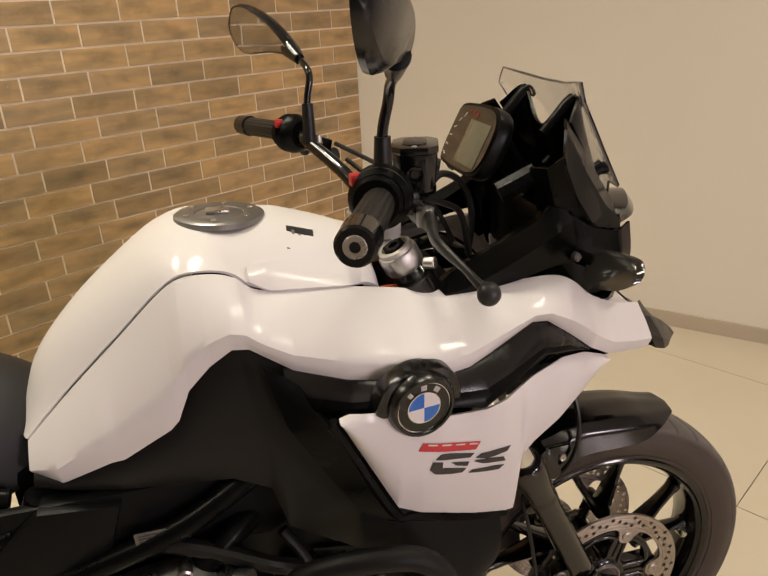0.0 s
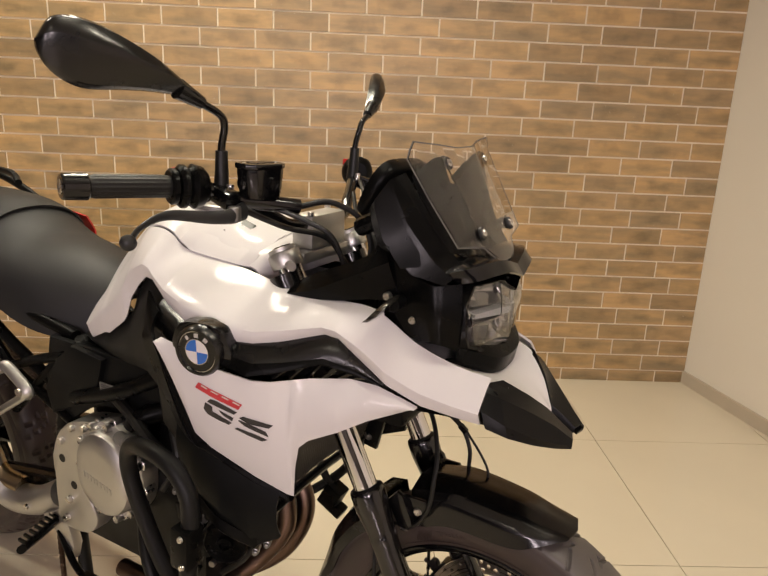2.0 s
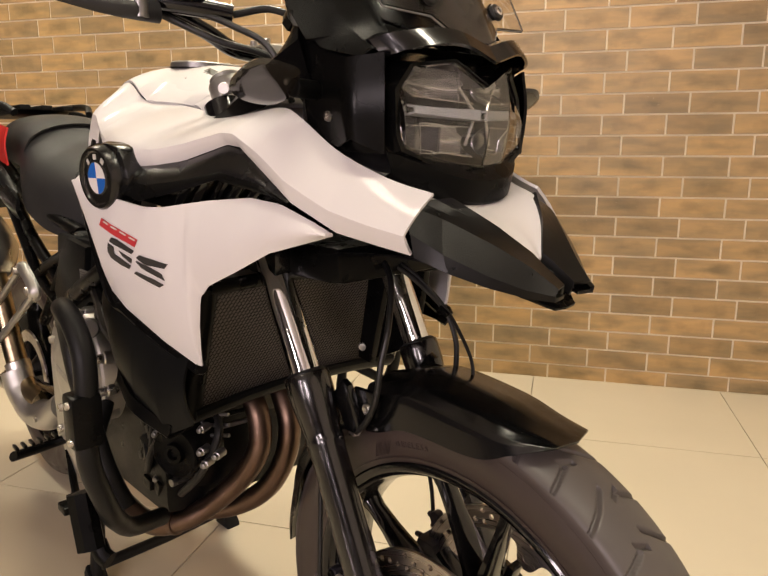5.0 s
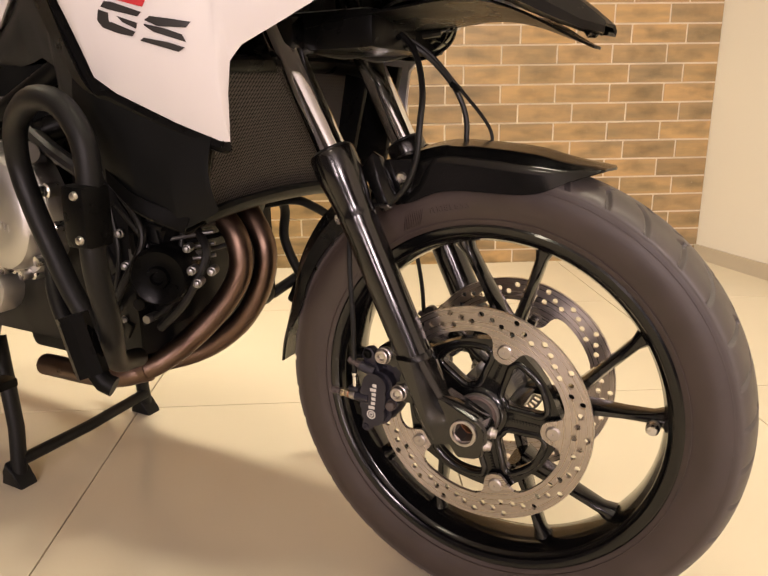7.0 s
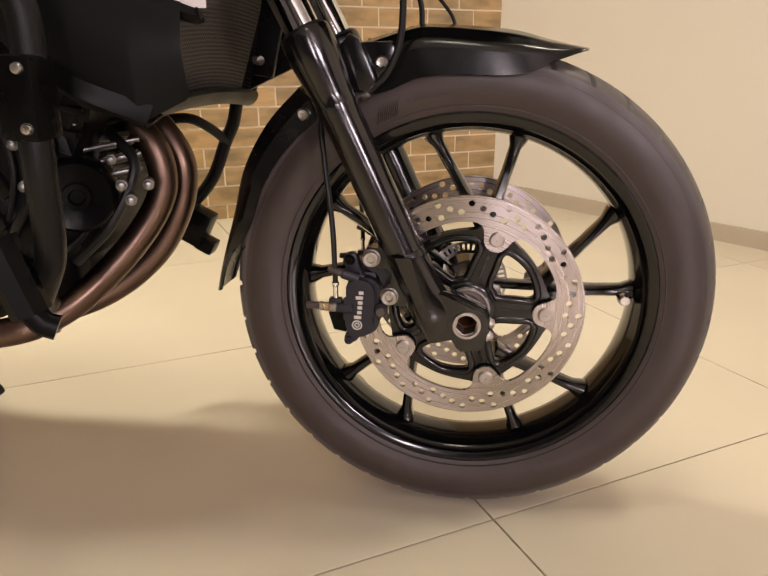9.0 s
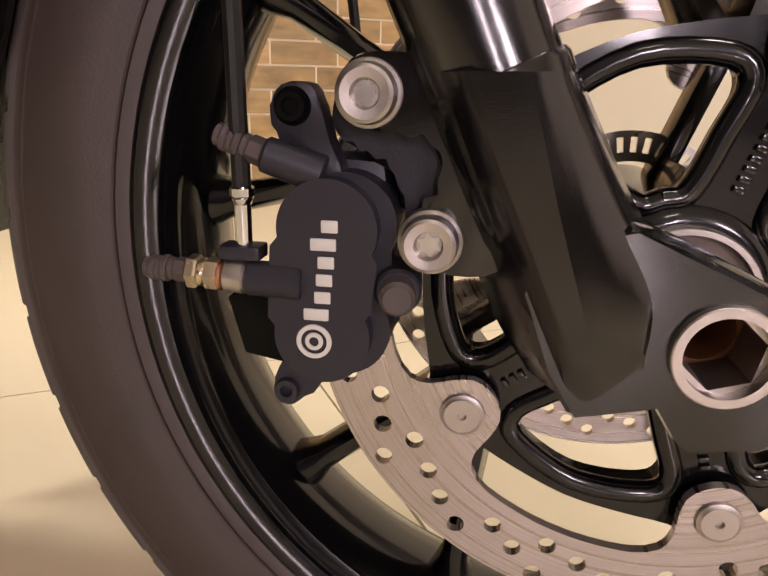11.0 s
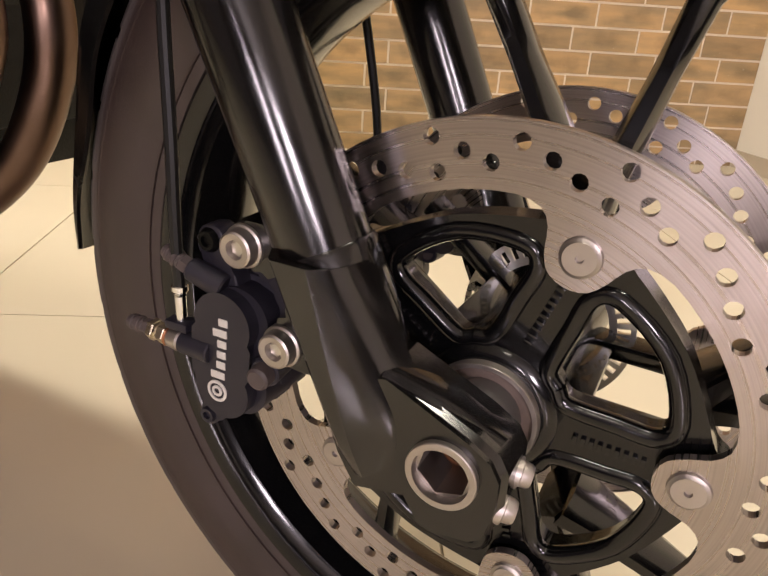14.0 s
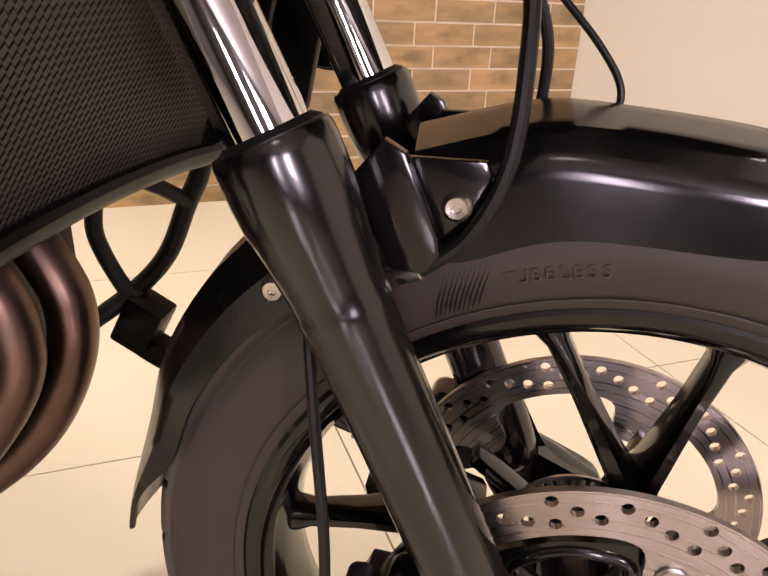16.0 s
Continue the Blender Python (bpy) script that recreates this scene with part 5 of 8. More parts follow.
# dark covers under the tank and beside the radiator
cov_top = [(x, y + 0.02, z + 0.012) for x, y, z in side_low[:14]] + [(-0.36, -0.225, 0.96)]
cov_bot = [(-0.93, -0.10, 0.80), (-0.875, -0.12, 0.80), (-0.794, -0.14, 0.79), (-0.70, -0.16, 0.80), (-0.655, -0.175, 0.806), (-0.607, -0.19, 0.79), (-0.59, -0.2, 0.73), (-0.498, -0.225, 0.686), (-0.40, -0.235, 0.66), (-0.36, -0.23, 0.65)]
pair("tank_side_cover", lambda: panel(cov_bot, cov_top, -0.91, -0.40, 40, 8, 1.0, 0.016), M_COVER, bike, "dark grey plastic cover below the tank")
pair("cover_fold", lambda: loft(bmesh.new(), [[(-0.60, -0.21, 0.985), (-0.585, -0.235, 0.93), (-0.57, -0.25, 0.90), (-0.49, -0.25, 0.76), (-0.44, -0.245, 0.74)], [(-0.56, -0.225, 0.96), (-0.55, -0.25, 0.94), (-0.53, -0.264, 0.915), (-0.465, -0.262, 0.765), (-0.42, -0.25, 0.75)]], 24, 3, False, 0.006), M_PLASTIC, bike)
shr_top = [(-0.50, -0.24, 0.80), (-0.45, -0.25, 0.775), (-0.34, -0.232, 0.72), (-0.27, -0.216, 0.698), (-0.262, -0.214, 0.70)]
shr_bot = [(-0.50, -0.24, 0.68), (-0.46, -0.25, 0.64), (-0.40, -0.25, 0.598), (-0.345, -0.24, 0.582), (-0.30, -0.225, 0.605), (-0.275, -0.21, 0.64), (-0.262, -0.205, 0.65)]
part("radiator_shroud", panel(shr_bot, shr_top, -0.5, -0.296, 30, 8, 1.0, 0.014), M_GREY, bike, "dark plastic radiator shroud")
part("radiator_shroud", flip(panel([(x, y, max(z, 0.665)) for x, y, z in shr_bot], shr_top, -0.5, -0.262, 30, 8, 1.0, 0.014)), M_GREY, bike, "dark plastic radiator shroud")
part("shroud_scoop", loft(bmesh.new(), [[(-0.45, -0.258, 0.66), (-0.40, -0.262, 0.63), (-0.33, -0.24, 0.60)], [(-0.44, -0.262, 0.636), (-0.395, -0.262, 0.604), (-0.34, -0.24, 0.578)], [(-0.43, -0.225, 0.63), (-0.39, -0.22, 0.60), (-0.34, -0.20, 0.585)]], 16, 4, True, 0.004), M_PLASTIC, bike)

# beak
BK = 0.014
mid = [(-0.20, BK, 0.94), (-0.11, BK, 0.926), (-0.05, BK, 0.912), (0.01, BK, 0.894), (0.045, BK, 0.875), (0.073, BK, 0.8485)]
in_r = [(-0.155, -0.13, 0.985), (-0.11, -0.115, 0.955), (-0.05, -0.098, 0.926), (0.010, -0.070, 0.909), (0.044, -0.032, 0.882), (0.070, 0.007, 0.8505)]
bm = loft(bmesh.new(), [in_r, [((a[0] + b[0]) / 2, (a[1] + b[1]) / 2, (a[2] + b[2]) / 2 - 0.003) for a, b in zip(in_r, mid)], mid,
    [((a[0] + b[0]) / 2, 2 * BK - (a[1] + b[1]) / 2, (a[2] + b[2]) / 2 - 0.003) for a, b in zip(in_r, mid)], [(x, 2 * BK - y, z) for x, y, z in in_r]], 30, 4, True, 0.004)
beak = part("beak", bm, M_WHITE, bike, "gloss white beak below the headlight")


def prong():
    """One tip of the beak, in flat facets with creases between them."""
    i = [(0.012, -0.066, 0.916), (0.045, -0.032, 0.887), (0.070, 0.005, 0.8545), (0.092, 0.003, 0.839), (0.112, 0.004, 0.825)]
    o = [(-0.024, -0.106, 0.911), (0.022, -0.088, 0.894), (0.062, -0.055, 0.868), (0.092, -0.032, 0.846), (0.1185, -0.018, 0.824)]
    c2 = [(0.000, -0.119, 0.880), (0.036, -0.106, 0.860), (0.070, -0.077, 0.839), (0.098, -0.048, 0.824), (0.120, -0.026, 0.8175)]
    lo = [(0.010, -0.124, 0.857), (0.040, -0.107, 0.842), (0.072, -0.076, 0.826), (0.098, -0.046, 0.815), (0.119, -0.024, 0.8105)]
    l2 = [(0.010, -0.085, 0.85), (0.04, -0.06, 0.835), (0.072, -0.03, 0.821), (0.096, -0.01, 0.814), (0.114, 0.0, 0.811)]
    cols = [resample([Vector(p) for p in c], 16) for c in (l2, lo, c2, o, i)]
    cols.append([p + Vector((-0.004, 0.004, -0.014)) for p in cols[-1]])
    return skin(bmesh.new(), [[a.lerp(b, g / 3) for a, b in zip(r, r[1:]) for g in range(3)] + [r[-1]] for r in zip(*cols)], 0.004)


part("beak_tip", prong(), M_BEAK, beak, "black textured plastic beak tip", angle=9)
far_tip = prong()
for v in far_tip.verts:
    v.co.y = 2 * BK - v.co.y
bmesh.ops.reverse_faces(far_tip, faces=far_tip.faces)
part("beak_tip", far_tip, M_BEAK, beak, "black textured plastic beak tip", angle=9)
bm = loft(bmesh.new(), [[(0.066, -0.016, 0.84), (0.068, BK, 0.842), (0.066, 0.024, 0.84)], [(0.084, -0.014, 0.836), (0.084, BK, 0.834), (0.084, 0.022, 0.836)], [(0.104, -0.018, 0.812), (0.098, BK, 0.812), (0.104, 0.026, 0.812)]], 8, 3, False, 0.006)
part("beak_bridge", bm, M_SATIN, beak)
bm = loft(bmesh.new(), [[(-0.25, -0.1, 0.83), (-0.12, -0.1, 0.845), (0.0, -0.09, 0.848), (0.105, 0.0, 0.798)], [(-0.25, BM, 0.82), (-0.12, BM, 0.835), (0.0, BM, 0.835), (0.108, BM, 0.798)], [(-0.25, 0.14, 0.83), (-0.12, 0.14, 0.845), (0.0, 0.13, 0.848), (0.105, 0.04, 0.798)]], 20, 4, True, 0.003)
part("beak_underside", bm, M_PLASTIC, beak)

bm = loft(bmesh.new(), [[(-0.07, -0.10, 0.985), (-0.03, -0.035, 0.956), (-0.022, BM, 0.95), (-0.03, 0.075, 0.956), (-0.07, 0.14, 0.985)], [(-0.055, -0.10, 0.966), (-0.012, -0.036, 0.938), (-0.004, BM, 0.932), (-0.012, 0.076, 0.938), (-0.055, 0.14, 0.966)],
    [(-0.06, -0.088, 0.94), (-0.016, -0.034, 0.913), (-0.010, BM, 0.905), (-0.016, 0.074, 0.913), (-0.06, 0.128, 0.94)], [(-0.11, -0.08, 0.92), (-0.05, -0.034, 0.89), (-0.045, BM, 0.885), (-0.05, 0.074, 0.89), (-0.11, 0.12, 0.92)]], 20, 3, False, 0.004)
part("chin", bm, M_PLASTIC, beak, "black plastic chin below the headlight")

# ---- headlight and cowl ----
LENS = [(-0.047, -0.067, 1.056), (-0.020, -0.028, 1.061), (-0.013, BM, 1.037), (-0.020, 0.068, 1.061), (-0.047, 0.107, 1.056), (-0.050, 0.127, 1.030), (-0.046, 0.1295, 0.985), (-0.042, 0.126, 0.968), (-0.026, 0.07, 0.946), (-0.020, BM, 0.937), (-0.026, -0.03, 0.946), (-0.042, -0.086, 0.968), (-0.046, -0.0895, 0.985), (-0.050, -0.087, 1.030)]


def ringed(loop, scale, dx, dz=0.0):
    c = Vector((-0.03, BM, 1.008))
    return [c + Vector(((Vector(p) - c).x * scale + dx, (Vector(p) - c).y * scale, (Vector(p) - c).z * scale + dz)) for p in loop]


LOOP = [tuple(Vector(a).lerp(Vector(b), k / 4)) for a, b in zip(LENS, LENS[1:] + LENS[:1]) for k in range(4)]
n = len(LOOP)
LENS_TOP = [(-0.0892, -0.0465, 1.0), (-0.087, -0.050, 1.030), (-0.067, -0.047, 1.056), (-0.028, -0.020, 1.061), (BM, -0.013, 1.037)]    # y, x, z
LENS_LOW = [(-0.0892, -0.0465, 0.995), (-0.0865, -0.0425, 0.968), (-0.03, -0.026, 0.946), (BM, -0.020, 0.937)]


def lens_half(s):
    """One half of the lens: straight from the upper to the lower edge, with a fold in the middle of the bike."""
    ys = sorted({p[0] for p in LENS_TOP + LENS_LOW} | {-0.0892 + (BM + 0.0892) * k / 12 for k in range(13)})
    at = lambda pts, y: [float(np.interp(y, [p[0] for p in pts], [p[c] for p in pts])) for c in (1, 2)]
    grid = []
    for y in ys:
        (xt, zt), (xl, zl) = at(LENS_TOP, y), at(LENS_LOW, y)
        grid.append([Vector((xt + (xl - xt) * k / 8 + 0.010 * math.sin(math.pi * k / 8), y if s < 0 else 2 * BM - y, zt + (zl - zt) * k / 8)) for k in range(9)])
    return grid


bm = skin(bmesh.new(), lens_half(-1) + lens_half(1)[::-1][1:], 0.003)
lens = part("headlight_lens", bm, M_GLASS, bike, "clear headlight lens with a fold down the middle", angle=14)
lens.visible_shadow = False
bm = bmesh.new()
rows = [ringed(LOOP, s, dx) for s, dx in ((0.985, -0.006), (1.0, -0.016), (0.98, -0.06), (0.7, -0.09))]
vs = [[bm.verts.new(p) for p in r] for r in rows]
for A, B in zip(vs, vs[1:]):
    for k in range(n):
        bm.faces.new((A[k], A[(k + 1) % n], B[(k + 1) % n], B[k]))
bm.faces.new(vs[-1])
part("reflector_tub", bm, M_TUB, lens, "grey inner headlight housing")
def reflector(s, z0, z1, deep):
    """One concave mirror of the headlight, wider at the middle of the bike."""
    rows = []
    for k in range(9):
        g = k / 8
        y = BM + s * (0.010 + 0.082 * g)
        row = []
        for j in range(9):
            h = j / 8
            z = z0 + (z1 - z0) * h + (0.006 * g if z0 > 1 else 0.010 * g * (1 - h))
            row.append(Vector((-0.024 - 0.022 * g - deep * 4 * h * (1 - h) * (0.35 + 0.65 * math.sin(math.pi * (0.15 + 0.75 * g))), y, z)))
        rows.append(row)
    return skin(bmesh.new(), rows, 0.0015)


for s in (-1, 1):
    part("reflector", reflector(s, 1.018, 1.052, 0.034), M_REFL, lens, "silver upper reflector", angle=50)
    part("reflector", reflector(s, 0.958, 0.994, 0.03), M_REFL, lens, "silver lower reflector", angle=50)
    a0, a1 = Vector((-0.016, BM + s * 0.006, 1.006)), Vector((-0.040, BM + s * 0.092, 1.010))
    up, back = Vector((0, 0, 0.006)), Vector((-0.02, 0, 0))
    part("light_blade", loft(bmesh.new(), [[a0 + back + up, a1 + back * 0.6 + up], [a0 + up, a1 + up * 0.6], [a0 - up, a1 - up * 0.6], [a0 + back - up, a1 + back * 0.6 - up]], 6, 2, False, 0.002, True), M_BOWL, lens, "pale light guide blade", angle=20)
    part("cell_wall", loft(bmesh.new(), [[(-0.028, BM + s * 0.062, 0.992), (-0.034, BM + s * 0.058, 0.962)], [(-0.060, BM + s * 0.060, 0.992), (-0.060, BM + s * 0.056, 0.962)]], 4, 2, False, 0.003, True), M_TUB, lens)
for s in (-1, 1):
    cell = [(-0.036, 0.088, 0.996), (-0.026, 0.062, 0.994), (-0.022, 0.036, 0.978), (-0.024, 0.034, 0.964), (-0.038, 0.084, 0.963)]
    cell = [(x, BM + s * y, z) for x, y, z in cell]
    part("cell_frame", sweep(bmesh.new(), cell + [cell[0]], 0.0011, 6), M_REFL, lens, "bright edge of the lower light cell")
    strut = [(-0.030, BM + s * 0.030, 1.036), (-0.022, BM + s * 0.010, 1.008), (-0.026, BM + s * 0.022, 0.972)]
    part("light_strut", sweep(bmesh.new(), strut, 0.0022, 6, 0.6), M_REFL, lens)
# surround
bm = bmesh.new()
rows = [ringed(LOOP, s, dx, dz) for s, dx, dz in ((1.0, -0.02, 0), (1.01, 0.003, 0), (1.07, 0.004, 0.0), (1.14, -0.02, 0.0), (1.2, -0.06, 0.005), (1.22, -0.12, 0.01))]
vs = [[bm.verts.new(p) for p in r] for r in rows]
for A, B in zip(vs, vs[1:]):
    for k in range(n):
        bm.faces.new((A[k], A[(k + 1) % n], B[(k + 1) % n], B[k]))
cowl = part("headlight_surround", bm, M_COWL, bike, "black plastic headlight surround", angle=50)
# brow over the light
def brow():
    return loft(bmesh.new(), [[(-0.06, -0.1, 1.064), (-0.03, -0.085, 1.072), (-0.004, -0.035, 1.079), (0.002, BM, 1.064)], [(-0.07, -0.112, 1.082), (-0.045, -0.092, 1.090), (-0.018, -0.036, 1.096), (-0.010, BM, 1.082)], [(-0.13, -0.11, 1.088), (-0.11, -0.09, 1.096), (-0.09, -0.035, 1.10), (-0.08, BM, 1.088)]], 16, 3, False, 0.004)


pair("brow", brow, M_BLACK, cowl)


def cowl_side():
    """The tall side wing of the instrument cowl, in three facets."""
    a = [(-0.158, -0.100, 1.222), (-0.118, -0.096, 1.165), (-0.082, -0.088, 1.115), (-0.055, -0.088, 1.08)]
    b = [(-0.170, -0.126, 1.212), (-0.136, -0.128, 1.15), (-0.098, -0.118, 1.1), (-0.066, -0.110, 1.073)]
    c = [(-0.183, -0.148, 1.182), (-0.165, -0.148, 1.134), (-0.122, -0.138, 1.077), (-0.074, -0.120, 1.064)]
    d = [(-0.20, -0.132, 1.165), (-0.186, -0.132, 1.115), (-0.128, -0.122, 1.066), (-0.076, -0.112, 1.058)]
    e = [(-0.21, -0.10, 1.16), (-0.195, -0.10, 1.10), (-0.135, -0.10, 1.055), (-0.08, -0.10, 1.052)]
    return loft(bmesh.new(), [a, b, c, d, e], 18, 3, False, 0.004, True)


def wing_panel():
    """A raised inlay on the wing."""
    b = [(-0.170, -0.130, 1.203), (-0.138, -0.132, 1.145), (-0.102, -0.122, 1.09)]
    c = [(-0.181, -0.150, 1.170), (-0.163, -0.152, 1.126), (-0.134, -0.147, 1.086)]
    return loft(bmesh.new(), [b, c], 12, 3, False, 0.005, True)


pair("wing_panel", wing_panel, M_COWL, cowl, "textured black inlay", 20)
pair("cowl_wing", cowl_side, M_COWL, cowl, "black plastic cowl wing", 20)
def cowl_cheek():
    return loft(bmesh.new(), [[(-0.05, -0.108, 1.068), (-0.046, -0.112, 1.02), (-0.05, -0.108, 0.962)], [(-0.083, -0.132, 1.064), (-0.08, -0.137, 1.02), (-0.079, -0.134, 0.978)], [(-0.125, -0.132, 1.075), (-0.12, -0.130, 1.015), (-0.11, -0.124, 0.97)], [(-0.165, -0.130, 1.11), (-0.155, -0.132, 1.02), (-0.14, -0.13, 0.985)], [(-0.19, -0.11, 1.09), (-0.19, -0.11, 1.0), (-0.18, -0.11, 0.98)]], 14, 3, False, 0.004)
pair("cowl_cheek", cowl_cheek, M_COWL, cowl, "", 60)
for x, y, z in ((-0.155, -0.147, 1.04), (-0.119, -0.128, 1.004)):
    pair("cowl_bolt", lambda x=x, y=y, z=z: lathe(bmesh.new(), [(0, -0.002), (0.0025, -0.002), (0.003, -0.0035), (0.0055, -0.0035), (0.0065, 0.0), (0.0065, 0.006), (0, 0.006)], 18, pose(x, y, z)), M_STEEL, cowl)


def arm():
    """A broad angular strut from the tank up to the instruments."""
    top = [(-0.35, -0.098, 1.010), (-0.31, -0.094, 1.033), (-0.235, -0.095, 1.068), (-0.190, -0.098, 1.100), (-0.180, -0.096, 1.150)]
    edge = [(-0.353, -0.122, 1.016), (-0.312, -0.122, 1.043), (-0.24, -0.123, 1.074), (-0.196, -0.124, 1.098), (-0.181, -0.122, 1.135)]
    fold = [(-0.346, -0.143, 1.010), (-0.30, -0.146, 1.022), (-0.24, -0.148, 1.050), (-0.195, -0.147, 1.072), (-0.160, -0.138, 1.09)]
    foot = [(-0.34, -0.140, 1.002), (-0.30, -0.143, 1.008), (-0.24, -0.143, 1.016), (-0.195, -0.140, 1.026), (-0.14, -0.132, 1.03)]
    return loft(bmesh.new(), [top, edge, fold, foot], 20, 2, False, 0.004)


pair("sensor_block", lambda: sweep(bmesh.new(), [(-0.245, -0.082, 1.125), (-0.215, -0.088, 1.14), (-0.195, -0.092, 1.15)], 0.016, 8, 0.9), M_PLASTIC, cowl, "black socket block")
pair("cowl_arm", arm, M_COWL, cowl, "black plastic arm between tank and cowl", 20)
part("cowl_core", box(bmesh.new(), (-0.17, -0.085, 0.985), (-0.085, 0.125, 1.09), 0.012), M_PLASTIC, cowl)

# wind screen: a flat middle with two swept-back sides
def screen_side(g):
    return (g[0], 2 * BM - g[1], g[2])
COLS = [[(-0.145, -0.106, 1.268), (-0.147, -0.121, 1.245), (-0.107, -0.109, 1.18), (-0.067, -0.095, 1.118)],
        [(-0.130, -0.062, 1.263), (-0.111, -0.058, 1.230), (-0.083, -0.049, 1.18), (-0.047, -0.040, 1.112)],
        [(-0.117, -0.012, 1.257), (-0.097, -0.011, 1.213), (-0.070, -0.010, 1.16), (-0.028, -0.009, 1.086)]]
COLS = [resample([Vector(p) for p in c], 12) for c in COLS]
COLS = COLS + [[Vector(screen_side(p)) for p in c] for c in reversed(COLS)]
COLS[-1] = [p + Vector((0.010, 0.012, 0)) for p in COLS[-1]]
rows = []
for i in range(13):
    row = []
    for A, B in zip(COLS, COLS[1:]):
        row += [A[i].lerp(B[i], k / 5) for k in range(5)]
    rows.append(row + [COLS[-1][i]])
screen = part("windscreen", skin(bmesh.new(), rows, 0.0035), M_GLASS, bike, "small clear windscreen with four bolts", angle=12)
rimline = [r[0] for r in rows] + rows[-1][1:-1] + [r[-1] for r in reversed(rows)] + rows[0][-2:0:-1]
part("screen_edge", sweep(bmesh.new(), rimline + [rimline[0]], 0.0014, 6), M_EDGE, screen, "pale polished edge")
screen.visible_shadow = False
for x, y, z in ((-0.116, -0.050, 1.236), (-0.055, -0.038, 1.134), (-0.116, 0.096, 1.236), (-0.055, 0.086, 1.134)):
    m = Matrix.Translation((x + 0.004, y, z)) @ Vector((0, -1, 0)).rotation_difference(Vector((0.9, 0, 0.42))).to_matrix().to_4x4()
    part("screen_washer", lathe(bmesh.new(), [(0.005, -0.0015), (0.0098, -0.0012), (0.0108, 0.001), (0.0108, 0.003), (0.005, 0.003)], 26, m, True), M_RUBBER, screen)
    bm = lathe(bmesh.new(), [(0, -0.0022), (0.0026, -0.0022), (0.003, -0.0045), (0.0048, -0.0048), (0.0062, -0.0036), (0.0066, -0.001), (0.0066, 0.003), (0, 0.003)], 22, m)
    part("screen_bolt", bm, M_CHROME, screen, "bright screen bolt")
    back = (-0.165, y, 1.195) if z > 1.2 else (x - 0.035, y, z - 0.02)
    part("screen_mount", sweep(bmesh.new(), [(x - 0.004, y, z), (x - 0.012, y, z - 0.003), back], lambda t: 0.0125 - 0.004 * t, 14, 0.8), M_PLASTIC, screen)
e1 = [(-0.149, -0.098, 1.216), (-0.117, -0.094, 1.165), (-0.082, -0.09, 1.11)]
e2 = [(-0.122, -0.062, 1.245), (-0.095, -0.052, 1.17), (-0.062, -0.044, 1.095)]
e3 = [(-0.132, BM, 1.196), (-0.105, BM, 1.14), (-0.065, BM, 1.085)]
bm = loft(bmesh.new(), [e1, e2, e3, [(x, 2 * BM - y, z) for x, y, z in e2], [(x, 2 * BM - y, z) for x, y, z in e1]], 16, 5, True, 0.004)
part("cowl_front", bm, M_COWL, cowl, "gloss black cowl face behind the screen")

# turn signals
def signal():
    ol = catmull([(-0.128, -0.160, 1.049), (-0.118, -0.19, 1.056), (-0.110, -0.228, 1.056), (-0.120, -0.247, 1.040), (-0.136, -0.236, 1.026), (-0.146, -0.20, 1.018), (-0.146, -0.165, 1.022)], 4, True)
    return dome(ol, (1, 0, 0.3), 0.010, 0.010, 5)
pair("turn_signal", signal, M_SIGNAL, cowl, "smoked turn signal")
pair("signal_stem", lambda: cyl(bmesh.new(), (-0.14, -0.13, 1.033), (-0.135, -0.166, 1.034), 0.011, seg=14), M_PLASTIC, cowl)

# instruments
im = Matrix.Translation((-0.240, 0.020, 1.178)) @ pose(0, 0, 0, 0, 27, 0)
OL = [(y * 1.12 - 0.004, z) for y, z in [(-0.072, -0.03), (-0.074, 0.02), (-0.06, 0.047), (-0.03, 0.056), (0.04, 0.052), (0.068, 0.046), (0.074, 0.03), (0.072, -0.036), (0.05, -0.05), (-0.045, -0.05)]]
ol = [im @ Vector((0, y, z)) for y, z in smooth_loop(OL, 3)]
dash = part("instrument_panel", dome(ol, im.to_3x3() @ Vector((1, 0, 0)), 0.016, 0.012, 4, 0.8), M_PLASTIC, bike, "black instrument panel with dial and display")
bm = bmesh.new()
plate(bm, smooth_loop([(y * 0.9, z * 0.88) for y, z in OL], 3), -0.0005, 0.0015, 0.0, im @ pose(-0.0135, 0, 0, 0, 0, 90))
part("dial_glass", bm, M_DIAL, dash, "dark dial face")
bm = box(bmesh.new(), (-0.0160, -0.064, -0.037), (-0.0150, 0.010, 0.028), 0.0004, im)
part("display", bm, M_LCD, dash, "grey green liquid crystal display")
for k in range(9):
    a = 70 + 17 * k
    y, z = polar(0.05, a, 0.012, -0.012)
    m = im @ Matrix.Translation((-0.0155, -y + 0.024, z)) @ pose(0, 0, 0, a - 90, 0, 0)
    part("dial_mark", box(bmesh.new(), (-0.0004, -0.0008, -0.004), (0.0004, 0.0008, 0.004), 0, m), M_PRINT if k > 2 else M_RED, dash)
part("dash_stay", sweep(bmesh.new(), [(-0.205, 0.012, 1.17), (-0.18, 0.012, 1.13), (-0.15, 0.012, 1.1)], 0.022, 10), M_PLASTIC, dash)

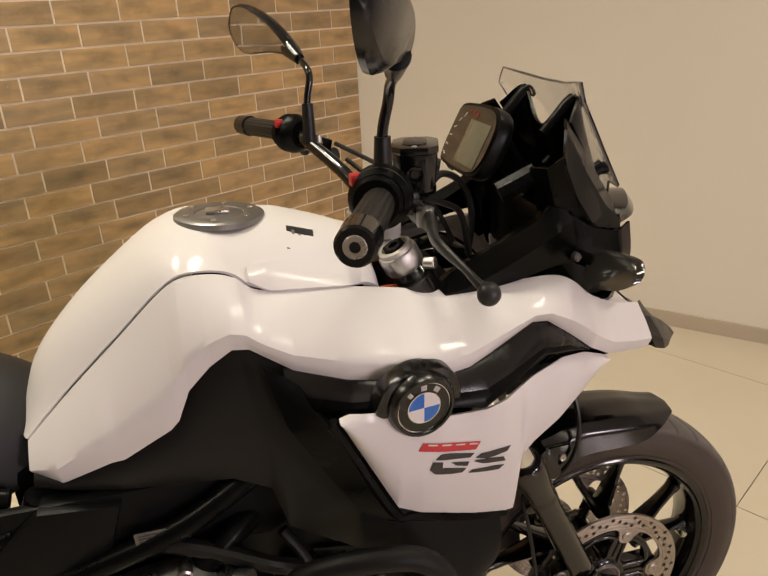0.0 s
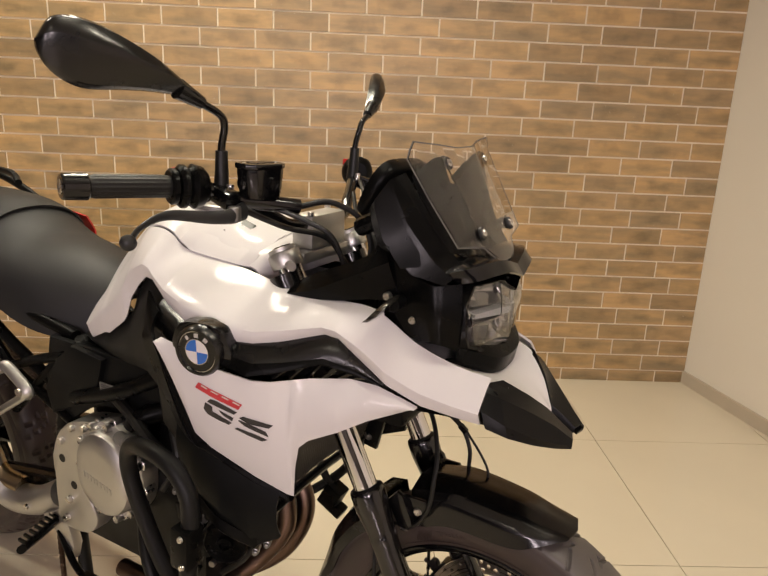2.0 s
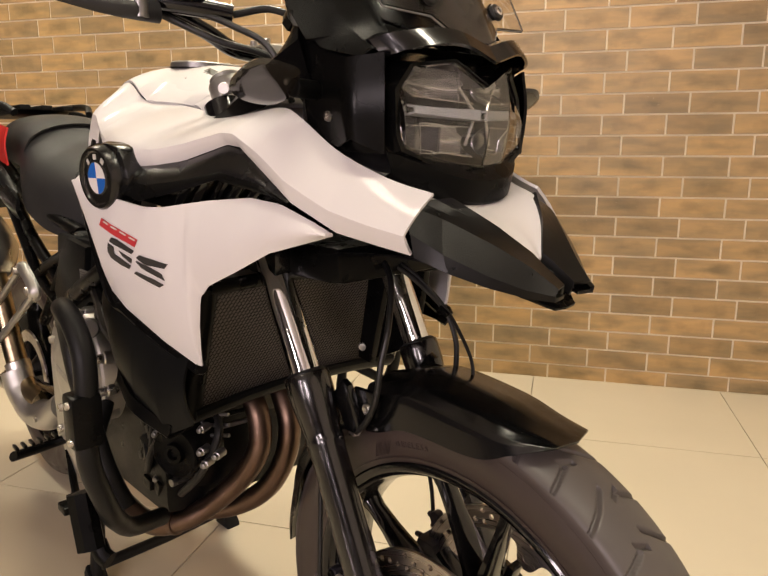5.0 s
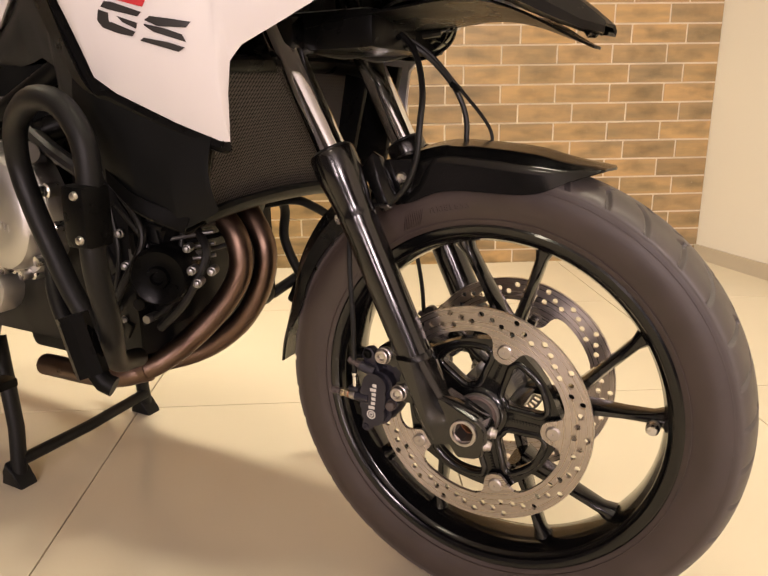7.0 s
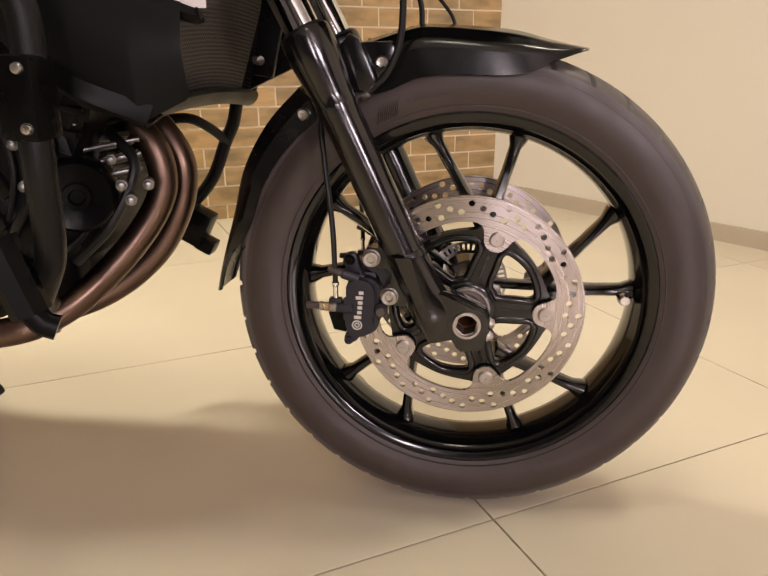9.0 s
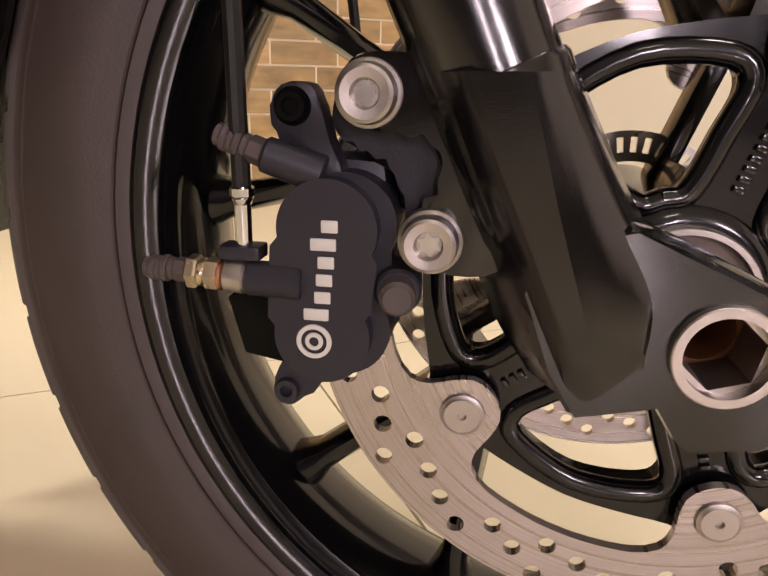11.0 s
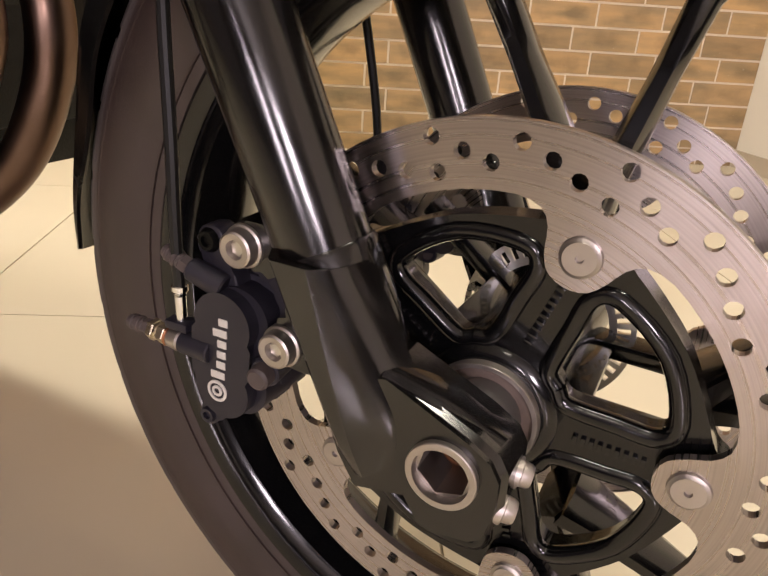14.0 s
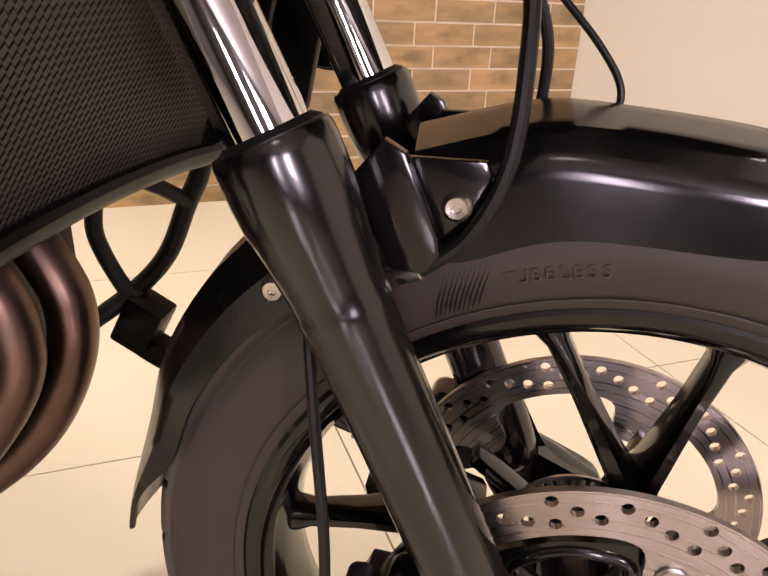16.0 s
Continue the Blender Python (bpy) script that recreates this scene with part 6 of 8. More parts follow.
# ---- handlebar ----
bar_pts = catmull([(-0.515, -0.405, 1.192), (-0.468, -0.285, 1.187), (-0.448, -0.225, 1.183), (-0.41, -0.12, 1.135), (-0.395, -0.07, 1.108), (-0.392, BM, 1.105)], 8)
full = bar_pts + [STEER @ Vector((p.x, 2 * BM - p.y, p.z)) for p in reversed(bar_pts[:-1])]
bar = part("handlebar", sweep(bmesh.new(), full, 0.0115, 16), M_BLACK, bike, "black tapered handlebar")


def grip():
    """A tube with fine flutes along it."""
    a, b = Vector((-0.508, -0.388, 1.192)), Vector((-0.46, -0.268, 1.1865))
    u = Vector((0.928, -0.372, 0))
    bm = bmesh.new()
    rings = []
    for f, flute in ((0, 0), (0.06, 0), (0.09, 0.0011), (0.86, 0.0011), (0.9, 0), (1, 0)):
        c = a.lerp(b, f)
        rings.append([bm.verts.new(c + (u * math.cos(q) + Vector((0, 0, math.sin(q)))) * (0.0162 + flute * (0.5 + 0.5 * math.cos(16 * q)))) for q in [math.pi * k / 64 for k in range(128)]])
    for r0, r1 in zip(rings, rings[1:]):
        for k in range(128):
            bm.faces.new((r0[k], r0[(k + 1) % 128], r1[(k + 1) % 128], r1[k]))
    bm.faces.new(rings[0][::-1])
    bm.faces.new(rings[-1])
    return bm
pair("grip", grip, M_GRIP, bar, "black rubber grip")
d = Vector((-0.048, -0.12, 0.0055)).normalized()
p = Vector((-0.506, -0.385, 1.192))
def bar_end():
    bm = cyl(bmesh.new(), p, p + d * 0.036, 0.0195, 0.0185, 28)
    return bm
pair("bar_end", bar_end, M_BLACK, bar, "black bar end weight")
pair("bar_end_plug", lambda: ring(bmesh.new(), p + d * 0.036, p + d * 0.0375, 0.0105, 0.005, 20), M_STEEL, bar)
def switch():
    a = Vector((-0.465, -0.272, 1.186))
    e = Vector((0.037, 0.083, -0.003)).normalized()
    bm = cyl(bmesh.new(), a - e * 0.004, a + e * 0.008, 0.0275, seg=32, bevel=0.003)
    cyl(bm, a + e * 0.0085, a + e * 0.024, 0.0335, seg=32, bevel=0.006)
    cyl(bm, a + e * 0.0245, a + e * 0.054, 0.0345, 0.031, 32, bevel=0.008)
    box(bm, (-0.472, -0.258, 1.160), (-0.43, -0.222, 1.180), 0.008)
    return bm
pair("switch_housing", switch, M_PLASTIC, bar, "black switch housing")
pair("switch_button", lambda: box(bmesh.new(), (-0.486, -0.252, 1.198), (-0.472, -0.236, 1.212), 0.003), M_RED, bar, "red switch button")
def lever():
    pts = catmull([(-0.398, -0.188, 1.146), (-0.393, -0.222, 1.143), (-0.402, -0.262, 1.145), (-0.418, -0.325, 1.154), (-0.411, -0.378, 1.146), (-0.400, -0.409, 1.132)], 8)
    bm = sweep(bmesh.new(), pts, lambda t: 0.0150 - 0.0105 * min(1, t * 1.25) + 0.0015 * max(0, t - 0.8) * 5, 14, 0.62, (0, 0, 1))
    bmesh.ops.create_uvsphere(bm, u_segments=18, v_segments=12, radius=0.0112, matrix=Matrix.Translation((-0.399, -0.412, 1.131)))
    return bm
pair("hand_lever", lever, M_LEVER, bar, "dark grey lever with a ball end")
pair("lever_clamp", lambda: box(bmesh.new(), (-0.03, -0.013, -0.012), (0.016, 0.016, 0.016), 0.006, pose(-0.418, -0.204, 1.164, 0, 18, -8)), M_BLACK, bar)
pair("lever_pivot", lambda: lathe(bmesh.new(), [(0, -0.003), (0.003, -0.0032), (0.0036, -0.0022), (0.0092, -0.0022), (0.0104, -0.001), (0.0104, 0.02), (0, 0.02)], 24, pose(-0.394, -0.213, 1.1545, -90, 0, 0)), M_CAP, bar, "flat grey pivot disc")
pair("lever_bolt", lambda: lathe(bmesh.new(), [(0, 0.001), (0.0028, 0.001), (0.003, -0.003), (0.0055, -0.003), (0.0062, -0.0015), (0.0062, 0.012), (0, 0.012)], 16, pose(-0.424, -0.188, 1.183, -90, 0, 0)), M_STEEL, bar)
rm = pose(-0.388, -0.158, 1.196, 0, 0, 72)
OCT = [(-0.036, -0.016), (-0.023, -0.028), (0.023, -0.028), (0.036, -0.016), (0.036, 0.016), (0.023, 0.028), (-0.023, 0.028), (-0.036, 0.016)]
oct_loop = lambda k, z, c=0.0: [rm @ Vector((x * k, y * k + c, z)) for x, y in OCT]
bm = bmesh.new()
levels = [[bm.verts.new(p) for p in oct_loop(k, z)] for k, z in ((0.6, -0.031), (0.8, -0.029), (0.86, -0.022), (0.95, 0.010), (0.95, 0.016))]
for a, b in zip(levels, levels[1:]):
    for j in range(8):
        bm.faces.new((a[j], a[(j + 1) % 8], b[(j + 1) % 8], b[j]))
bm.faces.new(levels[0][::-1])
bm.faces.new(levels[-1])
bmesh.ops.bevel(bm, geom=[e for e in bm.edges if abs((e.verts[0].co - e.verts[1].co).z) > 0.004], offset=0.003, segments=2, affect="EDGES", profile=0.5)
res = part("brake_reservoir", bm, M_BLACK, bar, "gloss black brake fluid reservoir")
part("reservoir_lid", plate(bmesh.new(), OCT, 0.0165, 0.0255, 0.0025, rm @ pose(0, 0, 0, 90, 0, 0)), M_BLACK, res, "black reservoir lid")
part("lid_mark", plate(bmesh.new(), [(x * 0.62, z * 0.5) for x, z in OCT], 0.0250, 0.0268, 0.0006, rm @ pose(0, 0, 0, 90, 0, 0)), M_SATIN, res)
for mg in (rm @ pose(0.006, -0.0262, -0.006, 12, 0, 0), rm @ pose(-0.0335, 0.0, -0.006, 0, 0, -90)):
    part("sight_glass_rim", lathe(bmesh.new(), [(0.0068, 0.001), (0.0072, -0.0025), (0.0096, -0.003), (0.0104, 0.002)], 26, mg, True), M_BLACK, res)
    part("sight_glass", lathe(bmesh.new(), [(0, 0.0004), (0.005, 0.0002), (0.007, 0.0015)], 22, mg), M_DIAL, res, "dark round sight glass")
for sx in (-0.029, 0.029):
    part("lid_screw", cyl(bmesh.new(), rm @ Vector((sx, 0, 0.0252)), rm @ Vector((sx, 0, 0.0266)), 0.0034, seg=12), M_STEEL, res)
part("master_cylinder", sweep(bmesh.new(), [(-0.425, -0.2, 1.166), (-0.38, -0.14, 1.155), (-0.355, -0.1, 1.148)], 0.013, 14), M_BLACK, bar)


def mirror_stem():
    return sweep(bmesh.new(), catmull([(-0.438, -0.193, 1.185), (-0.436, -0.193, 1.24), (-0.428, -0.194, 1.276), (-0.428, -0.206, 1.294), (-0.432, -0.25, 1.313), (-0.438, -0.27, 1.32)], 8), 0.0062, 12)
pair("mirror_stem", mirror_stem, M_BLACK, bar, "bent black mirror stem")
pair("stem_boot", lambda: sweep(bmesh.new(), [(-0.439, -0.193, 1.172), (-0.437, -0.193, 1.2), (-0.436, -0.193, 1.238)], lambda t: 0.0125 - 0.003 * t, 16), M_RUBBER, bar)
LOWER = [(-0.243, 1.3155), (-0.28, 1.3195), (-0.315, 1.3225), (-0.35, 1.3225), (-0.388, 1.3225), (-0.412, 1.331), (-0.43, 1.3465), (-0.4395, 1.366), (-0.4405, 1.378)]
UPPER = [(-0.243, 1.3165), (-0.268, 1.3405), (-0.303, 1.3685), (-0.337, 1.389), (-0.36, 1.4005), (-0.383, 1.409), (-0.405, 1.4122), (-0.425, 1.4065), (-0.4400, 1.3815)]


def m_pt(y, z, off=0.0):
    """A point of the mirror by its place across and up; off: how far it stands out at the back."""
    return Vector((-0.428 + (y + 0.222) * 0.38 + off * 0.93, y - off * 0.34, z + off * 0.1))


def mirror_head():
    a, b = [Vector((0, y, z)) for y, z in resample2(LOWER)], [Vector((0, y, z)) for y, z in resample2(UPPER)]
    rows = []
    for k, (p, q) in enumerate(zip(a, b)):
        f = k / (len(a) - 1)
        d = 0.031 * math.sin(math.pi * min(1, 0.08 + 0.92 * f)) ** 0.55
        row = []
        for g, w in ((0, 0), (0.015, 0.3), (0.06, 0.5), (0.2, 0.66), (0.4, 0.84), (0.62, 1.0), (0.66, 1.0), (0.8, 0.86), (0.94, 0.6), (0.985, 0.35), (1, 0)):
            c = p.lerp(q, g)
            row.append(m_pt(c.y, c.z, d * w))
        rows.append(row + [m_pt(*p.lerp(q, 0.97).yz, -0.006), m_pt(*p.lerp(q, 0.03).yz, -0.006), row[0]])
    return skin(bmesh.new(), rows)


def resample2(pts):
    return [(v.y, v.z) for v in resample(catmull([(0, y, z) for y, z in pts], 6), 30)]


heads = pair("mirror_head", mirror_head, M_SATIN, bar, "black rear-view mirror housing with a crease", 24)


def mirror_glass():
    lo = resample2(LOWER)[2:-1] + resample2(UPPER)[-2:1:-1]
    c = Vector((-0.35, 1.362))
    bm = bmesh.new()
    f = bm.faces.new([bm.verts.new(m_pt(c.x + (y - c.x) * 0.93, c.y + (z - c.y) * 0.9, -0.0068)) for y, z in lo])
    bmesh.ops.solidify(bm, geom=[f], thickness=0.0012)
    return bm


for h, fn in zip(heads, (lambda b: b, steered)):
    part("mirror_glass", fn(mirror_glass()), M_MIRROR, h, "convex mirror glass")
pair("mirror_neck", lambda: sweep(bmesh.new(), [(-0.432, -0.236, 1.309), (-0.44, -0.275, 1.328)], lambda t: 0.0095 + 0.006 * t, 14), M_SATIN, bar)

# triple clamp and fork tops
bm = box(bmesh.new(), (-0.45, BM - 0.075, 1.035), (-0.375, BM + 0.075, 1.058), 0.008)
clamp = part("triple_clamp", bm, M_ALU, bike, "bare aluminium upper fork clamp")
def clamp_ear():
    m = Matrix.Translation((-0.392, -0.088, 1.052)) @ Vector((0, 1, 0)).rotation_difference(Vector((-0.45, 0, 0.893))).to_matrix().to_4x4()
    return lathe(bmesh.new(), [(0.0, -0.016), (0.027, -0.016), (0.0285, -0.012), (0.0285, 0.008), (0.027, 0.011), (0.0245, 0.012), (0.0245, 0.018), (0.0225, 0.0195), (0.019, 0.0195), (0.0185, 0.014), (0, 0.014)], 36, m)
pair("clamp_ear", clamp_ear, M_ALU, clamp, "machined clamp ring with fork cap")
def fork_cap():
    m = Matrix.Translation((-0.392, -0.088, 1.052)) @ Vector((0, 1, 0)).rotation_difference(Vector((-0.45, 0, 0.893))).to_matrix().to_4x4()
    return lathe(bmesh.new(), [(0, 0.018), (0.007, 0.018), (0.008, 0.0215), (0.0165, 0.0215), (0.018, 0.02), (0.018, 0.012), (0, 0.012)], 6, m)
pair("fork_cap", fork_cap, M_BLACK, clamp, "black fork cap screw")
pair("clamp_bolt", lambda: cyl(bmesh.new(), (-0.365, -0.112, 1.048), (-0.352, -0.122, 1.05), 0.0085, seg=16), M_STEEL, clamp)
pair("upper_tube", lambda: cyl(bmesh.new(), (-0.345, -0.087, 0.965), (-0.386, -0.088, 1.045), 0.0215, seg=24), M_CHROME, clamp)
bm = box(bmesh.new(), (-0.42, BM - 0.055, 1.058), (-0.372, BM + 0.055, 1.122), 0.01)
part("handlebar_clamp", bm, M_ALU, clamp, "cast aluminium handlebar clamp")
for y in (-0.03, 0.07):
    for x in (-0.412, -0.38):
        part("clamp_screw", cyl(bmesh.new(), (x, y, 1.12), (x, y, 1.128), 0.006, seg=14), M_STEEL, clamp)
for pts, r in (([(-0.355, -0.1, 1.148), (-0.32, -0.06, 1.155), (-0.28, -0.03, 1.13), (-0.26, -0.02, 1.08), (-0.27, -0.03, 1.02)], 0.005), ([(-0.38, -0.14, 1.15), (-0.34, -0.11, 1.13), (-0.30, -0.08, 1.10), (-0.28, -0.06, 1.03)], 0.0045), ([(-0.43, -0.2, 1.16), (-0.37, -0.12, 1.115), (-0.33, -0.05, 1.09), (-0.31, 0.0, 1.02)], 0.005)):
    part("cable", sweep(bmesh.new(), catmull(pts, 10), r, 10), M_RUBBER, bar)
for pts in ([(-0.41, 0.16, 1.14), (-0.36, 0.1, 1.1), (-0.3, 0.06, 1.08), (-0.27, 0.03, 1.02)], [(-0.42, 0.2, 1.16), (-0.36, 0.13, 1.13), (-0.32, 0.08, 1.1), (-0.29, 0.05, 1.02)]):
    part("cable", sweep(bmesh.new(), catmull(pts, 10), 0.004, 8), M_RUBBER, bar)
part("steering_head", box(bmesh.new(), (-0.47, BM - 0.07, 0.80), (-0.30, BM + 0.07, 1.0), 0.02), M_PLASTIC, bike)
part("warning_tag", box(bmesh.new(), (-0.42, -0.085, 0.985), (-0.395, -0.08, 1.01), 0.001), M_ORANGE, bike, "small orange warning tag")

# ---- motorcycle: engine and frame ----
bm = box(bmesh.new(), (-0.96, -0.165, 0.34), (-0.53, 0.20, 0.60), 0.03)
engine = part("engine_block", bm, M_ENGINE, bike, "dark cast engine block")
part("cylinder_bank", plate(bmesh.new(), [(-0.68, 0.56), (-0.50, 0.50), (-0.40, 0.70), (-0.56, 0.80), (-0.66, 0.76)], -0.145, 0.10, 0.015), M_ENGINE, engine)
part("sump", box(bmesh.new(), (-0.90, -0.11, 0.29), (-0.66, 0.15, 0.36), 0.02), M_ENGINE, engine)
for k in range(7):
    z = 0.52 + 0.028 * k
    part("cooling_rib", plate(bmesh.new(), [(-0.60 + 0.01 * k, z), (-0.495 + 0.011 * k, z - 0.02), (-0.493 + 0.011 * k, z - 0.013), (-0.60 + 0.01 * k, z + 0.007)], -0.155, -0.14, 0.001), M_ENGINE, engine)
# clutch cover: a wide silver dish with a ring of bolts
cmx = pose(-0.742, -0.205, 0.577) @ Matrix.Diagonal((0.9, 1, 1.06, 1))
bm = lathe(bmesh.new(), [(0, -0.034), (0.05, -0.034), (0.072, -0.031), (0.083, -0.024), (0.087, -0.014), (0.088, 0.0), (0.098, 0.002), (0.10, 0.006), (0.10, 0.04), (0, 0.04)], 64, cmx)
clutch = part("clutch_cover", bm, M_ALU, engine, "bare aluminium clutch cover")
for k in range(9):
    part("cover_mark", box(bmesh.new(), (-0.048 + 0.0105 * k, -0.0352, -0.008 - 0.002 * k), (-0.041 + 0.0105 * k, -0.0338, 0.004 - 0.002 * k), 0.0004, cmx), M_ALU, clutch)
for k in range(11):
    x, z = polar(0.097, 20 + 360 / 11 * k)
    part("cover_bolt", lathe(bmesh.new(), [(0, -0.012), (0.004, -0.012), (0.0075, -0.014), (0.0085, -0.011), (0.0085, 0.004), (0.0115, 0.006), (0.0115, 0.03), (0, 0.03)], 16, cmx @ pose(x, 0, z)), M_STEEL, clutch)
bm = plate(bmesh.new(), smooth_loop([(-0.895, 0.625), (-0.85, 0.655), (-0.78, 0.672), (-0.72, 0.672), (-0.78, 0.64), (-0.835, 0.58), (-0.83, 0.50), (-0.80, 0.44), (-0.84, 0.39), (-0.93, 0.39), (-0.925, 0.46), (-0.935, 0.55)], 3), -0.205, -0.15, 0.006)
part("engine_side_plate", bm, M_ALU, engine, "cast aluminium engine side plate")
for x, z in ((-0.855, 0.64), (-0.815, 0.652), (-0.775, 0.66), (-0.895, 0.60), (-0.885, 0.46), (-0.90, 0.41)):
    part("engine_bolt", lathe(bmesh.new(), [(0, -0.008), (0.0035, -0.008), (0.007, -0.009), (0.0082, -0.006), (0.009, 0.004)], 16, pose(x, -0.205, z)), M_STEEL, engine)
for x, z in ((-0.90, 0.555), (-0.868, 0.50)):
    part("plate_hole", lathe(bmesh.new(), [(0, -0.0008), (0.0095, -0.0008), (0.0105, 0.004), (0, 0.004)], 20, pose(x, -0.205, z)), M_ENGINE, engine, "dark hole in the side plate")
for a, b, r in (((-0.71, -0.205, 0.662), (-0.665, -0.225, 0.672), 0.0135), ((-0.67, -0.215, 0.668), (-0.65, -0.225, 0.672), 0.018)):
    part("oil_line", cyl(bmesh.new(), a, b, r, seg=20, bevel=0.002), M_CAP, engine)
# oil filter and small fittings between the crash bars
m = pose(-0.482, -0.15, 0.489, 0, 0, 25)
bm = lathe(bmesh.new(), [(0, -0.022), (0.008, -0.022), (0.01, -0.028), (0.016, -0.028), (0.018, -0.02), (0.03, -0.021), (0.04, -0.024), (0.045, -0.018), (0.047, 0.0), (0.045, 0.05), (0, 0.05)], 36, m)
part("oil_filter", bm, M_PLASTIC, engine, "round black oil filter")
rng = random.Random(5)
for x, y, z in ((-0.425, -0.15, 0.50), (-0.415, -0.15, 0.482), (-0.395, -0.14, 0.50), (-0.585, -0.17, 0.48), (-0.60, -0.17, 0.56), (-0.56, -0.165, 0.41), (-0.44, -0.14, 0.53), (-0.62, -0.2, 0.66), (-0.54, -0.17, 0.50), (-0.545, -0.17, 0.55)):
    part("engine_bolt", lathe(bmesh.new(), [(0, -0.006), (0.003, -0.006), (0.0048, -0.005), (0.005, 0.0), (0.007, 0.001), (0.007, 0.02)], 6 if rng.random() < 0.5 else 16, pose(x, y, z, 0, 0, 25)), M_CAP, engine)
for pts, r in (([(-0.55, -0.16, 0.62), (-0.50, -0.165, 0.55), (-0.54, -0.18, 0.47), (-0.58, -0.17, 0.42)], 0.006), ([(-0.46, -0.1, 0.56), (-0.42, -0.12, 0.52), (-0.45, -0.14, 0.45), (-0.50, -0.15, 0.40)], 0.007), ([(-0.60, -0.17, 0.70), (-0.57, -0.19, 0.64), (-0.60, -0.2, 0.58)], 0.008), ([(-0.57, -0.18, 0.63), (-0.62, -0.2, 0.67), (-0.70, -0.18, 0.70), (-0.78, -0.16, 0.72)], 0.012)):
    part("engine_hose", sweep(bmesh.new(), catmull(pts, 8), r, 10), M_RUBBER, engine)
part("engine_front_cover", box(bmesh.new(), (-0.60, -0.13, 0.39), (-0.50, 0.13, 0.56), 0.025), M_ENGINE, engine)
for k in range(3):
    part("front_rod", cyl(bmesh.new(), (-0.50, -0.135, 0.50 + 0.018 * k), (-0.42, -0.10, 0.515 + 0.018 * k), 0.0032, seg=10), M_CAP, engine)

# small fittings on the engine's front and flank
rng = random.Random(11)
for k in range(34):
    x, z = -0.60 + 0.13 * rng.random(), 0.38 + 0.24 * rng.random()
    y = -0.135 - 0.03 * (-0.47 - x) / 0.13
    w, h = 0.006 + 0.012 * rng.random(), 0.006 + 0.02 * rng.random()
    m = pose(x, y, z, 0, rng.uniform(-40, 40), rng.uniform(-30, 30))
    if k % 3 == 0:
        part("engine_fitting", cyl(bmesh.new(), m @ Vector((0, 0.02, 0)), m @ Vector((0, -0.008, 0)), w * 0.7, seg=12), M_ENGINE if k % 2 else M_CAP, engine)
    else:
        part("engine_fitting", box(bmesh.new(), (-w, -0.01, -h), (w, 0.03, h), 0.003, m), M_ENGINE, engine)
for k in range(6):
    z = 0.50 + 0.02 * k
    part("head_rib", sweep(bmesh.new(), [(-0.52, -0.12, z), (-0.465, -0.09, z + 0.012), (-0.455, -0.03, z + 0.014)], 0.004, 8), M_ENGINE if k % 2 else M_CAP, engine)
for pts, r in (([(-0.60, -0.15, 0.62), (-0.53, -0.16, 0.57), (-0.50, -0.155, 0.52), (-0.53, -0.15, 0.46)], 0.005), ([(-0.57, -0.16, 0.60), (-0.55, -0.17, 0.52), (-0.575, -0.168, 0.44)], 0.004), ([(-0.48, -0.1, 0.58), (-0.47, -0.12, 0.53), (-0.49, -0.13, 0.44), (-0.54, -0.15, 0.40)], 0.0045)):
    part("engine_hose", sweep(bmesh.new(), catmull(pts, 8), r, 10), M_RUBBER, engine)

# exhaust headers
for pts in ([(-0.53, -0.03, 0.60), (-0.49, -0.032, 0.575), (-0.455, -0.036, 0.560), (-0.428, -0.038, 0.525), (-0.424, -0.042, 0.475), (-0.452, -0.056, 0.42), (-0.50, -0.088, 0.362), (-0.55, -0.13, 0.32), (-0.62, -0.16, 0.30), (-0.80, -0.15, 0.285)],
            [(-0.53, 0.05, 0.61), (-0.48, 0.03, 0.585), (-0.442, 0.02, 0.55), (-0.416, 0.016, 0.50), (-0.428, 0.012, 0.435), (-0.472, 0.0, 0.365), (-0.545, -0.03, 0.312), (-0.64, -0.10, 0.29)]):
    part("exhaust_header", sweep(bmesh.new(), catmull(pts, 10), 0.0195, 22), M_EXH, engine, "heat-tinted brown steel exhaust header")
part("header_band", ring(bmesh.new(), (-0.555, -0.133, 0.317), (-0.57, -0.139, 0.313), 0.023, 0.018, 24), M_EXH, engine)

# radiator with its guard
def rad_pt(u, v, d=0.0):
    """u across, v up the radiator; d in front of it."""
    return Vector((-0.375 + 0.065 * v + d, -0.185 + 0.40 * u, 0.607 + 0.175 * v - d * 0.35 + 0.02 * math.cos(math.pi * (u - 0.5)) * (1 - v) - 0.02 * (1 - v)))
bm = skin(bmesh.new(), [[rad_pt(u / 8, -0.05 + v / 4 * 1.06, -0.037) for v in range(5)] for u in range(9)], 0.03)
rad = part("radiator", bm, M_FIN, bike, "black radiator core behind a mesh guard")
bm = bmesh.new()
NU, NV = 62, 36
for j in range(NV + 1):
    v = j / NV
    rows = []
    for i in range(NU * 2 + 1):
        u = i / (NU * 2)
        zig = 0.0105 * (1 if (i + j) % 2 else -1)
        c = rad_pt(u, v + zig * 0.9, 0.006)
        rows.append((c + Vector((0, 0, -0.0009)), c + Vector((0, 0, 0.0009))))
    vs = [(bm.verts.new(a), bm.verts.new(b)) for a, b in rows]
    for (a, b), (c, d) in zip(vs, vs[1:]):
        bm.faces.new((a, b, d, c))
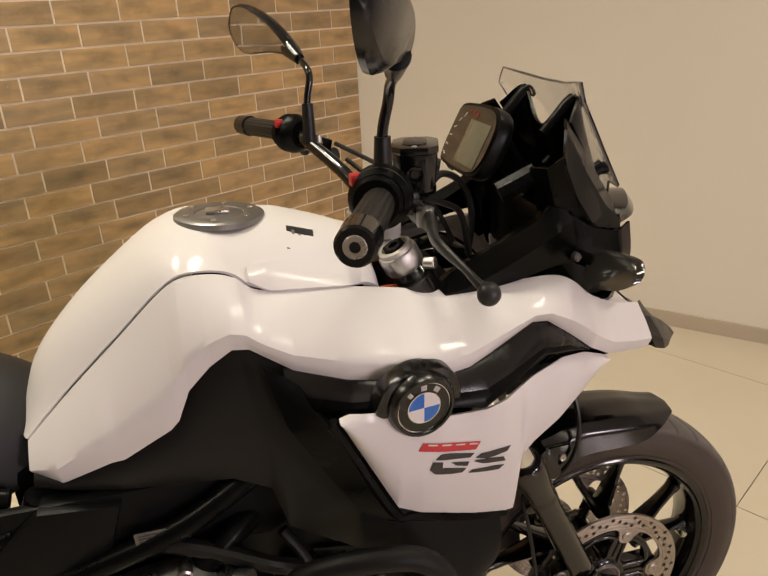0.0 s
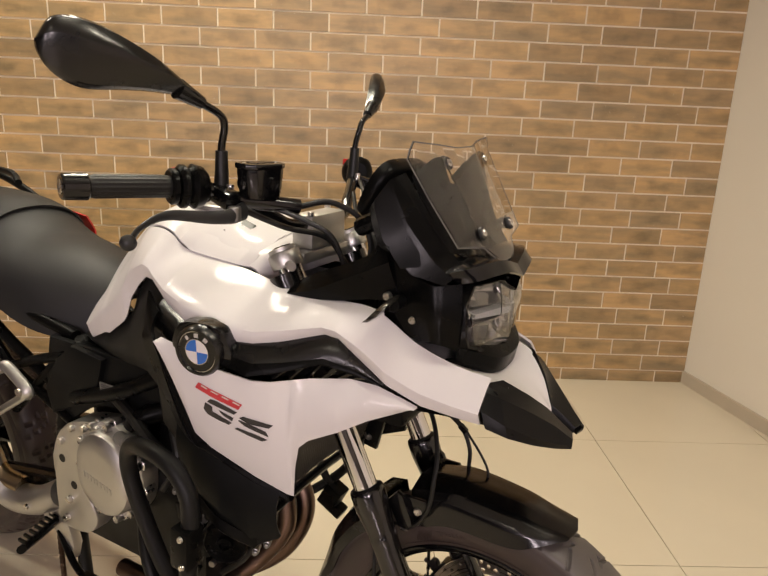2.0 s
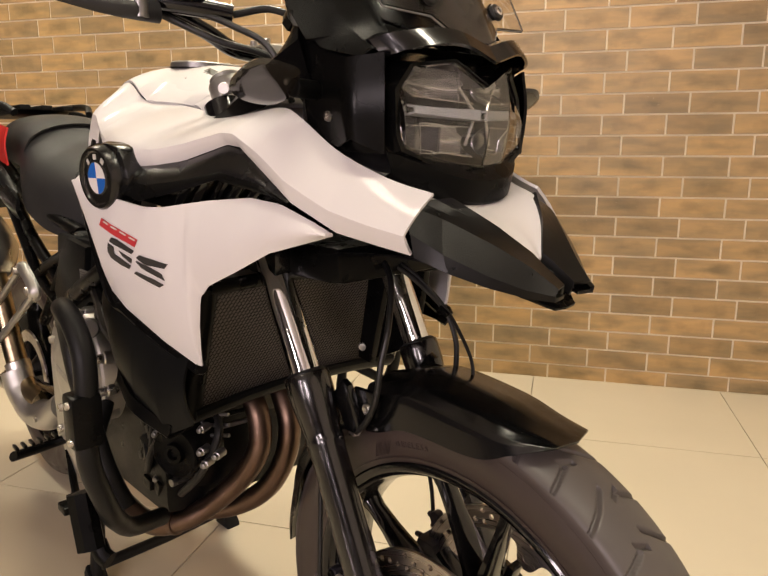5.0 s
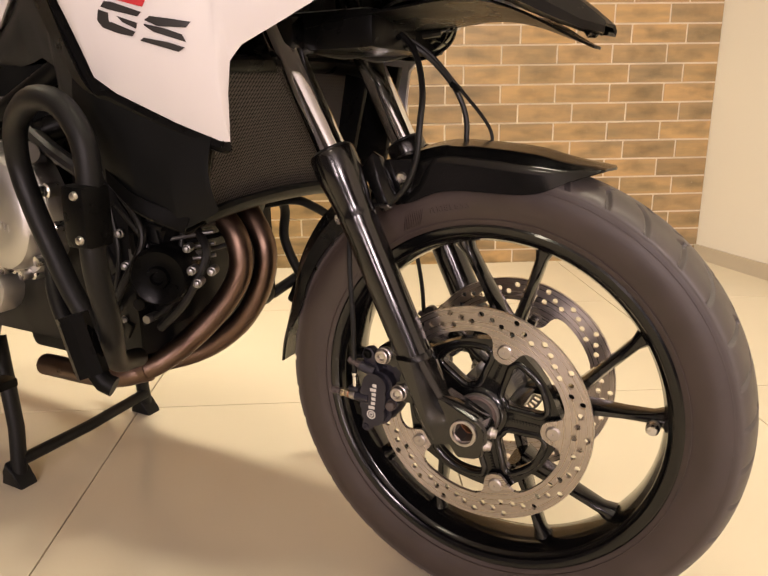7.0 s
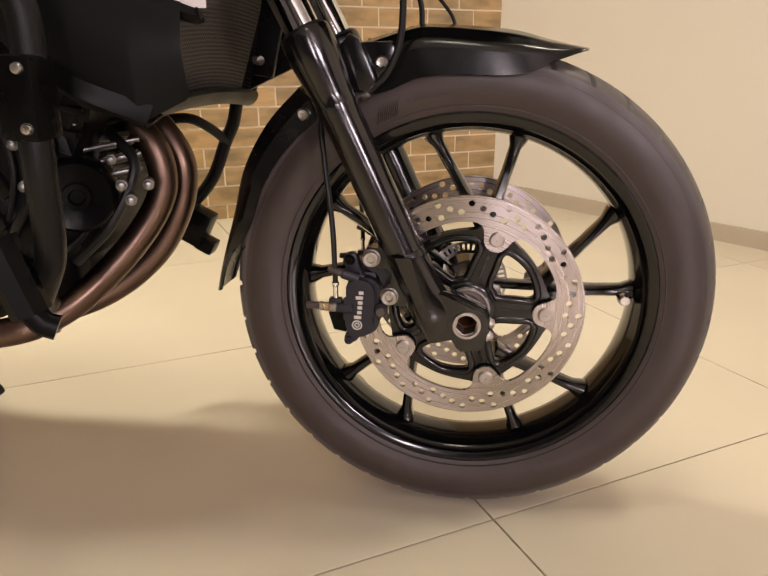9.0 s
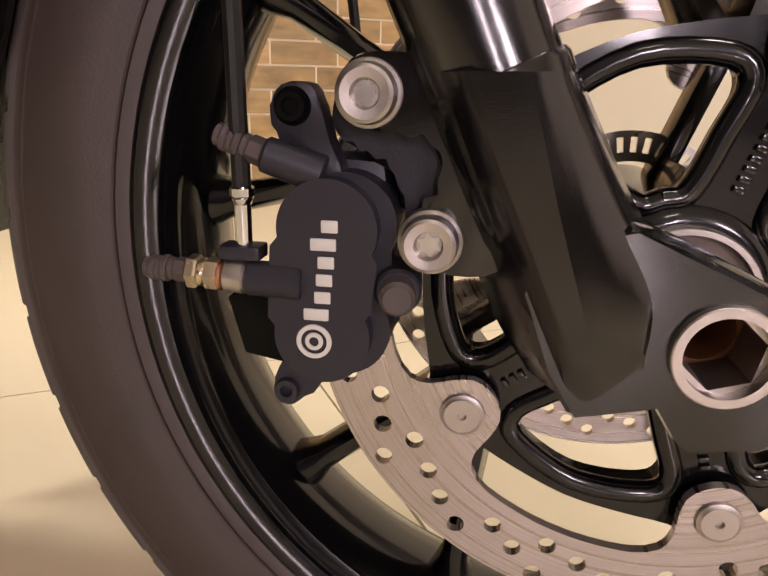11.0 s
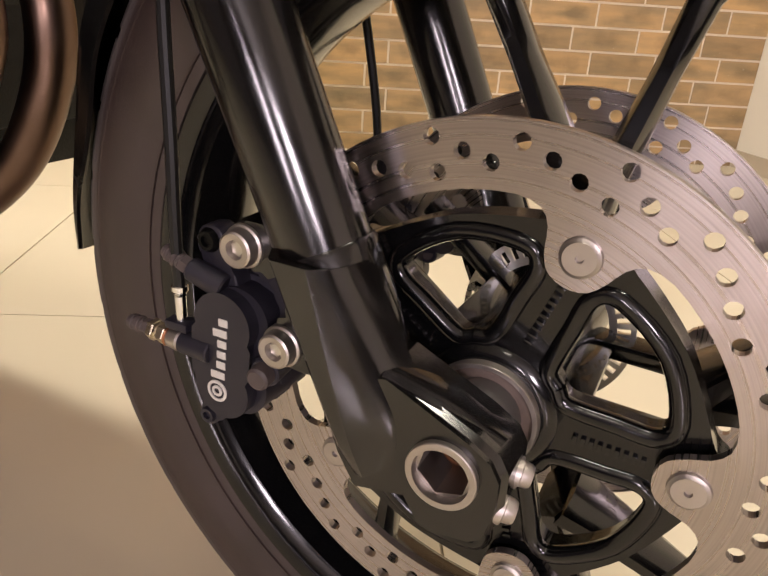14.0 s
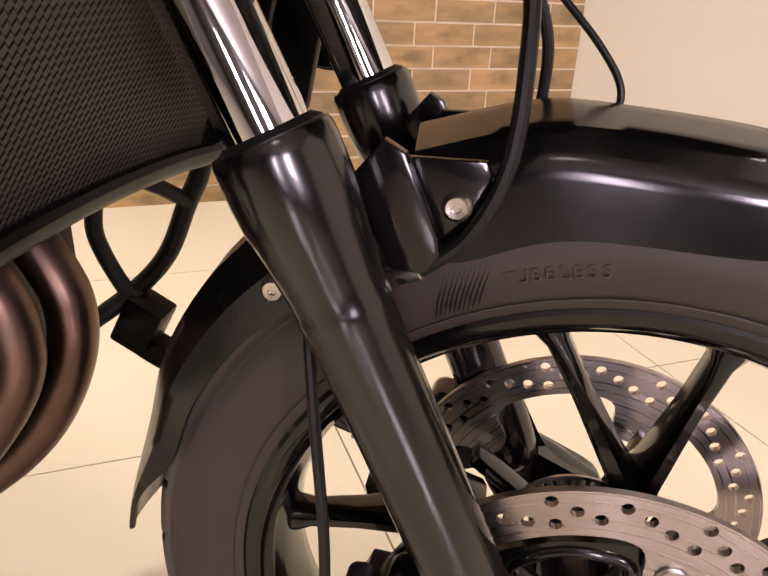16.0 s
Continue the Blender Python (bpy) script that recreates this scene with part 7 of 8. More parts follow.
guard_mesh = part("radiator_mesh", bm, M_MESH, rad, "black expanded metal radiator guard", False)
tagged(guard_mesh, kind="stuff")
frame_pts = [rad_pt(0, 0, 0.004), rad_pt(0.25, -0.03, 0.004), rad_pt(0.5, -0.05, 0.004), rad_pt(0.75, -0.03, 0.004), rad_pt(1, 0, 0.004)]
part("guard_rail", sweep(bmesh.new(), catmull(frame_pts, 8), 0.015, 10, 0.6), M_GREY, rad)
part("guard_rail", sweep(bmesh.new(), catmull([rad_pt(0, 1.02, 0.002), rad_pt(0.5, 1.05, 0.002), rad_pt(1, 1.02, 0.002)], 8), 0.014, 10, 0.6), M_PLASTIC, rad)
for u in (0.0, 1.0):
    part("radiator_tank", sweep(bmesh.new(), [rad_pt(u, -0.02, -0.01), rad_pt(u, 0.5, -0.01), rad_pt(u, 1.03, -0.01)], 0.02, 12), M_PLASTIC, rad)
part("radiator_cheek", plate(bmesh.new(), [(-0.36, 0.60), (-0.27, 0.64), (-0.24, 0.79), (-0.31, 0.80)], 0.17, 0.185, 0.003), M_PLASTIC, rad)
part("radiator_stay", plate(bmesh.new(), [(-0.33, 0.625), (-0.30, 0.62), (-0.262, 0.77), (-0.30, 0.78)], 0.10, 0.112, 0.002, pose(0, 0, 0)), M_PLASTIC, rad)
part("radiator_bolt", lathe(bmesh.new(), [(0, -0.006), (0.006, -0.005), (0.0075, 0), (0.0075, 0.01)], 16, pose(-0.318, 0.10, 0.645, 0, 0, 40)), M_STEEL, rad)
part("under_cowl", box(bmesh.new(), (-0.33, -0.10, 0.80), (-0.14, 0.13, 0.85), 0.012), M_PLASTIC, rad)
hm = pose(-0.155, 0.05, 0.838, 52, 0, 28)
horn = part("horn", lathe(bmesh.new(), [(0, -0.006), (0.03, -0.008), (0.052, -0.004), (0.062, 0.002), (0.064, 0.008), (0.05, 0.016), (0.03, 0.024), (0, 0.024)], 40, hm), M_BLACK, rad, "black round horn with a ribbed grille")
for r in (0.018, 0.032, 0.046, 0.058):
    part("horn_rib", lathe(bmesh.new(), [(r - 0.0014, -0.0045), (r - 0.001, -0.0105), (r + 0.001, -0.0105), (r + 0.0014, -0.0045)], 40, hm, True), M_SATIN, horn)
for k in range(12):
    (x0, z0), (x1, z1) = polar(0.018 if k % 2 else 0.032, 30 * k), polar(0.058, 30 * k)
    part("horn_bar", sweep(bmesh.new(), [hm @ Vector((x0, -0.009, z0)), hm @ Vector((x1, -0.008, z1))], 0.0016, 6), M_SATIN, horn)
for pts, r in (([(-0.26, -0.08, 0.81), (-0.22, -0.02, 0.80), (-0.17, 0.03, 0.82), (-0.12, 0.06, 0.83)], 0.006), ([(-0.27, 0.02, 0.82), (-0.22, 0.06, 0.80), (-0.17, 0.08, 0.81)], 0.008), ([(-0.25, -0.1, 0.80), (-0.2, -0.07, 0.815), (-0.16, -0.06, 0.83)], 0.005)):
    part("wiring", sweep(bmesh.new(), catmull(pts, 8), r, 8), M_RUBBER, rad)
part("lower_clamp", box(bmesh.new(), (-0.31, -0.125, 0.80), (-0.24, 0.125, 0.845), 0.012), M_BLACK, bike)

# crash bars with sliders
def crash_bar():
    pts = [(-0.535, -0.17, 0.352), (-0.50, -0.236, 0.375), (-0.458, -0.275, 0.42), (-0.432, -0.296, 0.46), (-0.412, -0.322, 0.54), (-0.409, -0.323, 0.60), (-0.404, -0.32, 0.66), (-0.412, -0.318, 0.705), (-0.442, -0.318, 0.74), (-0.49, -0.312, 0.748), (-0.545, -0.295, 0.735), (-0.59, -0.278, 0.71), (-0.61, -0.268, 0.665), (-0.60, -0.265, 0.61), (-0.58, -0.258, 0.54), (-0.55, -0.25, 0.46), (-0.52, -0.235, 0.40)]
    return sweep(bmesh.new(), catmull(pts, 8), 0.0155, 18)
def far_crash_bar():
    pts = [(-0.60, 0.25, 0.62), (-0.58, 0.26, 0.70), (-0.52, 0.275, 0.715), (-0.45, 0.28, 0.69), (-0.418, 0.28, 0.62), (-0.426, 0.28, 0.549), (-0.447, 0.28, 0.503), (-0.475, 0.275, 0.439), (-0.517, 0.265, 0.391), (-0.575, 0.23, 0.345)]
    return sweep(bmesh.new(), catmull(pts, 8), 0.0115, 16)
bars = [part("crash_bar", fn(), M_BAR, bike, "matt black tubular crash bar") for fn in (crash_bar, far_crash_bar)]
near, far = bars
bm = box(bmesh.new(), (-0.019, -0.021, -0.038), (0.02, 0.021, 0.038), 0.008, pose(-0.409, -0.326, 0.612, 0, 2, 0))
part("slider", bm, M_PLASTIC, near, "black plastic crash slider")
for z in (0.586, 0.638):
    part("slider_bolt", lathe(bmesh.new(), [(0, -0.004), (0.0045, -0.003), (0.0055, 0), (0.0055, 0.01)], 14, pose(-0.400, -0.348, z)), M_STEEL, near)
bm = sweep(bmesh.new(), [(-0.476, -0.318, 0.475), (-0.462, -0.318, 0.43), (-0.450, -0.318, 0.395)], 0.021, 8, 0.85)
part("slider", bm, M_PLASTIC, near, "black plastic lower slider")
part("lower_bracket", sweep(bmesh.new(), [(-0.462, -0.305, 0.394), (-0.45, -0.303, 0.378), (-0.438, -0.298, 0.372)], 0.014, 10, 0.8), M_PLASTIC, near)
part("cross_tube", sweep(bmesh.new(), catmull([(-0.66, -0.2, 0.53), (-0.60, -0.25, 0.47), (-0.55, -0.265, 0.40)], 6), 0.012, 14), M_BAR, near)
bm = box(bmesh.new(), (-0.026, -0.024, -0.034), (0.024, 0.02, 0.034), 0.006, pose(-0.506, 0.262, 0.352, 0, 28, 0))
slider = part("slider", bm, M_PLASTIC, far, "black plastic lower slider")
part("slider_foot", box(bmesh.new(), (-0.016, -0.02, -0.012), (0.018, 0.016, 0.014), 0.004, pose(-0.492, 0.262, 0.316, 0, 28, 0)), M_PLASTIC, slider)
part("cross_tube", sweep(bmesh.new(), catmull([(-0.55, 0.16, 0.545), (-0.49, 0.205, 0.553), (-0.462, 0.235, 0.537), (-0.443, 0.278, 0.507)], 6), 0.010, 12, 0.8), M_BAR, far)
part("cross_tube", sweep(bmesh.new(), catmull([(-0.515, 0.19, 0.575), (-0.533, 0.235, 0.525), (-0.542, 0.24, 0.467), (-0.520, 0.25, 0.400), (-0.512, 0.262, 0.388)], 6), 0.010, 12), M_BAR, far)

# stand
stand = part("centre_stand", sweep(bmesh.new(), [(-0.935, -0.145, 0.052), (-0.94, 0.02, 0.05), (-0.955, 0.195, 0.052)], 0.0125, 14), M_BAR, bike, "black steel centre stand")
for y, x in ((-0.150, -0.945), (0.20, -0.965)):
    part("stand_leg", sweep(bmesh.new(), [(x, y, 0.02), (x + 0.005, y * 0.95, 0.12), (-0.985, y * 0.8, 0.3)], 0.0155, 14), M_BAR, stand)
    part("stand_foot", plate(bmesh.new(), [(x - 0.032, 0.0), (x + 0.028, 0.0), (x + 0.024, 0.012), (x + 0.008, 0.03), (x - 0.012, 0.05), (x - 0.022, 0.03)], y - 0.02, y + 0.018, 0.004), M_BAR, stand)
part("side_stand", sweep(bmesh.new(), [(-0.86, 0.16, 0.28), (-1.0, 0.2, 0.22), (-1.12, 0.21, 0.2)], 0.013, 12), M_BAR, stand)

# foot rests, pedal, frame
rest = part("rider_footrest", sweep(bmesh.new(), [(-1.0, -0.16, 0.345), (-0.97, -0.23, 0.352), (-0.945, -0.29, 0.36)], 0.014, 10, 0.7), M_PLASTIC, bike, "toothed rider foot rest")
for k in range(7):
    c = Vector((-0.992, -0.18, 0.36)).lerp(Vector((-0.948, -0.283, 0.372)), k / 6)
    part("tooth", box(bmesh.new(), (-0.014, -0.003, 0), (0.014, 0.003, 0.007), 0.001, Matrix.Translation(c)), M_PLASTIC, rest)
part("footrest_bracket", plate(bmesh.new(), [(-1.04, 0.42), (-0.99, 0.43), (-0.96, 0.38), (-0.935, 0.30), (-0.95, 0.255), (-0.975, 0.29), (-1.0, 0.33), (-1.04, 0.34)], -0.175, -0.15, 0.005), M_ALU, rest, "cast aluminium foot rest bracket")
part("footrest_bolt", lathe(bmesh.new(), [(0, -0.006), (0.007, -0.006), (0.008, 0), (0.008, 0.01)], 16, pose(-1.0, -0.176, 0.37)), M_STEEL, rest)
pedal = part("brake_pedal", sweep(bmesh.new(), catmull([(-0.99, -0.17, 0.32), (-0.93, -0.185, 0.27), (-0.86, -0.2, 0.25)], 6), 0.008, 10), M_PLASTIC, bike, "black brake pedal")
part("pedal_pad", box(bmesh.new(), (-0.885, -0.235, 0.245), (-0.845, -0.18, 0.262), 0.004), M_PLASTIC, pedal)
part("return_spring", sweep(bmesh.new(), [Vector((-1.0 + 0.0055 * math.cos(k * 1.2), -0.165 + 0.0055 * math.sin(k * 1.2), 0.30 - 0.0006 * k)) for k in range(230)], 0.0014, 6), M_EXH, pedal)
for pts, r in (([(-1.30, -0.15, 0.85), (-1.225, -0.15, 0.775), (-1.139, -0.15, 0.693), (-1.03, -0.15, 0.65), (-0.932, -0.15, 0.611)], 0.0125), ([(-1.135, -0.15, 0.695), (-1.03, -0.15, 0.735), (-0.935, -0.15, 0.765)], 0.0115), ([(-0.90, -0.125, 0.80), (-1.0, -0.125, 0.55), (-0.97, -0.125, 0.36)], 0.022), ([(-0.94, -0.12, 0.80), (-1.2, -0.13, 0.86), (-1.55, -0.11, 0.98)], 0.014), ([(-1.0, -0.14, 0.68), (-1.2, -0.14, 0.78), (-1.45, -0.12, 0.93)], 0.013), ([(-0.96, -0.14, 0.76), (-1.06, -0.145, 0.66), (-1.15, -0.145, 0.58)], 0.012), ([(-0.62, -0.16, 0.80), (-0.74, -0.175, 0.74), (-0.90, -0.16, 0.68)], 0.016)):
    pair("frame_tube", lambda pts=pts, r=r: sweep(bmesh.new(), catmull(pts, 6), r, 14), M_PLASTIC, bike)
pair("frame_plate", lambda: plate(bmesh.new(), [(-0.90, 0.80), (-0.80, 0.79), (-0.83, 0.70), (-0.90, 0.66), (-0.98, 0.62), (-1.0, 0.68), (-0.95, 0.76)], -0.165, -0.12, 0.008), M_GREY, bike, "dark frame side cover")
pair("frame_cover", lambda: plate(bmesh.new(), [(-0.985, 0.80), (-0.60, 0.80), (-0.575, 0.705), (-0.62, 0.682), (-0.72, 0.695), (-0.84, 0.682), (-0.90, 0.645), (-0.945, 0.60), (-1.0, 0.635), (-1.01, 0.70)], -0.152, -0.135, 0.005), M_GREY, bike, "black plastic cover over the frame")
for x, z in ((-0.945, 0.655), (-0.87, 0.70)):
    pair("cover_bolt", lambda x=x, z=z: lathe(bmesh.new(), [(0, -0.002), (0.0035, -0.002), (0.004, -0.004), (0.0075, -0.004), (0.0085, 0.0), (0.0085, 0.006), (0, 0.006)], 16, pose(x, -0.166 if x > -0.93 else -0.153, z)), M_PLASTIC, bike)
part("frame_core", box(bmesh.new(), (-0.95, -0.09, 0.58), (-0.50, 0.13, 0.82), 0.02), M_PLASTIC, bike)
M_LABEL = mat("aged_label", (0.11, 0.105, 0.1), 0.4, vary=0.3, vscale=60)
part("label_plate", box(bmesh.new(), (-0.79, -0.1815, 0.731), (-0.72, -0.179, 0.752), 0.0005, pose(0, 0, 0)), M_LABEL, bike, "small worn grey data label")
for k in range(4):
    part("label_line", box(bmesh.new(), (-0.785, -0.1823, 0.7335 + 0.0045 * k), (-0.728 - 0.006 * (k % 2), -0.1814, 0.7355 + 0.0045 * k), 0), M_DECAL, bike)
pair("throttle_body", lambda: sweep(bmesh.new(), catmull([(-0.62, -0.12, 0.72), (-0.68, -0.17, 0.70), (-0.72, -0.17, 0.66)], 6), 0.02, 14), M_PLASTIC, engine)

# seat and tail
def seat_rows(st):
    rows = []
    for x, zt, w, zl in st:
        row = []
        for k in range(17):
            a = math.pi * k / 16
            row.append(Vector((x, BM - w * math.cos(a) * (1 - 0.12 * math.sin(a)), zl + (zt - zl) * math.sin(a) ** 0.55)))
        rows.append(row)
    return rows
st = [(-0.905, 0.885, 0.085, 0.80), (-0.94, 0.915, 0.11, 0.79), (-1.0, 0.942, 0.142, 0.785), (-1.08, 0.965, 0.165, 0.80), (-1.18, 0.982, 0.170, 0.835), (-1.24, 1.01, 0.16, 0.875), (-1.275, 1.035, 0.148, 0.92)]
cols = list(zip(*[[Vector(p) for p in r] for r in seat_rows(st)]))
part("rider_seat", loft(bmesh.new(), [list(c) for c in cols], 30, 1, False, 0.004), M_SEAT, bike, "dark grey vinyl rider seat", angle=60)
st = [(-1.26, 1.035, 0.145, 0.93), (-1.33, 1.056, 0.143, 0.94), (-1.45, 1.064, 0.132, 0.955), (-1.56, 1.064, 0.112, 0.97), (-1.60, 1.05, 0.09, 0.98)]
cols = list(zip(*[[Vector(p) for p in r] for r in seat_rows(st)]))
part("pillion_seat", loft(bmesh.new(), [list(c) for c in cols], 20, 1, False, 0.004), M_SEAT, bike, "dark grey vinyl pillion seat", angle=60)
def tail_panel(y, drop):
    k = -1 if y < 0 else 1
    rows = [[(-1.262, y, 0.935), (-1.32, y - k * 0.002, 0.945), (-1.375, y - k * 0.004, 0.96)], [(-1.266, y + k * 0.001, 0.985 - drop), (-1.32, y, 0.995 - drop), (-1.375, y - k * 0.002, 1.0 - drop)], [(-1.278, y - k * 0.012, 1.022 - drop), (-1.32, y - k * 0.015, 1.028 - drop), (-1.37, y - k * 0.018, 1.034 - drop)]]
    return loft(bmesh.new(), rows, 14, 3, True, 0.004)
for y, drop in ((-0.158, 0.0), (2 * BM + 0.158, 0.035)):
    part("tail_panel", tail_panel(y, drop), M_RED, bike, "red plastic tail panel")
pair("tail_cover", lambda: loft(bmesh.new(), [[(-1.37, -0.152, 0.955), (-1.5, -0.135, 0.97), (-1.62, -0.11, 0.985)], [(-1.37, -0.150, 0.985), (-1.5, -0.133, 1.0), (-1.62, -0.105, 1.01)], [(-1.37, -0.135, 1.0), (-1.5, -0.12, 1.02), (-1.62, -0.095, 1.025)]], 14, 3, True, 0.004), M_PLASTIC, bike, "black plastic tail cover")
rack = part("luggage_rack", plate(bmesh.new(), [(-1.78, 1.062), (-1.55, 1.068), (-1.53, 1.078), (-1.78, 1.075)], -0.05, 0.09, 0.004), M_BAR, bike, "black luggage rack and grab rails")
pair("grab_rail", lambda: sweep(bmesh.new(), catmull([(-1.235, -0.158, 0.865), (-1.30, -0.168, 0.925), (-1.45, -0.172, 0.968), (-1.58, -0.165, 1.03), (-1.70, -0.135, 1.075), (-1.80, -0.06, 1.085), (-1.81, BM, 1.085)], 8), 0.013, 12, 0.8), M_BAR, rack)
pair("rack_rail", lambda: sweep(bmesh.new(), catmull([(-1.80, -0.05, 1.085), (-1.68, -0.085, 1.092), (-1.52, -0.09, 1.088), (-1.46, -0.075, 1.066)], 8), 0.0105, 10, 0.8), M_BAR, rack)
for y in (-0.035, 0.02, 0.075):
    part("rack_slat", box(bmesh.new(), (-1.79, y - 0.014, 1.077), (-1.50, y + 0.014, 1.090), 0.004), M_BAR, rack)
pair("rail_foot", lambda: loft(bmesh.new(), [[(-1.20, -0.163, 0.86), (-1.26, -0.17, 0.90), (-1.33, -0.172, 0.918)], [(-1.195, -0.168, 0.835), (-1.26, -0.178, 0.86), (-1.33, -0.178, 0.892)], [(-1.20, -0.158, 0.81), (-1.25, -0.165, 0.83), (-1.32, -0.165, 0.875)]], 12, 4, True, 0.01), M_SATIN, rack)
part("tail_lamp", box(bmesh.new(), (-1.70, BM - 0.05, 0.99), (-1.64, BM + 0.05, 1.03), 0.008), M_RED, bike, "red tail lamp")
part("rear_fender", loft(bmesh.new(), [[(-1.3, -0.08, 0.9), (-1.6, -0.08, 0.98), (-1.85, -0.07, 0.80)], [(-1.3, BM, 0.9), (-1.6, BM, 0.99), (-1.86, BM, 0.80)], [(-1.3, 0.12, 0.9), (-1.6, 0.12, 0.98), (-1.85, 0.11, 0.80)]], 14, 4, True, 0.005), M_PLASTIC, bike)

# passenger foot rest hanger and exhaust
hang = part("pillion_hanger", sweep(bmesh.new(), catmull([(-1.092, -0.2, 0.715), (-1.20, -0.217, 0.638), (-1.305, -0.234, 0.562), (-1.30, -0.242, 0.53), (-1.262, -0.248, 0.488), (-1.30, -0.252, 0.428)], 6), 0.011, 10, 0.7), M_ALU, bike, "bare aluminium passenger foot rest hanger")
part("hanger_arm", sweep(bmesh.new(), catmull([(-1.012, -0.2, 0.672), (-1.12, -0.215, 0.60), (-1.235, -0.232, 0.522), (-1.225, -0.242, 0.49), (-1.195, -0.25, 0.468), (-1.24, -0.252, 0.448), (-1.30, -0.252, 0.425)], 6), 0.011, 10, 0.7), M_ALU, hang)
part("hanger_top", sweep(bmesh.new(), catmull([(-1.10, -0.2, 0.712), (-1.08, -0.2, 0.724), (-1.045, -0.2, 0.708), (-1.008, -0.2, 0.682), (-1.017, -0.2, 0.665)], 5), 0.013, 10, 0.7), M_ALU, hang)
for x, y, z in ((-1.088, -0.208, 0.714), (-1.02, -0.208, 0.680), (-1.275, -0.26, 0.436)):
    part("hanger_bolt", lathe(bmesh.new(), [(0, -0.004), (0.004, -0.004), (0.0045, -0.008), (0.008, -0.008), (0.009, -0.004), (0.009, 0.01)], 16, pose(x, y, z)), M_BOLT, hang)
pm = pose(-1.225, -0.285, 0.536, 0, -8, 0)
peg = part("pillion_footrest", box(bmesh.new(), (-0.038, -0.02, -0.055), (0.036, 0.022, 0.055), 0.012, pm), M_RUBBER, hang, "folded ribbed rubber passenger foot rest")
for k in range(8):
    part("rubber_rib", box(bmesh.new(), (0.006, -0.023, -0.046 + 0.0122 * k), (0.04, 0.016, -0.040 + 0.0122 * k), 0.002, pm), M_RUBBER, peg)
part("footrest_stay", sweep(bmesh.new(), catmull([(-1.30, -0.25, 0.565), (-1.31, -0.262, 0.53), (-1.27, -0.268, 0.50)], 5), 0.009, 10), M_ALU, hang)
muf = part("silencer", sweep(bmesh.new(), catmull([(-1.248, -0.211, 0.68), (-1.275, -0.213, 0.72), (-1.34, -0.217, 0.765), (-1.45, -0.222, 0.81), (-1.78, -0.235, 0.945)], 8), lambda t: 0.029 + 0.040 * min(1, t * 3.2) ** 0.8, 36), M_MUFFLER, bike, "brushed steel exhaust silencer")
for a, b, r in (((-1.335, -0.217, 0.762), (-1.338, -0.217, 0.764), 0.0585), ((-1.43, -0.221, 0.802), (-1.433, -0.221, 0.8035), 0.0715), ((-1.252, -0.211, 0.686), (-1.262, -0.212, 0.70), 0.0315)):
    part("silencer_seam", cyl(bmesh.new(), a, b, r, seg=40, bevel=0.0008), M_MUFFLER, muf)
part("silencer_pipe", sweep(bmesh.new(), catmull([(-1.09, -0.185, 0.41), (-1.15, -0.195, 0.425), (-1.187, -0.2, 0.47), (-1.216, -0.205, 0.56), (-1.25, -0.211, 0.685)], 8), 0.0235, 24), M_BRONZE, muf, "bronze-tinted exhaust pipe")
part("pipe_collar", cyl(bmesh.new(), (-1.180, -0.199, 0.455), (-1.193, -0.2015, 0.485), 0.0275, seg=28, bevel=0.002), M_MUFFLER, muf)
shield = part("pipe_shield", sweep(bmesh.new(), catmull([(-0.95, -0.178, 0.44), (-1.03, -0.186, 0.395), (-1.11, -0.195, 0.385), (-1.165, -0.203, 0.42), (-1.187, -0.207, 0.465)], 8), 0.034, 24, 0.9), M_ALU, muf, "pale metal heat shield")
for x, z in ((-1.03, 0.395), (-1.115, 0.392)):
    part("shield_screw", lathe(bmesh.new(), [(0, -0.002), (0.004, -0.002), (0.0065, -0.001), (0.007, 0.004)], 14, pose(x, -0.2215, z)), M_STEEL, shield)
part("silencer_bracket", ring(bmesh.new(), (-1.33, -0.262, 0.862), (-1.33, -0.205, 0.862), 0.022, 0.012, 28), M_BOLT, muf, "bright round silencer mounting eye")
part("silencer_strap", plate(bmesh.new(), [(-1.345, 0.845), (-1.315, 0.845), (-1.318, 0.80), (-1.352, 0.81)], -0.245, -0.235, 0.002), M_MUFFLER, muf)

# rear wheel and swing arm
RX, RZ = -1.585, 0.325
RW = pose(RX, BM, RZ)
WHEEL = RW
rear = part("rear_rim", lathe(bmesh.new(), [(0.222, -0.06), (0.213, -0.058), (0.205, -0.04), (0.2, 0), (0.205, 0.04), (0.213, 0.058), (0.222, 0.06), (0.215, 0.0)], 72, RW, True), M_BLACK, bike, "gloss black cast rear wheel")
part("tyre", tyre_mesh(0.322, 0.221, 0.07, 240, 15.0), M_TYRE, rear, "dark rear road tyre", angle=22)
for k in range(5):
    part("spoke", spoke(72 * k + 10, 0.05, 72 * k, 0.203), M_BLACK, rear)
    part("spoke", spoke(72 * k + 16, 0.05, 72 * k + 28, 0.203), M_BLACK, rear)
part("rear_hub", lathe(bmesh.new(), [(0, -0.09), (0.03, -0.09), (0.06, -0.06), (0.06, 0.06), (0.03, 0.09), (0, 0.09)], 36, RW), M_BLACK, rear)
part("rear_disc", ring(bmesh.new(), (RX, BM - 0.085, RZ), (RX, BM - 0.08, RZ), 0.132, 0.10, 60), M_DISC, rear)
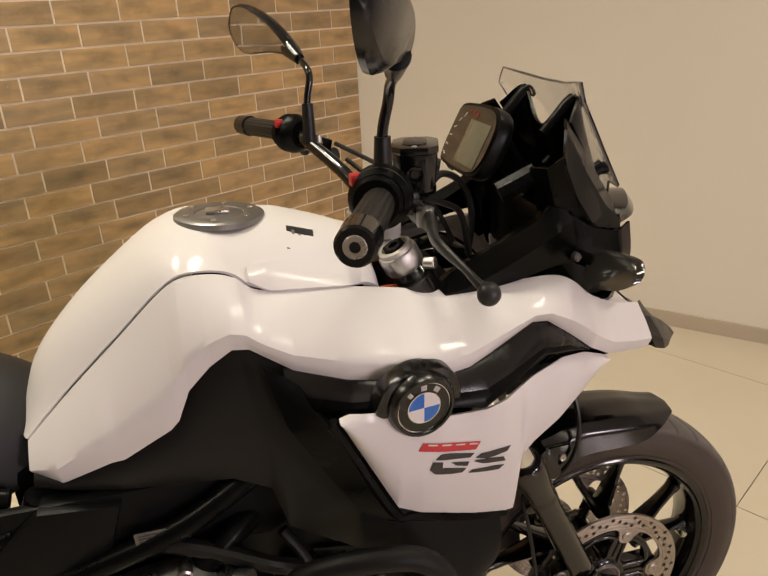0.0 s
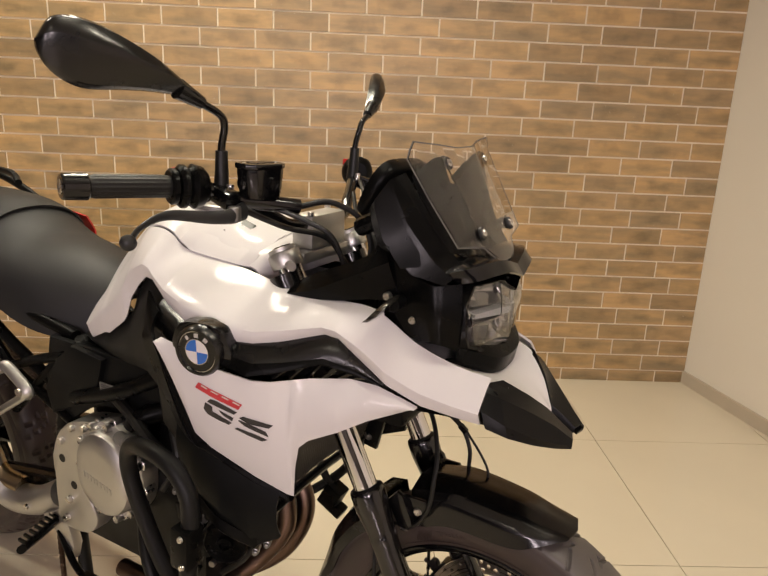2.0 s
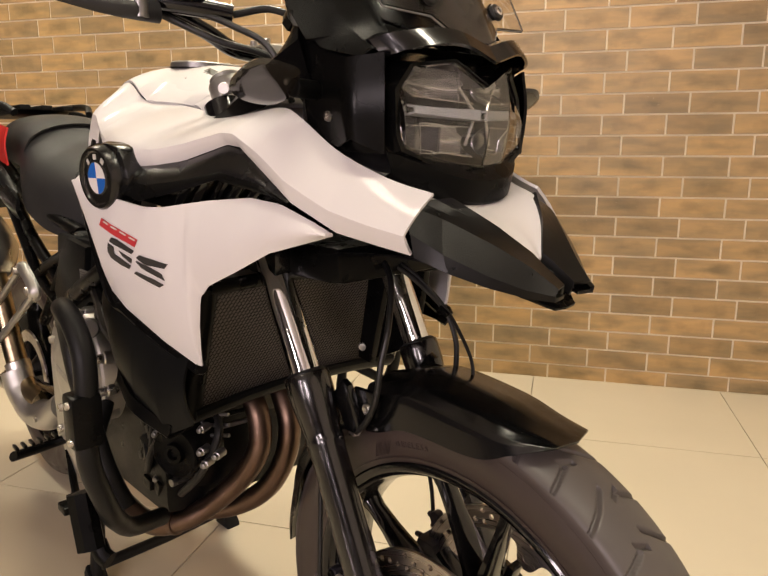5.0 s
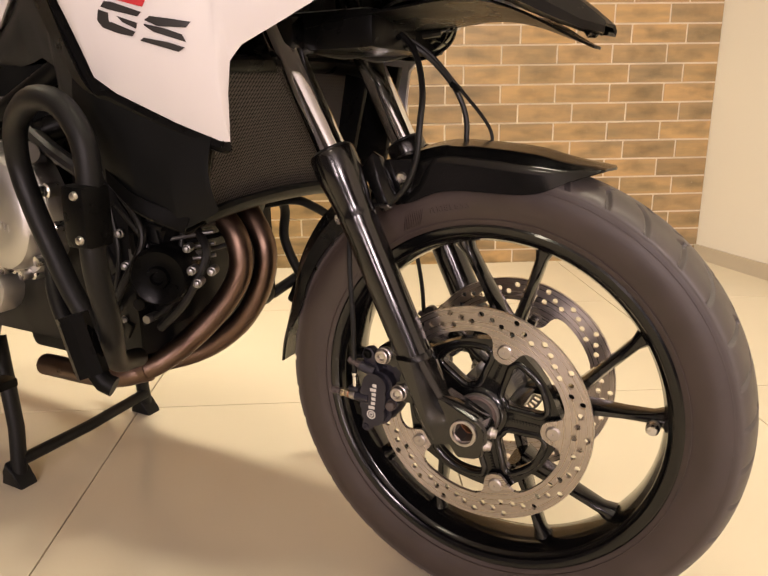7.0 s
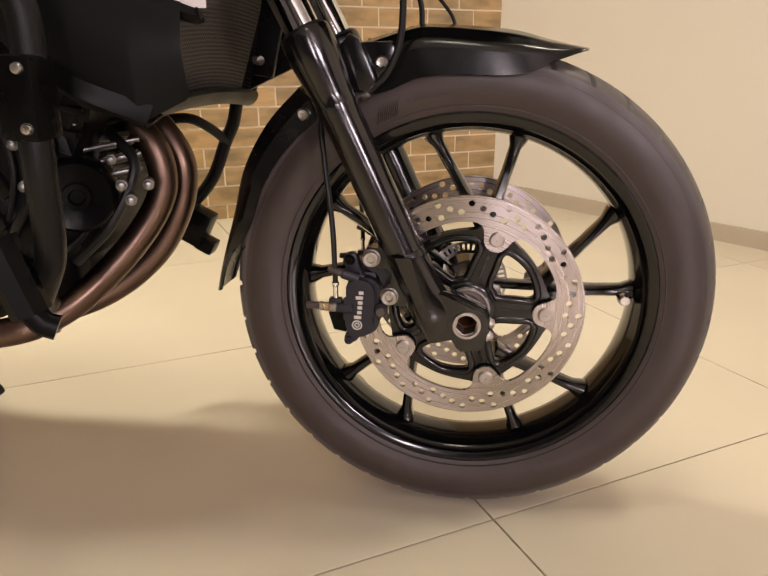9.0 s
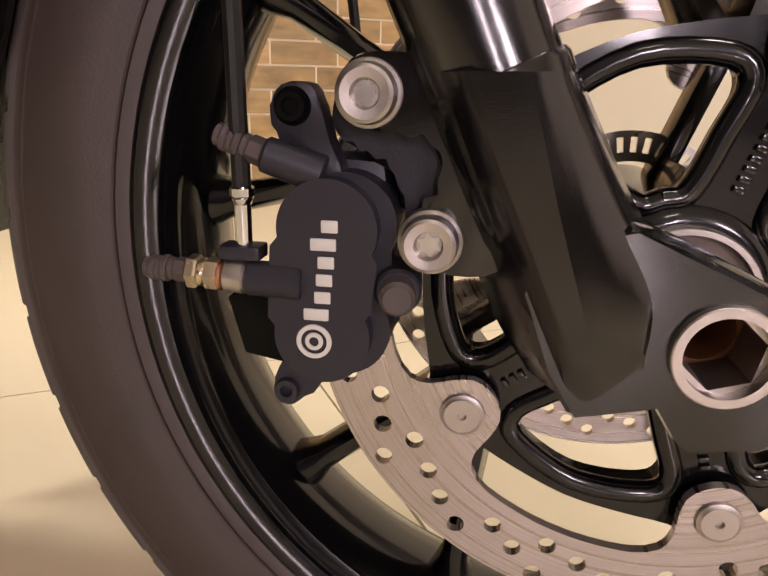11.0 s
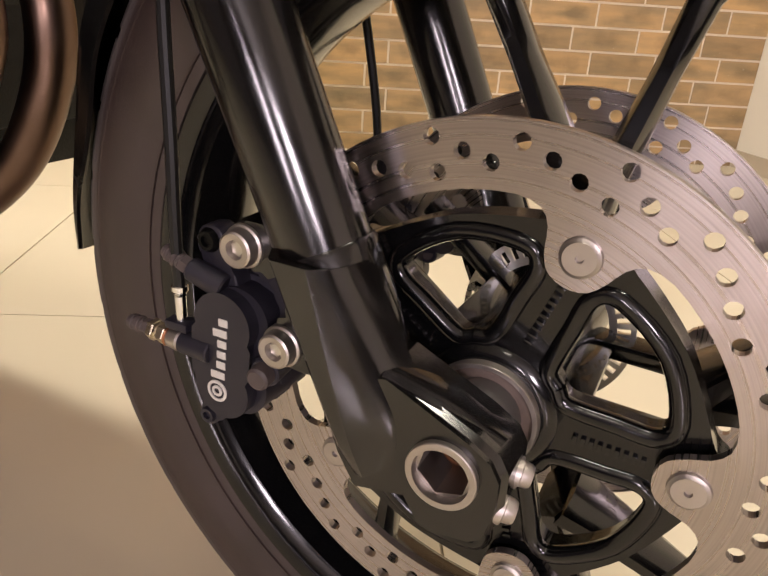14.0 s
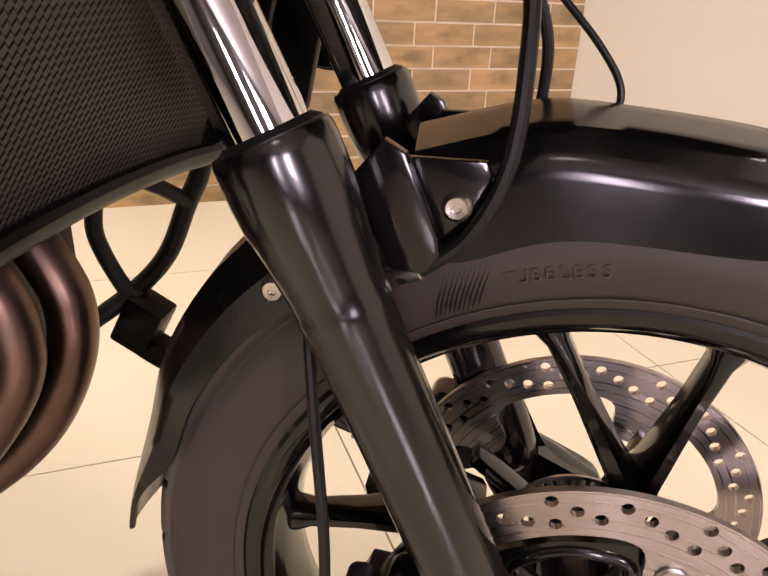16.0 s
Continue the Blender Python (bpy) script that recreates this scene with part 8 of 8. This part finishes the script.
pair("swing_arm", lambda: sweep(bmesh.new(), [(-0.98, -0.13, 0.42), (-1.25, -0.135, 0.37), (-1.60, -0.13, 0.325)], 0.03, 12, 0.7), M_BLACK, bike, "black cast swing arm")

# ---- floor tiles and bricks ----
TILE_X, TILE_Y, TX0, TY0 = 0.747, 0.778, 0.003, -0.093
bm = box(bmesh.new(), (0.0015, 0.0015, -0.006), (TILE_X - 0.0015, TILE_Y - 0.0015, 0), 0.0008)
tile_mesh = finish(bm, "floor_tile", M_TILE, False)
for i in range(-8, 6):
    for j in range(-9, 3):
        x, y = TX0 + i * TILE_X, TY0 + j * TILE_Y
        if y + TILE_Y > WALL_Y:
            continue
        ob = new("floor_tile", tile_mesh)
        ob.parent, ob.matrix_parent_inverse = floor, ROOM.inverted()
        ob.matrix_basis = ROOM @ pose(x, y, 0)
bm = bmesh.new()
j0 = TY0 + TILE_Y * 2
for i in range(-8, 6):
    x = TX0 + i * TILE_X
    box(bm, (x + 0.0015, j0 + 0.0015, -0.006), (x + TILE_X - 0.0015, WALL_Y - 0.001, 0), 0.0008)
ob = part("cut_floor_tile", bm, M_TILE, floor, "", False)

ROW, BRICK, ROW0 = 0.0809, 0.2405, 0.06
GAP = 0.0076


def brick_box(w, h):
    bm = box(bmesh.new(), (0, -0.004, 0), (w, 0.001, h), 0.001)
    uv = bm.loops.layers.uv.new("tile")
    for f in bm.faces:
        for l in f.loops:
            l[uv].uv = (l.vert.co.x / w, l.vert.co.z / h)
    return bm


brick_mesh = finish(brick_box(BRICK - GAP, ROW - GAP), "brick", M_BRICK, False)
rest = bmesh.new()
for k in range(-1, 40):
    z = ROW0 + k * ROW + GAP / 2
    x0 = 0.221 if k % 2 == 0 else 0.300
    for i in range(-24, 6):
        x = x0 + i * BRICK + GAP / 2
        w, zz, h = BRICK - GAP, z, ROW - GAP
        if x > CORNER_X - 0.01 or x < LEFT:
            continue
        w = min(w, CORNER_X - 0.002 - x)
        if zz < 0:
            zz, h = 0.001, z + h
        h = min(h, CEIL - zz)
        if w > BRICK - GAP - 1e-4 and h > ROW - GAP - 1e-4 and -1.85 < x and 0 <= k < 21:
            ob = new("brick", brick_mesh)
            ob.parent = wall_brick
            ob.matrix_basis = pose(x, WALL_Y, zz)
        else:
            box(rest, (x, WALL_Y - 0.004, zz), (x + w, WALL_Y + 0.001, zz + h))
uv = rest.loops.layers.uv.new("tile")
for f in rest.faces:
    c = f.calc_center_median()
    k = math.floor((c.z - ROW0) / ROW)
    first = (0.221 if k % 2 == 0 else 0.300) + GAP / 2
    first += math.floor((c.x - first) / BRICK) * BRICK
    for l in f.loops:
        l[uv].uv = ((l.vert.co.x - first) / (BRICK - GAP), (l.vert.co.z - ROW0 - k * ROW - GAP / 2) / (ROW - GAP))
ob = part("brick_field", rest, M_BRICK, wall_brick, "", False)
tagged(ob, "brown glazed brick tiles higher up and further along", kind="stuff")
